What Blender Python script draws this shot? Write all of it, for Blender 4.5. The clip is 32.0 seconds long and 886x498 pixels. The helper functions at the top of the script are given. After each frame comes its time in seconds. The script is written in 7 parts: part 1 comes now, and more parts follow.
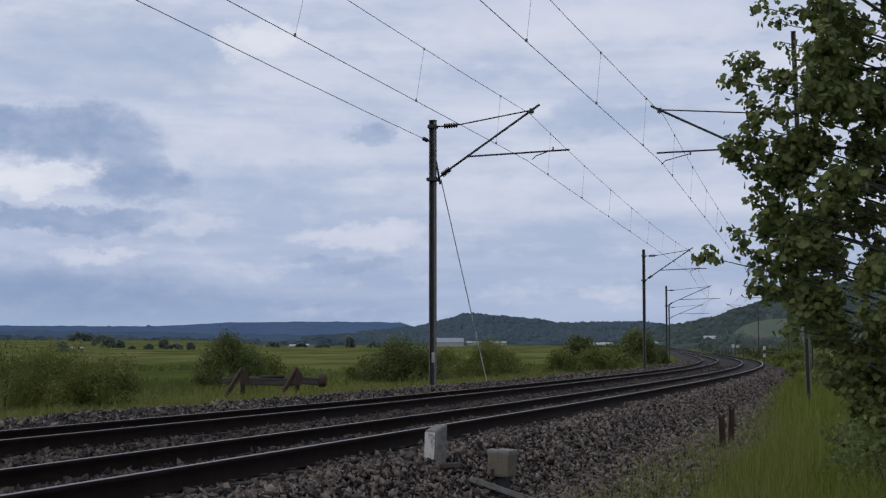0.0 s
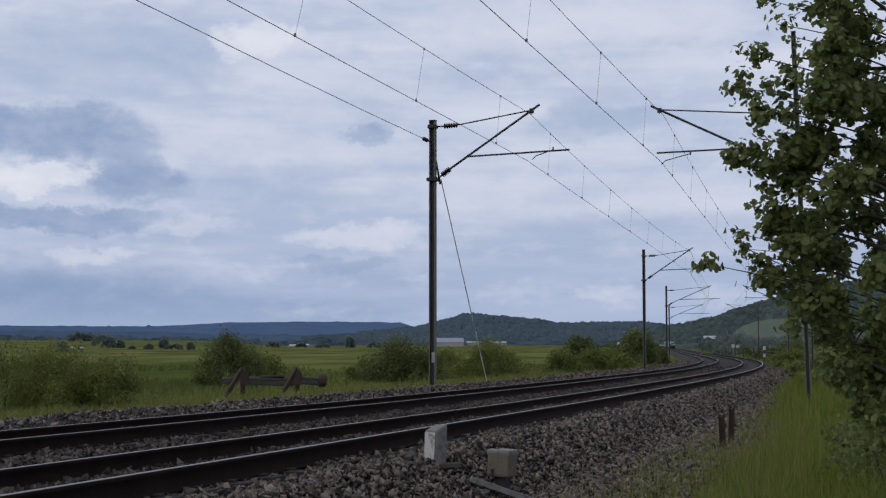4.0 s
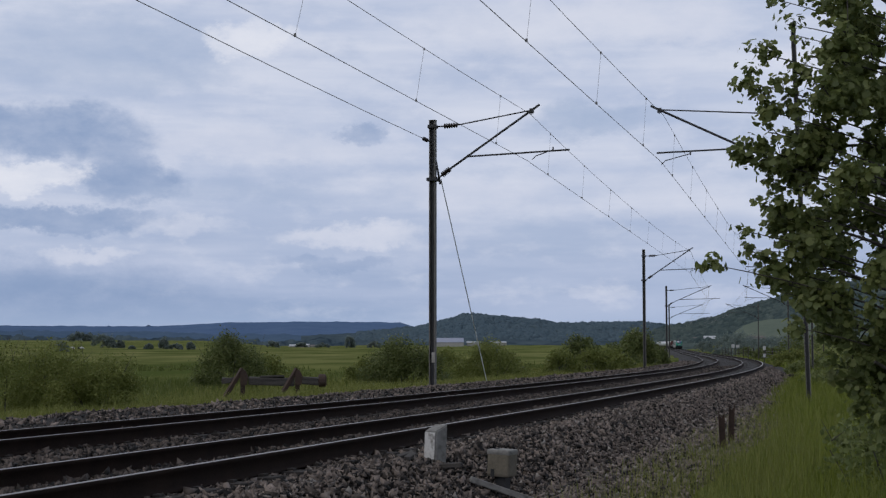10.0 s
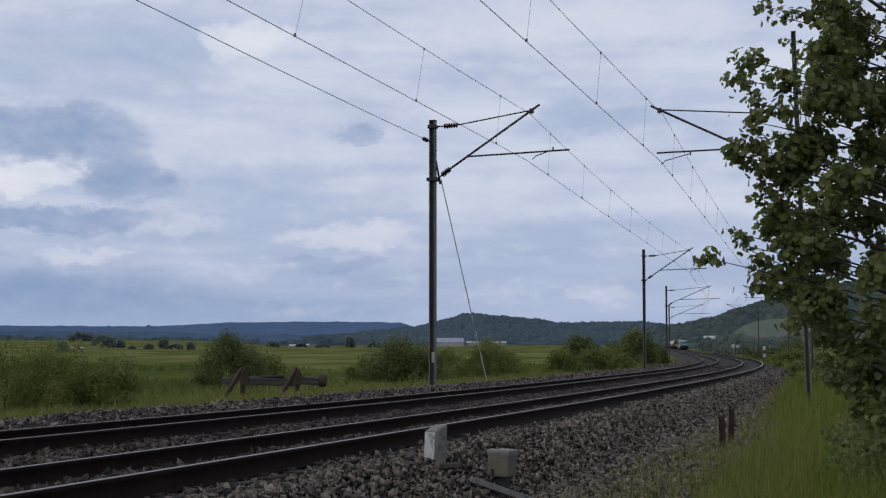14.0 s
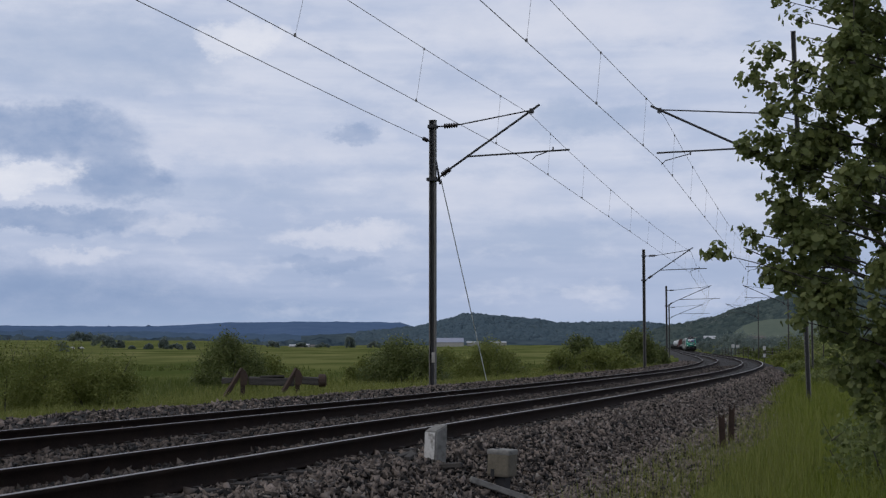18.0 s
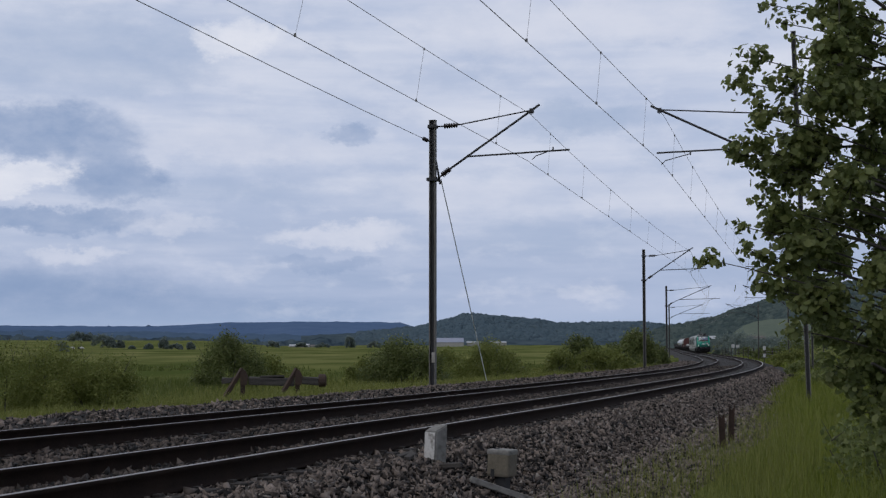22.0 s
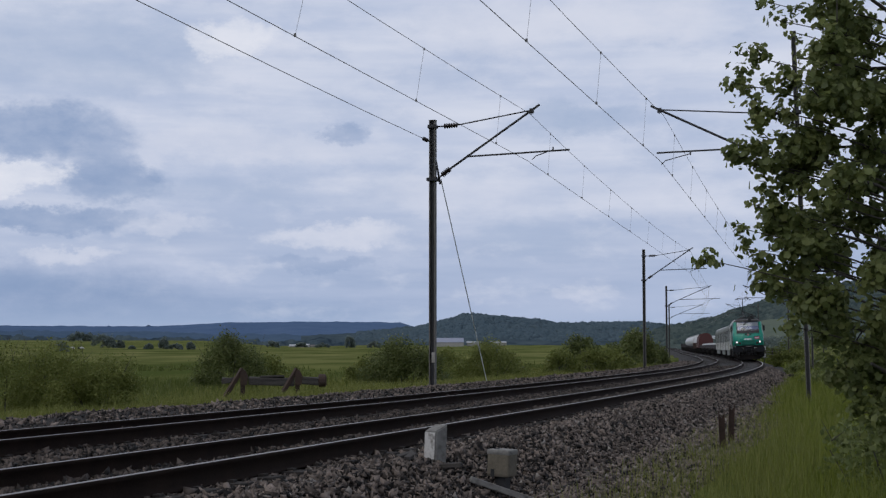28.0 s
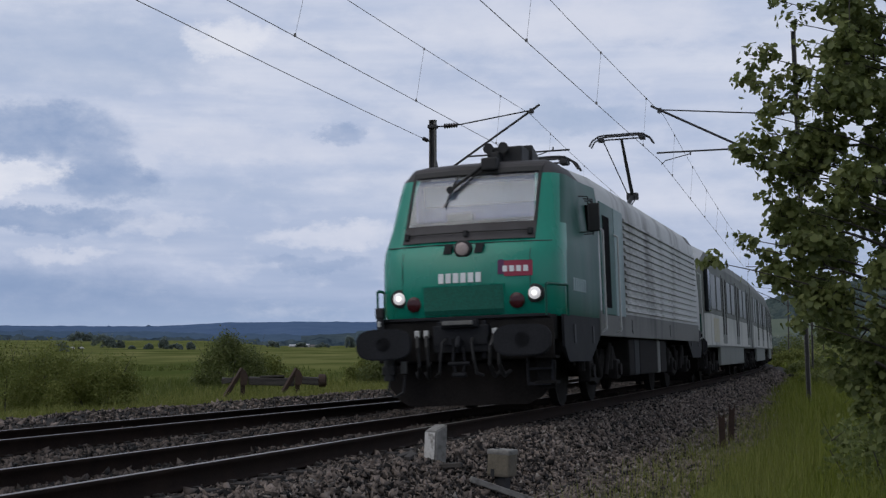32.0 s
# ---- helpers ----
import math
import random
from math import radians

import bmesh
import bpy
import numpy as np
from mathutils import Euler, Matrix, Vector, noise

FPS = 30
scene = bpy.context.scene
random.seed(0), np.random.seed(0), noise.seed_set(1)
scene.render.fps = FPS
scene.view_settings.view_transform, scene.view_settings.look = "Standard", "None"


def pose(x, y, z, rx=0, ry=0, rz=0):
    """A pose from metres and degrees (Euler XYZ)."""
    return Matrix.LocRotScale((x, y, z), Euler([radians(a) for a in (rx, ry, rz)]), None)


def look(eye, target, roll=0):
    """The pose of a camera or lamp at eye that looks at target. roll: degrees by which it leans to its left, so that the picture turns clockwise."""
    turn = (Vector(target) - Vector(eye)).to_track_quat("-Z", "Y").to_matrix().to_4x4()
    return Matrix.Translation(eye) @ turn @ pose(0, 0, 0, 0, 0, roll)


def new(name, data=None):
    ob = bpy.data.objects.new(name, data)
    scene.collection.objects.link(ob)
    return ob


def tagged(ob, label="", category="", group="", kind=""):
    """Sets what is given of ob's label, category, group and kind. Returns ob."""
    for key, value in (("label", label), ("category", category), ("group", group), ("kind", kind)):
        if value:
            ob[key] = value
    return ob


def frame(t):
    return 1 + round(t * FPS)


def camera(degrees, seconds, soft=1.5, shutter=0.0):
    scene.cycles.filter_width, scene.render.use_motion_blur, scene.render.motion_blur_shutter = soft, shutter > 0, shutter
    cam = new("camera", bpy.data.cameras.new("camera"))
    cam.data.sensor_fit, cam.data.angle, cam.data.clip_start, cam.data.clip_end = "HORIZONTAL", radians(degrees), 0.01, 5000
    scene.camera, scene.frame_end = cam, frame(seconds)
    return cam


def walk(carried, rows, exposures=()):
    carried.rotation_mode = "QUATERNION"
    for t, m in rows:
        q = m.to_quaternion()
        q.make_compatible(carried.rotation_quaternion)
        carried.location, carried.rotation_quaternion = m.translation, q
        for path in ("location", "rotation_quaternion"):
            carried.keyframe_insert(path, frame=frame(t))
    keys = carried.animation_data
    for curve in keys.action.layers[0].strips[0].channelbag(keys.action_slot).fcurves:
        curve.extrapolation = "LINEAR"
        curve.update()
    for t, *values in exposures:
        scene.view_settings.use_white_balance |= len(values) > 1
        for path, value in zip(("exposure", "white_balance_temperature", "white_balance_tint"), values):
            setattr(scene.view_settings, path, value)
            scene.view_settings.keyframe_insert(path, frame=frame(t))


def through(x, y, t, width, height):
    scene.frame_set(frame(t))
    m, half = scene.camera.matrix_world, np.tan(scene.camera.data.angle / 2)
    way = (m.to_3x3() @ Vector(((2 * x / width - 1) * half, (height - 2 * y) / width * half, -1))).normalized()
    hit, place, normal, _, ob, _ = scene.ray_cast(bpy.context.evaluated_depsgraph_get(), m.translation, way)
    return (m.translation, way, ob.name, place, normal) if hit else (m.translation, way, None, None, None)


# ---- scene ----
cam = camera(34.735, 32.0, soft=1.3, shutter=0.1)
EYE = 0.956
CAM_POSE = pose(0, 0, EYE, 90 + 4.064, 0, 0)
walk(cam, [(0.0, CAM_POSE), (32.0, CAM_POSE)], exposures=[(0.0, 0.0), (32.0, 0.0)])

# ---- world, sun ----
SUN_ELEV, SUN_TURN = radians(50), radians(238)
world = bpy.data.worlds.new("world")
scene.world = world
world.use_nodes = True
wt = world.node_tree
wt.nodes.clear()
w_sky = wt.nodes.new("ShaderNodeTexSky")
w_sky.sky_type, w_sky.sun_disc, w_sky.sun_elevation, w_sky.sun_rotation = "NISHITA", False, SUN_ELEV, SUN_TURN
w_b1 = wt.nodes.new("ShaderNodeBackground")
w_b1.inputs["Strength"].default_value = 0.05
w_b2 = wt.nodes.new("ShaderNodeBackground")
w_noise = wt.nodes.new("ShaderNodeTexNoise")
w_noise.inputs["Scale"].default_value = 3.0
w_ramp = wt.nodes.new("ShaderNodeValToRGB")
w_ramp.color_ramp.elements[0].position, w_ramp.color_ramp.elements[0].color = 0.35, (0.50, 0.53, 0.60, 1)
w_ramp.color_ramp.elements[1].position, w_ramp.color_ramp.elements[1].color = 0.7, (0.80, 0.82, 0.85, 1)
w_b2.inputs["Strength"].default_value = 0.50
w_add = wt.nodes.new("ShaderNodeAddShader")
w_out = wt.nodes.new("ShaderNodeOutputWorld")
wt.links.new(w_sky.outputs[0], w_b1.inputs["Color"])
wt.links.new(w_noise.outputs["Fac"], w_ramp.inputs[0])
wt.links.new(w_ramp.outputs[0], w_b2.inputs["Color"])
wt.links.new(w_b1.outputs[0], w_add.inputs[0])
wt.links.new(w_b2.outputs[0], w_add.inputs[1])
wt.links.new(w_add.outputs[0], w_out.inputs[0])
sun_data = bpy.data.lights.new("sun", "SUN")
sun_data.energy, sun_data.angle, sun_data.color = 0.95, radians(70), (1.0, 0.96, 0.9)
sun = new("sun", sun_data)
sun.matrix_basis = look((0, 0, 50), (50 * math.cos(SUN_ELEV) * -math.sin(SUN_TURN), 50 * math.cos(SUN_ELEV) * -math.cos(SUN_TURN), 50 - 50 * math.sin(SUN_ELEV)))


# ---- small building kit ----
def empty(name, m=None):
    ob = new(name)
    ob.empty_display_size = 0.3
    if m is not None:
        ob.matrix_basis = m
    return ob


def as_mesh(name, bm, material):
    me = bpy.data.meshes.new(name)
    if isinstance(bm, bmesh.types.BMesh):
        bm.to_mesh(me)
        bm.free()
    for m in material if isinstance(material, (list, tuple)) else [material]:
        me.materials.append(m)
    return me


def part(name, bm, material=None, parent=None, label="", smooth=0):
    me = bm if isinstance(bm, bpy.types.Mesh) else as_mesh(name, bm, material)
    if smooth:
        me.polygons.foreach_set("use_smooth", [True] * len(me.polygons))
        me.set_sharp_from_angle(angle=radians(smooth))
    ob = new(name, me)
    if parent is not None:
        ob.parent = parent
    if label:
        ob["label"] = label
    return ob


def np_mesh(name, verts, faces, material, smooth=False):
    """A mesh from an (n, 3) array of corners and an (m, k) array of faces."""
    me = bpy.data.meshes.new(name)
    verts = np.ascontiguousarray(verts, dtype=np.float32)
    faces = np.ascontiguousarray(faces, dtype=np.int32)
    m, k = faces.shape
    me.vertices.add(len(verts))
    me.vertices.foreach_set("co", verts.ravel())
    me.loops.add(m * k)
    me.loops.foreach_set("vertex_index", faces.ravel())
    me.polygons.add(m)
    me.polygons.foreach_set("loop_start", np.arange(0, m * k, k, dtype=np.int32))
    me.polygons.foreach_set("loop_total", np.full(m, k, dtype=np.int32))
    if smooth:
        me.polygons.foreach_set("use_smooth", np.ones(m, dtype=bool))
    me.update(calc_edges=True)
    me.materials.append(material)
    return me


def grid_mesh(name, pts, material, smooth=True):
    """A sheet from an (a, b, 3) array."""
    a, b = pts.shape[:2]
    i = np.arange(a * b).reshape(a, b)
    f = np.stack([i[:-1, :-1], i[1:, :-1], i[1:, 1:], i[:-1, 1:]], -1).reshape(-1, 4)
    return np_mesh(name, pts.reshape(-1, 3), f, material, smooth)


def box(bm, x0, x1, y0, y1, z0, z1, bevel=0.0, m=None, slot=0):
    made = bmesh.ops.create_cube(bm, size=1.0)["verts"]
    t = Matrix.Translation(((x0 + x1) / 2, (y0 + y1) / 2, (z0 + z1) / 2)) @ Matrix.Diagonal((abs(x1 - x0), abs(y1 - y0), abs(z1 - z0), 1))
    bmesh.ops.transform(bm, matrix=(m @ t) if m is not None else t, verts=made)
    faces = {f for v in made for f in v.link_faces}
    if bevel > 0:
        edges = {e for v in made for e in v.link_edges}
        r = bmesh.ops.bevel(bm, geom=list(edges), offset=bevel, segments=2, affect="EDGES", profile=0.6)
        faces = set(r["faces"]) | {f for f in faces if f.is_valid}
    for f in faces:
        f.material_index = slot
    return bm


def rod(bm, a, b, r0, r1=None, n=10, caps=True):
    a, b = Vector(a), Vector(b)
    r1 = r0 if r1 is None else r1
    d = b - a
    m = Matrix.Translation((a + b) / 2) @ d.to_track_quat("Z", "Y").to_matrix().to_4x4()
    bmesh.ops.create_cone(bm, cap_ends=caps, segments=n, radius1=r0, radius2=r1, depth=d.length, matrix=m)
    return bm


def tube(bm, pts, r, n=8):
    for a, b in zip(pts[:-1], pts[1:]):
        rod(bm, a, b, r, r, n)
    for p in pts[1:-1]:
        bmesh.ops.create_icosphere(bm, subdivisions=1, radius=r * 1.02, matrix=Matrix.Translation(p))
    return bm


def cable(bm, pts, r, n=6):
    """One unbroken wire through the points."""
    rings = []
    for k, p in enumerate(pts):
        d = (Vector(pts[min(k + 1, len(pts) - 1)]) - Vector(pts[max(k - 1, 0)])).normalized()
        m = Matrix.Translation(p) @ d.to_track_quat("Z", "Y").to_matrix().to_4x4()
        rings.append([bm.verts.new(m @ Vector((r * math.cos(2 * math.pi * i / n), r * math.sin(2 * math.pi * i / n), 0))) for i in range(n)])
    for p, q in zip(rings[:-1], rings[1:]):
        for i in range(n):
            bm.faces.new((p[i], p[(i + 1) % n], q[(i + 1) % n], q[i]))
    return bm


def prism(bm, outline, axis, a, b, slot=0):
    """A flat outline (pairs) pushed along an axis from a to b."""
    put = {"x": lambda p, t: (t, p[0], p[1]), "y": lambda p, t: (p[0], t, p[1]), "z": lambda p, t: (p[0], p[1], t)}[axis]
    v0 = [bm.verts.new(put(p, a)) for p in outline]
    v1 = [bm.verts.new(put(p, b)) for p in outline]
    n = len(outline)
    fs = [bm.faces.new(v0[::-1]), bm.faces.new(v1)]
    fs += [bm.faces.new((v0[i], v0[(i + 1) % n], v1[(i + 1) % n], v1[i])) for i in range(n)]
    for f in fs:
        f.material_index = slot
    bmesh.ops.recalc_face_normals(bm, faces=fs)
    return bm


def lathe(bm, profile, m, n=20):
    """Radius and height pairs turned round the local z of m."""
    rings = []
    for r, h in profile:
        rings.append([bm.verts.new(m @ Vector((r * math.cos(2 * math.pi * i / n), r * math.sin(2 * math.pi * i / n), h))) for i in range(n)])
    fs = []
    for p, q in zip(rings[:-1], rings[1:]):
        for i in range(n):
            fs.append(bm.faces.new((p[i], p[(i + 1) % n], q[(i + 1) % n], q[i])))
    fs += [bm.faces.new(rings[0][::-1]), bm.faces.new(rings[-1])]
    bmesh.ops.recalc_face_normals(bm, faces=fs)
    return bm


def fresh():
    return bmesh.new()


# ---- materials ----
def surface(name, a, b, rough=0.7, metal=0.0, scale=3.0, fine=40.0, bump=0.15, spec=0.4, island=0.0, stain=None, stain_scale=0.8, stretch=(1, 1, 1), emit=None, depth=0.02):
    """Two colours mixed by coarse and fine grain, with relief, uneven gloss and, if asked, stains of a third colour."""
    m = bpy.data.materials.new(name)
    m.use_nodes = True
    nt = m.node_tree
    bsdf = nt.nodes["Principled BSDF"]
    tc = nt.nodes.new("ShaderNodeTexCoord")
    mp = nt.nodes.new("ShaderNodeMapping")
    mp.inputs["Scale"].default_value = stretch
    nt.links.new(tc.outputs["Object"], mp.inputs["Vector"])
    n1 = nt.nodes.new("ShaderNodeTexNoise")
    n1.inputs["Scale"].default_value, n1.inputs["Detail"].default_value = scale, 5.0
    n2 = nt.nodes.new("ShaderNodeTexNoise")
    n2.inputs["Scale"].default_value, n2.inputs["Detail"].default_value = fine, 3.0
    for n in (n1, n2):
        nt.links.new(mp.outputs[0], n.inputs["Vector"])
    add = nt.nodes.new("ShaderNodeMath")
    add.operation = "MULTIPLY_ADD"
    nt.links.new(n2.outputs["Fac"], add.inputs[0])
    add.inputs[1].default_value = 0.45
    sub = nt.nodes.new("ShaderNodeMath")
    sub.operation = "MULTIPLY"
    sub.inputs[1].default_value = 0.55
    nt.links.new(n1.outputs["Fac"], sub.inputs[0])
    nt.links.new(sub.outputs[0], add.inputs[2])
    fac = add.outputs[0]
    if island:
        geo = nt.nodes.new("ShaderNodeNewGeometry")
        mi = nt.nodes.new("ShaderNodeMix")
        mi.inputs[0].default_value = island
        nt.links.new(fac, mi.inputs[2])
        nt.links.new(geo.outputs["Random Per Island"], mi.inputs[3])
        fac = mi.outputs[0]
    ramp = nt.nodes.new("ShaderNodeValToRGB")
    lo, hi = (0.3, 0.72) if not island else ((0.12, 1.0) if island < 0.7 else (0.26, 1.0))
    ramp.color_ramp.elements[0].position, ramp.color_ramp.elements[0].color = lo, (*a, 1)
    ramp.color_ramp.elements[1].position, ramp.color_ramp.elements[1].color = hi, (*b, 1)
    nt.links.new(fac, ramp.inputs[0])
    colour = ramp.outputs[0]
    if stain:
        n3 = nt.nodes.new("ShaderNodeTexNoise")
        n3.inputs["Scale"].default_value, n3.inputs["Detail"].default_value = stain_scale, 8.0
        nt.links.new(mp.outputs[0], n3.inputs["Vector"])
        r3 = nt.nodes.new("ShaderNodeMapRange")
        r3.inputs["From Min"].default_value, r3.inputs["From Max"].default_value = 0.5, 0.72
        nt.links.new(n3.outputs["Fac"], r3.inputs["Value"])
        mx = nt.nodes.new("ShaderNodeMix")
        mx.data_type = "RGBA"
        mx.inputs[7].default_value = (*stain, 1)
        nt.links.new(r3.outputs[0], mx.inputs[0])
        nt.links.new(colour, mx.inputs[6])
        colour = mx.outputs[2]
    nt.links.new(colour, bsdf.inputs["Base Color"])
    rr = nt.nodes.new("ShaderNodeMapRange")
    rr.inputs["To Min"].default_value, rr.inputs["To Max"].default_value = max(0.02, rough - 0.12), min(1.0, rough + 0.12)
    nt.links.new(n1.outputs["Fac"], rr.inputs["Value"])
    nt.links.new(rr.outputs[0], bsdf.inputs["Roughness"])
    bsdf.inputs["Metallic"].default_value = metal
    bsdf.inputs["Specular IOR Level"].default_value = spec
    if bump:
        bp = nt.nodes.new("ShaderNodeBump")
        bp.inputs["Strength"].default_value, bp.inputs["Distance"].default_value = bump, depth
        nt.links.new(add.outputs[0], bp.inputs["Height"])
        nt.links.new(bp.outputs[0], bsdf.inputs["Normal"])
    if emit:
        bsdf.inputs["Emission Color"].default_value = (*emit[:3], 1)
        bsdf.inputs["Emission Strength"].default_value = emit[3]
    return m


def foliage(name, dark, mid, light, shine=0.35, through=0.25, single=0.6, clump=1.6):
    """Leaves: a colour for each leaf, thin enough to let some light through."""
    m = bpy.data.materials.new(name)
    m.use_nodes = True
    nt = m.node_tree
    bsdf = nt.nodes["Principled BSDF"]
    geo = nt.nodes.new("ShaderNodeNewGeometry")
    tc = nt.nodes.new("ShaderNodeTexCoord")
    no = nt.nodes.new("ShaderNodeTexNoise")
    no.inputs["Scale"].default_value = clump
    nt.links.new(tc.outputs["Object"], no.inputs["Vector"])
    mi = nt.nodes.new("ShaderNodeMix")
    mi.inputs[0].default_value = single
    nt.links.new(no.outputs["Fac"], mi.inputs[2])
    nt.links.new(geo.outputs["Random Per Island"], mi.inputs[3])
    ramp = nt.nodes.new("ShaderNodeValToRGB")
    e = ramp.color_ramp.elements
    e[0].position, e[0].color = 0.1, (*dark, 1)
    e[1].position, e[1].color = 0.92, (*light, 1)
    k = e.new(0.5)
    k.color = (*mid, 1)
    nt.links.new(mi.outputs[0], ramp.inputs[0])
    nt.links.new(ramp.outputs[0], bsdf.inputs["Base Color"])
    bsdf.inputs["Roughness"].default_value = 0.5
    bsdf.inputs["Specular IOR Level"].default_value = shine
    tr = nt.nodes.new("ShaderNodeBsdfTranslucent")
    nt.links.new(ramp.outputs[0], tr.inputs["Color"])
    mix = nt.nodes.new("ShaderNodeMixShader")
    mix.inputs[0].default_value = through
    nt.links.new(bsdf.outputs[0], mix.inputs[1])
    nt.links.new(tr.outputs[0], mix.inputs[2])
    nt.links.new(mix.outputs[0], nt.nodes["Material Output"].inputs["Surface"])
    return m


# wide tone spread puts highlights and gap shade into the stones' colour
M_STONE = surface("ballast_stone", (0.004, 0.0033, 0.003), (0.275, 0.222, 0.19), 0.7, island=0.72, scale=9, fine=60, bump=0.3, depth=0.01, spec=0.25)
M_STONE_DARK = surface("oil_darkened_ballast_stone", (0.003, 0.0026, 0.0024), (0.150, 0.120, 0.103), 0.7, island=0.72, scale=9, fine=60, bump=0.3, depth=0.01, spec=0.25)
# near-black bed: shade of the gaps between stones put into its colour
M_BED = surface("gap_shaded_ballast_bed", (0.005, 0.004, 0.0035), (0.026, 0.021, 0.018), 0.9, scale=14, fine=45, bump=0.9, depth=0.05)
M_RUST = surface("rail_side_rust", (0.009, 0.006, 0.005), (0.026, 0.017, 0.013), 0.9, scale=4, fine=60, spec=0.08)
M_RAILTOP = surface("rail_running_band", (0.20, 0.175, 0.155), (0.32, 0.285, 0.255), 0.4, metal=1.0, scale=2, fine=30, bump=0.02, stretch=(1, 0.1, 1))
M_SLEEPER = surface("sleeper_concrete", (0.014, 0.011, 0.0095), (0.036, 0.030, 0.026), 0.9, scale=5, fine=50, stain=(0.012, 0.009, 0.008))
M_GALV = surface("galvanised_steel", (0.075, 0.070, 0.062), (0.155, 0.146, 0.13), 0.6, metal=0.0, scale=2.5, fine=35, stain=(0.09, 0.078, 0.064))
M_DARKSTEEL = surface("dark_weathered_steel", (0.02, 0.02, 0.022), (0.05, 0.05, 0.052), 0.6, metal=0.3, scale=5, fine=60)
M_WIRE = surface("overhead_wire_copper", (0.15, 0.145, 0.145), (0.24, 0.235, 0.235), 0.6, metal=0.0, scale=2, fine=20, bump=0)
M_CERAMIC = surface("brown_glazed_insulator", (0.012, 0.009, 0.009), (0.03, 0.02, 0.018), 0.25, scale=6, fine=40, bump=0.03)
M_GROUND = None

# ---- the line of the track ----
K_S = np.array([-30, 0, 25, 50, 80, 120, 170, 230, 320, 420, 600, 780, 820, 1600.0])
K_C = np.array([0.0, -0.000285, -0.001042, -0.001112, -0.000956, -0.000752, -0.000335, 0.00002, 0.00004, -0.00002, -0.00003, -0.00003, -0.0008, -0.0008])
Z_S = np.array([-60, 0, 60, 150, 300, 600, 900, 1600.0])
Z_Z = np.array([0.21, 0.0, -0.0776, -0.0685, 0.1962, 1.1276, 2.059, 4.2])
ST = 0.5
LINE_S = np.arange(-60, 1500, ST)
_k = np.interp(LINE_S, K_S, K_C)
_i0 = int(round(60 / ST))
LINE_T = np.concatenate([[0], np.cumsum((_k[1:] + _k[:-1]) / 2 * ST)])
LINE_T = LINE_T - LINE_T[_i0] + 0.293161
LINE_X = np.concatenate([[0], np.cumsum((np.sin(LINE_T)[1:] + np.sin(LINE_T)[:-1]) / 2 * ST)])
LINE_Y = np.concatenate([[0], np.cumsum((np.cos(LINE_T)[1:] + np.cos(LINE_T)[:-1]) / 2 * ST)])
LINE_X = LINE_X - LINE_X[_i0] + 2.0433
LINE_Y = LINE_Y - LINE_Y[_i0] + 26.4644
CANT, CANT_2, SPACING, DROP_2 = 0.0348, 0.0286, 3.645, -0.0395


def rise(s):
    return np.interp(s, Z_S, Z_Z)


def on_line(s, o, z=0.0):
    """World points at chainage s, offset o to the right of the near track's axis, z over the rails' level."""
    s, o, z = np.broadcast_arrays(np.asarray(s, float), np.asarray(o, float), np.asarray(z, float))
    x, y, t = np.interp(s, LINE_S, LINE_X), np.interp(s, LINE_S, LINE_Y), np.interp(s, LINE_S, LINE_T)
    return np.stack([x + np.cos(t) * o, y - np.sin(t) * o, rise(s) + z], -1)


def heading(s):
    return float(np.interp(s, LINE_S, LINE_T))


def track_pose(s, o=0.0, z=0.0, turn=0.0):
    """Local y runs along the line away from the camera, x to its right."""
    p = on_line(s, o, z)
    return pose(*[float(v) for v in p], 0, 0, -math.degrees(heading(s)) + turn)


def line_coords(x, y):
    x, y = np.ravel(x), np.ravel(y)
    cx, cy, ct, cs = LINE_X[::4], LINE_Y[::4], LINE_T[::4], LINE_S[::4]
    s_out, o_out = np.empty(len(x)), np.empty(len(x))
    for i in range(0, len(x), 4000):
        sl = slice(i, i + 4000)
        j = ((x[sl, None] - cx) ** 2 + (y[sl, None] - cy) ** 2).argmin(1)
        dx, dy = x[sl] - cx[j], y[sl] - cy[j]
        o_out[sl] = dx * np.cos(ct[j]) - dy * np.sin(ct[j])
        s_out[sl] = cs[j] + dx * np.sin(ct[j]) + dy * np.cos(ct[j])
    return s_out, o_out


def smooth_step(x, a, b):
    t = np.clip((x - a) / (b - a), 0, 1)
    return t * t * (3 - 2 * t)


def bed_z(o):
    """Cross-section of the ballast bed, over the near track's rails."""
    return np.interp(o, [-9.0, -7.6, -6.9, -6.3, -5.5, -4.9, -4.5, -2.85, -1.9, -1.0, 0.75, 1.45, 2.2, 3.7, 4.6], [-1.2, -0.45, -0.22, -0.07, -0.03, -0.12, -0.21, -0.20, -0.25, -0.19, -0.168, -0.19, -0.62, -0.66, -0.92])


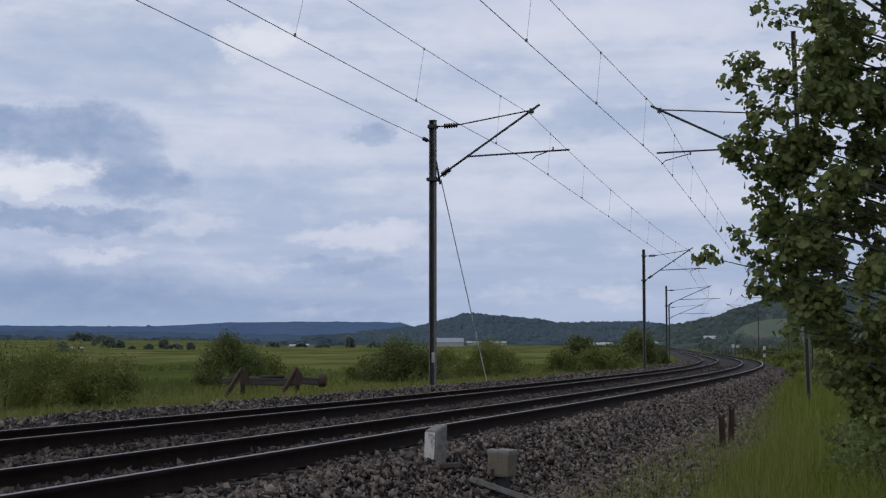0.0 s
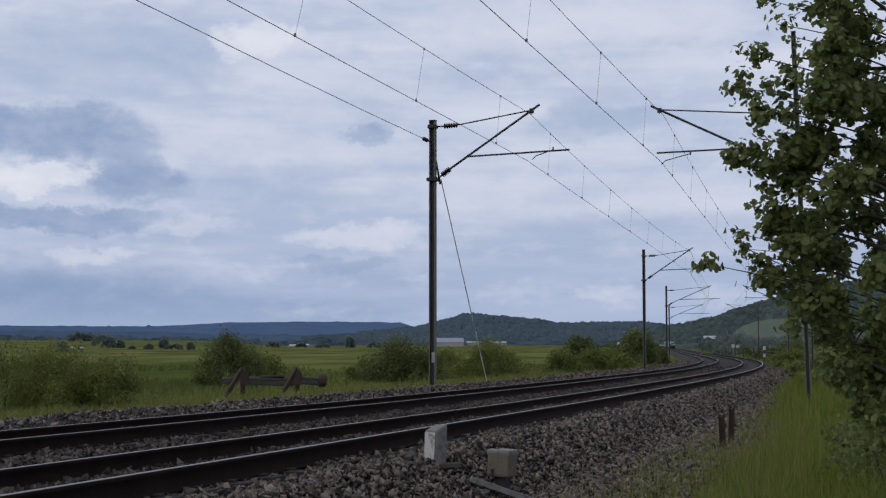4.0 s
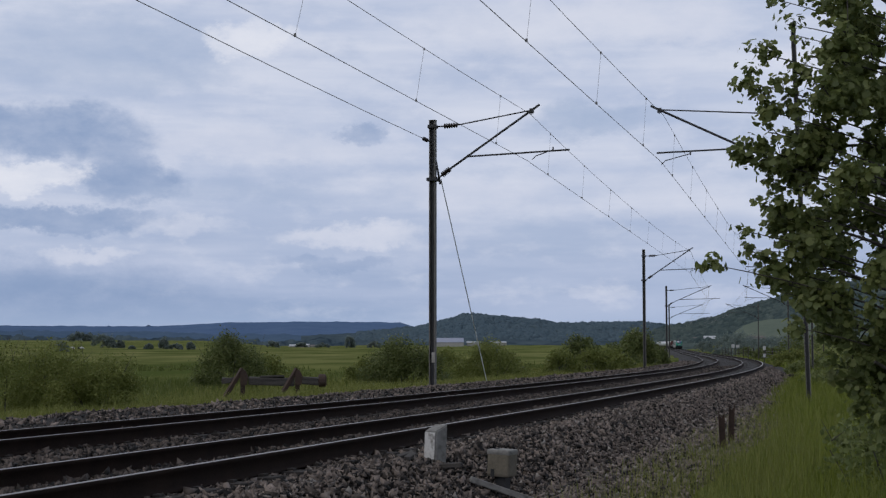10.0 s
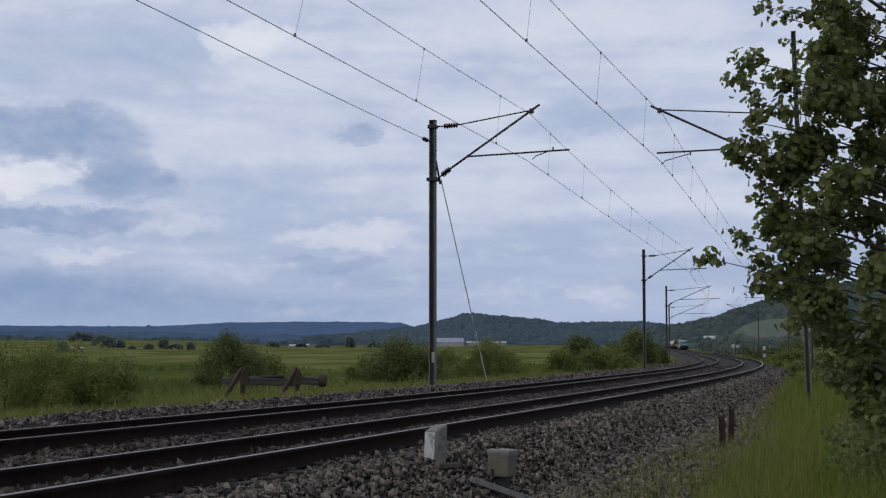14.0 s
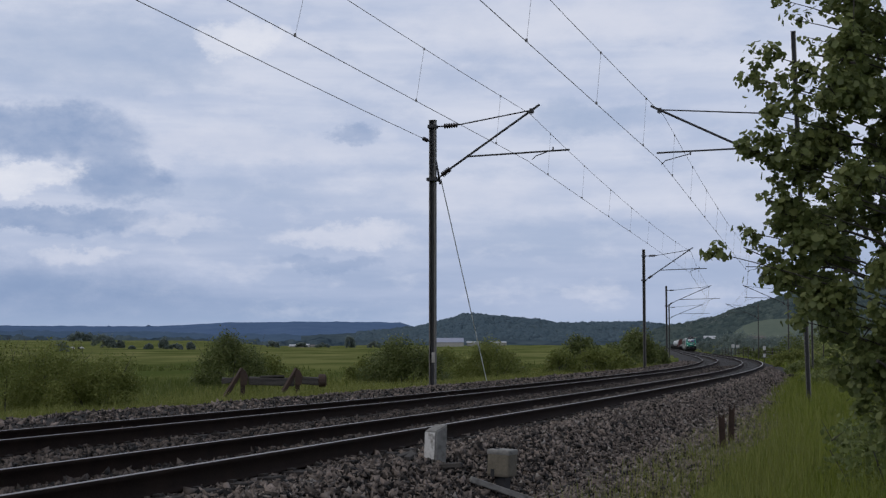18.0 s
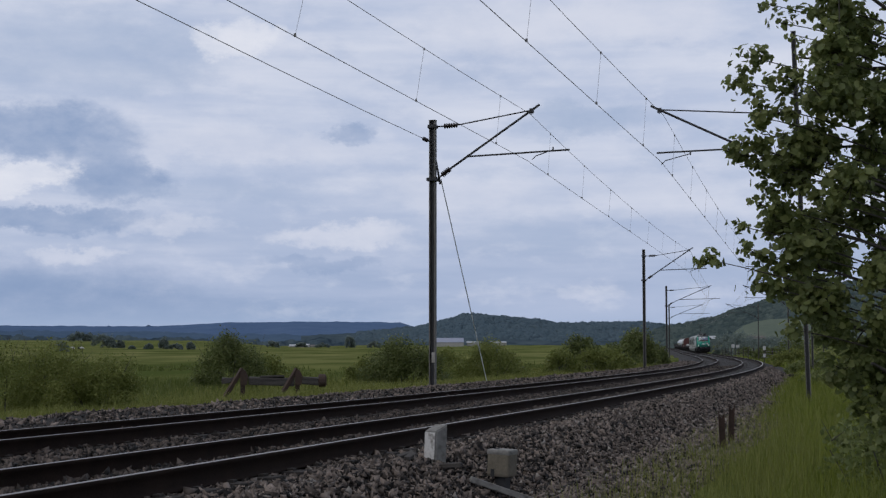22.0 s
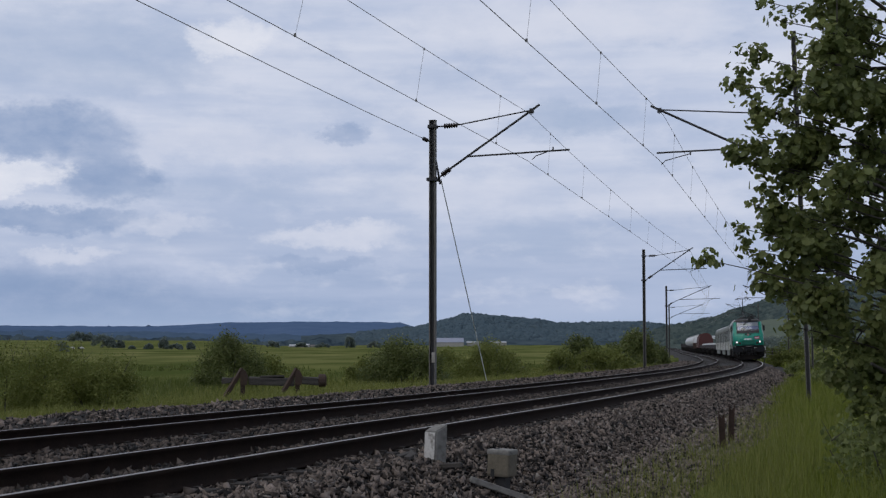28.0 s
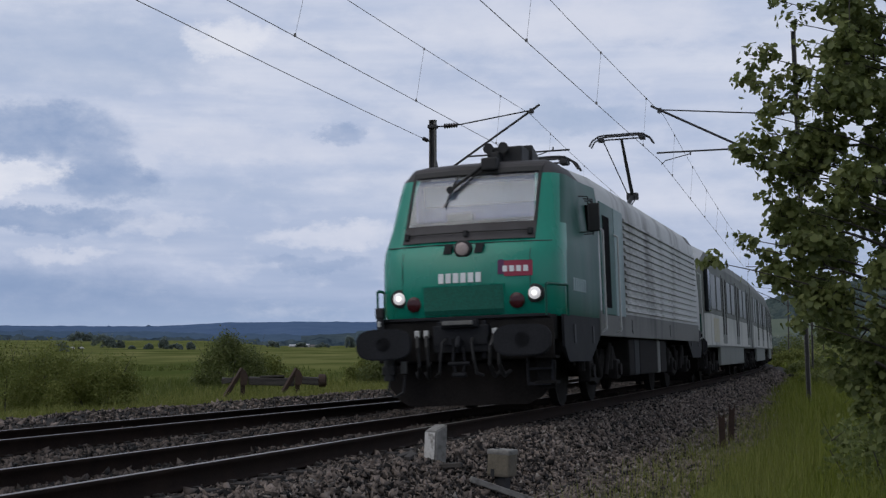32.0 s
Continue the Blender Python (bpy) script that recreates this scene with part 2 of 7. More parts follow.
def ground_z(x, y):
    """Height of the open ground."""
    x, y = np.asarray(x, float), np.asarray(y, float)
    shape = x.shape
    s, o = line_coords(x, y)
    x, y = np.ravel(x), np.ravel(y)
    d = np.hypot(x, y)
    base = np.where(o < -2, -0.20 - 0.36 * smooth_step(-o, 7.2, 10.8) - 0.22 * smooth_step(-o, 12, 40), -0.68)
    base = np.where((o > -6.9) & (o < 2.0), -0.95, base)
    base = base + rise(np.clip(s, -60, 700)) * (1 - smooth_step(np.abs(o), 20, 120))
    base = base - 0.25 * smooth_step(o, 4, 9) * (1 - smooth_step(o, 14, 40)) * (d < 120)
    az = np.where(y > 1, x / np.maximum(y, 1), np.sign(x) * 9)
    slope = np.interp(az, [-0.35, -0.17, -0.12, 0.12, 0.17, 0.26, 0.6], [0.0084, 0.0084, 0.0042, 0.0042, 0.006, 0.010, 0.010])
    far = np.clip(d - 180, 0, 1400) * slope * (y > 0) * smooth_step(np.abs(o), 8, 60)
    bumps = 0.10 * np.sin(x * 0.31 + 1.3 * np.sin(y * 0.17)) * np.sin(y * 0.23 + x * 0.07) * smooth_step(np.abs(o + 2), 5, 14)
    return (base + far + bumps).reshape(shape)


# ---- sky: high clouds on a far ring that drifts ----
def cloud_material():
    m = bpy.data.materials.new("cloud_cover")
    m.use_nodes = True
    m.cycles.emission_sampling = "NONE"
    nt = m.node_tree
    nt.nodes.clear()
    L = nt.links.new

    def node(kind, **kw):
        n = nt.nodes.new(kind)
        for k, v in kw.items():
            n.inputs[k].default_value = v
        return n

    def calc(op, a, b=0.0, c=0.0):
        n = nt.nodes.new("ShaderNodeMath")
        n.operation = op
        for i, v in enumerate((a, b, c)):
            if isinstance(v, (int, float)):
                n.inputs[i].default_value = v
            else:
                L(v, n.inputs[i])
        return n.outputs[0]

    def mix(f, a, b):
        n = nt.nodes.new("ShaderNodeMix")
        n.data_type = "RGBA"
        for i, v in ((0, f), (6, a), (7, b)):
            if isinstance(v, (int, float)):
                n.inputs[i].default_value = v
            elif isinstance(v, tuple):
                n.inputs[i].default_value = (*v, 1)
            else:
                L(v, n.inputs[i])
        return n.outputs[2]

    tc = nt.nodes.new("ShaderNodeTexCoord")
    nrm = nt.nodes.new("ShaderNodeVectorMath")
    nrm.operation = "NORMALIZE"
    L(tc.outputs["Object"], nrm.inputs[0])
    sep = nt.nodes.new("ShaderNodeSeparateXYZ")
    L(nrm.outputs[0], sep.inputs[0])
    az = calc("MULTIPLY", calc("ARCTAN2", sep.outputs[0], sep.outputs[1]), 57.2958)
    el = calc("MULTIPLY", calc("ARCSINE", sep.outputs[2]), 57.2958)

    def field(sx, sy, scale, detail, rough=0.55, shift=0.0):
        c = nt.nodes.new("ShaderNodeCombineXYZ")
        L(calc("MULTIPLY", az, sx), c.inputs[0])
        L(calc("MULTIPLY", el, sy), c.inputs[1])
        c.inputs[2].default_value = shift
        n = node("ShaderNodeTexNoise", Scale=scale, Detail=detail, Roughness=rough)
        L(c.outputs[0], n.inputs["Vector"])
        return n.outputs["Fac"]

    def soft(v, lo, hi):
        n = nt.nodes.new("ShaderNodeMapRange")
        n.interpolation_type = "SMOOTHSTEP"
        n.inputs["From Min"].default_value, n.inputs["From Max"].default_value = lo, hi
        L(v, n.inputs["Value"])
        return n.outputs[0]

    puff = field(0.09, 0.20, 2.6, 9, 0.58, 3.1)
    streak = field(0.045, 0.42, 1.8, 7, 0.5, 7.7)
    wisp = field(0.22, 0.5, 2.2, 6, 0.6, 1.4)
    warp_x = calc("MULTIPLY", calc("SUBTRACT", field(0.25, 0.4, 1.6, 8, 0.66, 11.0), 0.5), 4.6)
    warp_y = calc("MULTIPLY", calc("SUBTRACT", field(0.25, 0.4, 1.6, 8, 0.66, 23.0), 0.5), 2.4)
    wa, we = calc("ADD", az, warp_x), calc("ADD", el, warp_y)
    lumpy = field(0.30, 0.55, 2.0, 8, 0.62, 31.0)
    low = soft(el, 1.0, 7.5)
    colour = mix(soft(streak, 0.30, 0.70), mix(low, (0.29, 0.38, 0.57), (0.47, 0.54, 0.71)), mix(low, (0.44, 0.51, 0.69), (0.64, 0.68, 0.80)))
    colour = mix(calc("MULTIPLY", soft(puff, 0.44, 0.68), 0.6), colour, (0.40, 0.48, 0.66))
    colour = mix(calc("MULTIPLY", soft(wisp, 0.46, 0.76), 0.4), colour, (0.68, 0.71, 0.82))

    def bank(colour, a, e, ra, re, shade, amount, edge=0.0):
        dx = calc("DIVIDE", calc("SUBTRACT", wa, a), ra)
        dy = calc("DIVIDE", calc("SUBTRACT", we, e), re)
        r = calc("ADD", calc("MULTIPLY", dx, dx), calc("MULTIPLY", dy, dy))
        k = calc("MULTIPLY", calc("SUBTRACT", 1.0, soft(r, edge, 1.9)), calc("MULTIPLY_ADD", lumpy, 1.3, 0.35))
        return mix(calc("MULTIPLY", k, amount), colour, shade)

    DIM, GREY, BRIGHT, WHITE = (0.27, 0.36, 0.55), (0.35, 0.44, 0.62), (0.66, 0.69, 0.80), (0.76, 0.78, 0.86)
    # azimuth, elevation, half width, half height, shade, amount, how crisp the edge is
    for b in ((-13.1, 11.6, 5.0, 1.6, GREY, 0.55), (-6.9, 8.2, 5.2, 0.75, BRIGHT, 0.55), (-15.6, 8.6, 3.6, 1.0, DIM, 0.82, 0.4), (-12.3, 6.9, 1.9, 0.95, DIM, 0.76, 0.4),
              (-15.9, 6.75, 1.9, 0.5, WHITE, 0.75, 0.5), (-15.1, 5.15, 3.6, 0.5, DIM, 0.8, 0.4), (-7.8, 12.3, 1.5, 0.75, WHITE, 0.7, 0.4), (-2.8, 8.85, 0.9, 0.42, DIM, 0.62, 0.1),
              (-3.1, 4.65, 2.4, 0.45, BRIGHT, 0.7, 0.3), (-4.0, 3.5, 2.4, 0.26, DIM, 0.5), (-8.5, 6.3, 3.6, 0.5, GREY, 0.35), (-13.8, 3.75, 1.7, 0.3, BRIGHT, 0.55, 0.3),
              (-10.2, 4.9, 1.4, 0.35, BRIGHT, 0.4), (6.6, 9.2, 2.6, 0.7, GREY, 0.65), (4.9, 4.5, 2.6, 0.8, GREY, 0.4), (6.5, 2.4, 1.1, 0.3, BRIGHT, 0.35),
              (1.5, 6.3, 3.0, 0.7, BRIGHT, 0.45), (4.0, 13.0, 4.5, 1.0, BRIGHT, 0.55), (9.0, 13.2, 3.5, 0.9, BRIGHT, 0.6), (9.5, 6.2, 2.5, 1.0, BRIGHT, 0.35), (-16.0, 1.6, 8.0, 1.7, (0.25, 0.34, 0.53), 0.8)):
        colour = bank(colour, *b)
    colour = mix(calc("MULTIPLY", soft(el, 2.2, 0.4), 0.8), colour, (0.37, 0.46, 0.64))
    em = node("ShaderNodeEmission", Strength=1.0)
    L(colour, em.inputs["Color"])
    tr = nt.nodes.new("ShaderNodeBsdfTransparent")
    fade = nt.nodes.new("ShaderNodeMixShader")
    L(soft(el, 19.0, 30.0), fade.inputs[0])
    L(em.outputs[0], fade.inputs[1])
    L(tr.outputs[0], fade.inputs[2])
    out = nt.nodes.new("ShaderNodeOutputMaterial")
    L(fade.outputs[0], out.inputs["Surface"])
    return m


_az, _el = np.radians(np.arange(0, 361, 3.0)), np.radians(np.linspace(-3.5, 31, 24))
_a, _e = np.meshgrid(_az, _el, indexing="ij")
clouds = part("sky_backdrop", grid_mesh("sky_backdrop", 4700 * np.stack([np.cos(_e) * np.sin(_a), np.cos(_e) * np.cos(_a), np.sin(_e)], -1), cloud_material()))
tagged(clouds, "overcast sky of grey and white drifting clouds", "sky", kind="structure")
# ---- ground ----
def ground_material():
    m = surface("meadow", (0.05, 0.062, 0.018), (0.11, 0.125, 0.038), 0.95, scale=0.35, fine=6.0, bump=0.6, depth=0.15, spec=0.0, stain=(0.12, 0.115, 0.045), stain_scale=0.05)
    nt = m.node_tree
    bsdf = nt.nodes["Principled BSDF"]
    old = bsdf.inputs["Base Color"].links[0].from_socket
    tc = nt.nodes.new("ShaderNodeTexCoord")
    mp = nt.nodes.new("ShaderNodeMapping")
    mp.inputs["Scale"].default_value = (0.006, 0.028, 0)
    mp.inputs["Rotation"].default_value = (0, 0, 0.25)
    nt.links.new(tc.outputs["Object"], mp.inputs[0])
    vo = nt.nodes.new("ShaderNodeTexVoronoi")
    vo.inputs["Scale"].default_value = 1.0
    nt.links.new(mp.outputs[0], vo.inputs["Vector"])
    sp = nt.nodes.new("ShaderNodeSeparateColor")
    nt.links.new(vo.outputs["Color"], sp.inputs[0])
    rp = nt.nodes.new("ShaderNodeValToRGB")
    rp.color_ramp.elements[0].color = (0.115, 0.127, 0.042, 1)
    rp.color_ramp.elements[1].color = (0.168, 0.168, 0.068, 1)
    nt.links.new(sp.outputs[0], rp.inputs[0])
    # rough damp hollows and tussocks
    m2 = nt.nodes.new("ShaderNodeMapping")
    m2.inputs["Scale"].default_value = (0.05, 0.022, 0)
    nt.links.new(tc.outputs["Object"], m2.inputs[0])
    n4 = nt.nodes.new("ShaderNodeTexNoise")
    n4.inputs["Scale"].default_value, n4.inputs["Detail"].default_value = 1.0, 6.0
    nt.links.new(m2.outputs[0], n4.inputs["Vector"])
    r4 = nt.nodes.new("ShaderNodeMapRange")
    r4.inputs["From Min"].default_value, r4.inputs["From Max"].default_value, r4.inputs["To Max"].default_value = 0.42, 0.60, 0.85
    nt.links.new(n4.outputs["Fac"], r4.inputs["Value"])
    so = nt.nodes.new("ShaderNodeSeparateXYZ")
    nt.links.new(tc.outputs["Object"], so.inputs[0])
    mr = nt.nodes.new("ShaderNodeMapRange")
    mr.inputs["From Min"].default_value, mr.inputs["From Max"].default_value = 70, 130
    nt.links.new(so.outputs[1], mr.inputs["Value"])
    mx = nt.nodes.new("ShaderNodeMix")
    mx.data_type = "RGBA"
    nt.links.new(mr.outputs[0], mx.inputs[0])
    nt.links.new(old, mx.inputs[6])
    nt.links.new(rp.outputs[0], mx.inputs[7])
    wet = nt.nodes.new("ShaderNodeMix")
    wet.data_type = "RGBA"
    wet.inputs[7].default_value = (0.058, 0.078, 0.022, 1)
    nt.links.new(r4.outputs[0], wet.inputs[0])
    nt.links.new(mx.outputs[2], wet.inputs[6])
    nt.links.new(wet.outputs[2], bsdf.inputs["Base Color"])
    return m


M_GROUND = ground_material()
_a = np.radians(np.concatenate([np.arange(-180, -24, 4.0), np.arange(-24, 24, 0.2), np.arange(24, 180.1, 4.0)]))
_r = np.concatenate([np.linspace(0.3, 8, 8), np.geomspace(9, 4650, 150)])
_A, _R = np.meshgrid(_a, _r, indexing="ij")
_gx, _gy = _R * np.sin(_A), _R * np.cos(_A)
ground = part("ground", grid_mesh("ground", np.stack([_gx, _gy, ground_z(_gx, _gy)], -1), M_GROUND))
tagged(ground, "green meadow land with paler fields far off", "meadow", kind="structure")

# ---- ballast ----
_s = np.concatenate([np.arange(-34, 40, 0.16), np.arange(40, 120, 0.5), np.arange(120, 800, 4)])
_o = np.arange(-9.1, 4.6, 0.14)
_S, _O = np.meshgrid(_s, _o, indexing="ij")
rng = np.random.default_rng(5)
_z = bed_z(_O) + rng.normal(0, 0.010, _S.shape) - 0.02 + 0.02 * np.sin(_S * 1.7 + _O * 2.1) * np.sin(_S * 0.6)
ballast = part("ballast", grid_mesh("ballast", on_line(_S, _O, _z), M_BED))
tagged(ballast, "brown-grey crushed stone ballast under both tracks, darkened like shaded gaps", "ballast", kind="structure")


def stones(name, s, o, z, size, variants=24, seed=1):
    """Broken stones as one mesh: each a jittered, turned lump."""
    g = np.random.default_rng(seed)
    octa = np.array([(1, 0, 0), (-1, 0, 0), (0, 1, 0), (0, -1, 0), (0, 0, 1), (0, 0, -1)], float)
    tris = np.array([(0, 2, 4), (2, 1, 4), (1, 3, 4), (3, 0, 4), (2, 0, 5), (1, 2, 5), (3, 1, 5), (0, 3, 5)])
    wedge = np.array([(1, -0.1, -0.6), (-0.7, 0.85, -0.6), (-0.6, -0.8, -0.6), (0.9, 0.1, 0.6), (-0.5, 0.8, 0.6), (-0.7, -0.7, 0.6)])
    wedge_tris = np.array([(0, 2, 1), (3, 4, 5), (0, 1, 4), (0, 4, 3), (1, 2, 5), (1, 5, 4), (2, 0, 3), (2, 3, 5)])
    base = octa[None] * g.uniform(0.75, 1.25, (variants, 6, 1)) + g.normal(0, 0.24, (variants, 6, 3))
    base[variants // 4:] = wedge[None] * g.uniform(0.75, 1.3, (variants - variants // 4, 6, 1)) + g.normal(0, 0.2, (variants - variants // 4, 6, 3))
    n = len(s)
    q = g.normal(size=(n, 4))
    q /= np.linalg.norm(q, axis=1)[:, None]
    w, x, y, v = q.T
    R = np.stack([1 - 2 * (y * y + v * v), 2 * (x * y - v * w), 2 * (x * v + y * w), 2 * (x * y + v * w), 1 - 2 * (x * x + v * v), 2 * (y * v - x * w),
                  2 * (x * v - y * w), 2 * (y * v + x * w), 1 - 2 * (x * x + y * y)], -1).reshape(n, 3, 3)
    sc = size[:, None] * g.uniform(0.75, 1.55, (n, 3)) * np.where(np.arange(3) == 2, 0.55, 1.0)
    which = g.integers(0, variants, n)
    V = base[which] * sc[:, None, :]
    V = np.einsum("nij,nkj->nki", R, V) + on_line(s, o, z)[:, None, :]
    F = np.where((which < variants // 4)[:, None, None], tris[None], wedge_tris[None]) + (np.arange(n) * 6)[:, None, None]
    return np_mesh(name, V.reshape(-1, 3), F.reshape(-1, 3), M_STONE)


def scatter(n, s0, s1, o0, o1, power=1.0):
    t = rng.random(n) ** power
    return s0 + (s1 - s0) * t, rng.uniform(o0, o1, n)


_lots = [scatter(72000, -17, 30, 0.80, 3.8, 1.35), scatter(9000, 25, 75, 0.9, 2.6, 1.3), scatter(33000, -17, 30, -2.85, -0.85, 1.25), scatter(6000, 30, 85, -2.85, -0.85, 1.3),
         scatter(21000, -17, 32, -0.66, 0.66, 1.2), scatter(18000, -17, 34, -SPACING - 0.66, -SPACING + 0.66, 1.2), scatter(21000, -16, 45, -7.3, -4.5, 1.1), scatter(6000, 45, 110, -7.2, -4.5)]
_ss, _oo = np.concatenate([a for a, b in _lots]), np.concatenate([b for a, b in _lots])
_size = np.clip(rng.lognormal(math.log(0.0198), 0.38, len(_ss)), 0.010, 0.044) * np.where(_ss > 28, 1.5, 1.0)
_zz = bed_z(_oo) + rng.uniform(-0.012, 0.012, len(_ss)) + 0.02 * np.sin(_ss * 1.7 + _oo * 2.1) * np.sin(_ss * 0.6)
_k = (_oo > 0.75) | (_oo < -4.4)
tagged(part("ballast_stones", stones("ballast_stones", _ss[_k], _oo[_k], _zz[_k], _size[_k])), "loose angular brown-grey ballast stones on both shoulders", "stones", kind="stuff")
_k = ~_k
_dark = stones("oily_ballast_stones", _ss[_k], _oo[_k], _zz[_k], _size[_k], seed=3)
_dark.materials.clear()
_dark.materials.append(M_STONE_DARK)
tagged(part("oily_ballast_stones", _dark), "dark oil-stained ballast stones between the rails", "stones", kind="stuff")
_s2, _o2 = scatter(1500, -22, 30, 0.9, 3.5)
_pale = stones("pale_stones", _s2, _o2, bed_z(_o2) + 0.008, np.clip(rng.lognormal(math.log(0.022), 0.3, 1500), 0.01, 0.05), seed=9)
_pale.materials.clear()
_pale.materials.append(surface("pale_limestone", (0.16, 0.145, 0.13), (0.32, 0.29, 0.26), 0.85, island=0.6, scale=9, fine=50))
tagged(part("pale_stones", _pale), "scattered pale limestone chips on the ballast", "stones", kind="stuff")

# ---- rails and sleepers ----
RAIL_OUTLINE = [(-0.025, 0.0), (0.029, 0.0), (0.036, -0.008), (0.036, -0.03), (0.012, -0.048), (0.009, -0.13), (0.03, -0.152), (0.075, -0.160), (0.075, -0.172),
                (-0.075, -0.172), (-0.075, -0.160), (-0.03, -0.152), (-0.009, -0.13), (-0.012, -0.048), (-0.036, -0.03), (-0.036, -0.006)]


def rail_part(parent, axis_o, side, cant, drop):
    s = np.concatenate([np.arange(-40, 160, 1.0), np.arange(160, 900, 4.0)])
    oc, zc = axis_o + side * 0.7525, drop + side * 0.7525 * math.sin(cant)
    prof = np.array(RAIL_OUTLINE)
    P = on_line(s[:, None], oc + prof[None, :, 0], zc + prof[None, :, 1])
    n, k = len(s), len(prof)
    i = np.arange(n * k).reshape(n, k)
    j = np.roll(i, -1, axis=1)
    F = np.stack([i[:-1], j[:-1], j[1:], i[1:]], -1)
    me = np_mesh("rail", P.reshape(-1, 3), F.reshape(-1, 4)[:, ::-1], M_RUST)
    me.materials.append(M_RAILTOP)
    slots = np.tile(np.array([1] + [0] * (k - 1), dtype=np.int32), n - 1)
    me.polygons.foreach_set("material_index", slots)
    part("rail", me, None, parent, "worn steel rail with a bright running top and rusty sides")


def sleeper_mesh(cant):
    bm = fresh()
    for a, b in ((-1.0, -0.33), (0.33, 1.0)):
        box(bm, a, b, -0.13, 0.13, -0.40, -0.175, 0.02)
    box(bm, -0.4, 0.4, -0.035, 0.035, -0.32, -0.25)
    for r in (-0.7525, 0.7525):
        for q in (-1, 1):
            box(bm, r + q * 0.105 - 0.03, r + q * 0.105 + 0.03, -0.04, 0.04, -0.18, -0.152, 0.008)
    bmesh.ops.rotate(bm, verts=bm.verts, cent=(0, 0, 0), matrix=Matrix.Rotation(-cant, 3, "Y"))
    return as_mesh("sleeper", bm, M_SLEEPER)


def build_track(axis_o, cant, drop, label):
    track = empty("railway_track", track_pose(0, axis_o, drop))
    inv = track.matrix_basis.inverted()
    for side in (-1, 1):
        rail_part(None, axis_o, side, cant, drop)
        ob = bpy.context.scene.collection.objects[-1]
        ob.parent, ob.matrix_parent_inverse = track, inv
    me = sleeper_mesh(cant)
    for i in range(150):
        ob = part("sleeper", me, None, track)
        ob.matrix_parent_inverse = inv
        ob.matrix_basis = track_pose(-24 + 0.6 * i, axis_o, drop)
    V0 = np.array([v.co for v in me.vertices])
    tri = []
    for p in me.polygons:
        v = list(p.vertices)
        tri += [(v[0], v[a], v[a + 1]) for a in range(1, len(v) - 1)]
    tri = np.array(tri)
    verts, faces = [], []
    for i in range(150, 420):
        m = np.array(track_pose(-24 + 0.6 * i, axis_o, drop))
        faces.append(tri + len(V0) * (i - 150))
        verts.append(V0 @ m[:3, :3].T + m[:3, 3])
    rest = part("far_sleepers", np_mesh("far_sleepers", np.concatenate(verts), np.concatenate(faces), M_SLEEPER), None, track)
    rest.matrix_parent_inverse = inv
    rest["kind"] = "stuff"
    tagged(track, label, "railway track", "two parallel tracks")
    return track


build_track(0.0, CANT, 0.0, "curving railway track with shiny rail tops on dark ballast")
build_track(-SPACING, CANT_2, DROP_2, "second railway track curving beside the first, beyond it")

# ---- overhead line ----
CONTACT, MESSENGER = 6.43, 7.88


def wire_drop(s):
    """How much lower the wires hang than at the first masts."""
    return float(np.interp(s, [13.5, 65.5, 117.5, 230.0], [0.0, 0.45, 0.55, 0.6]))



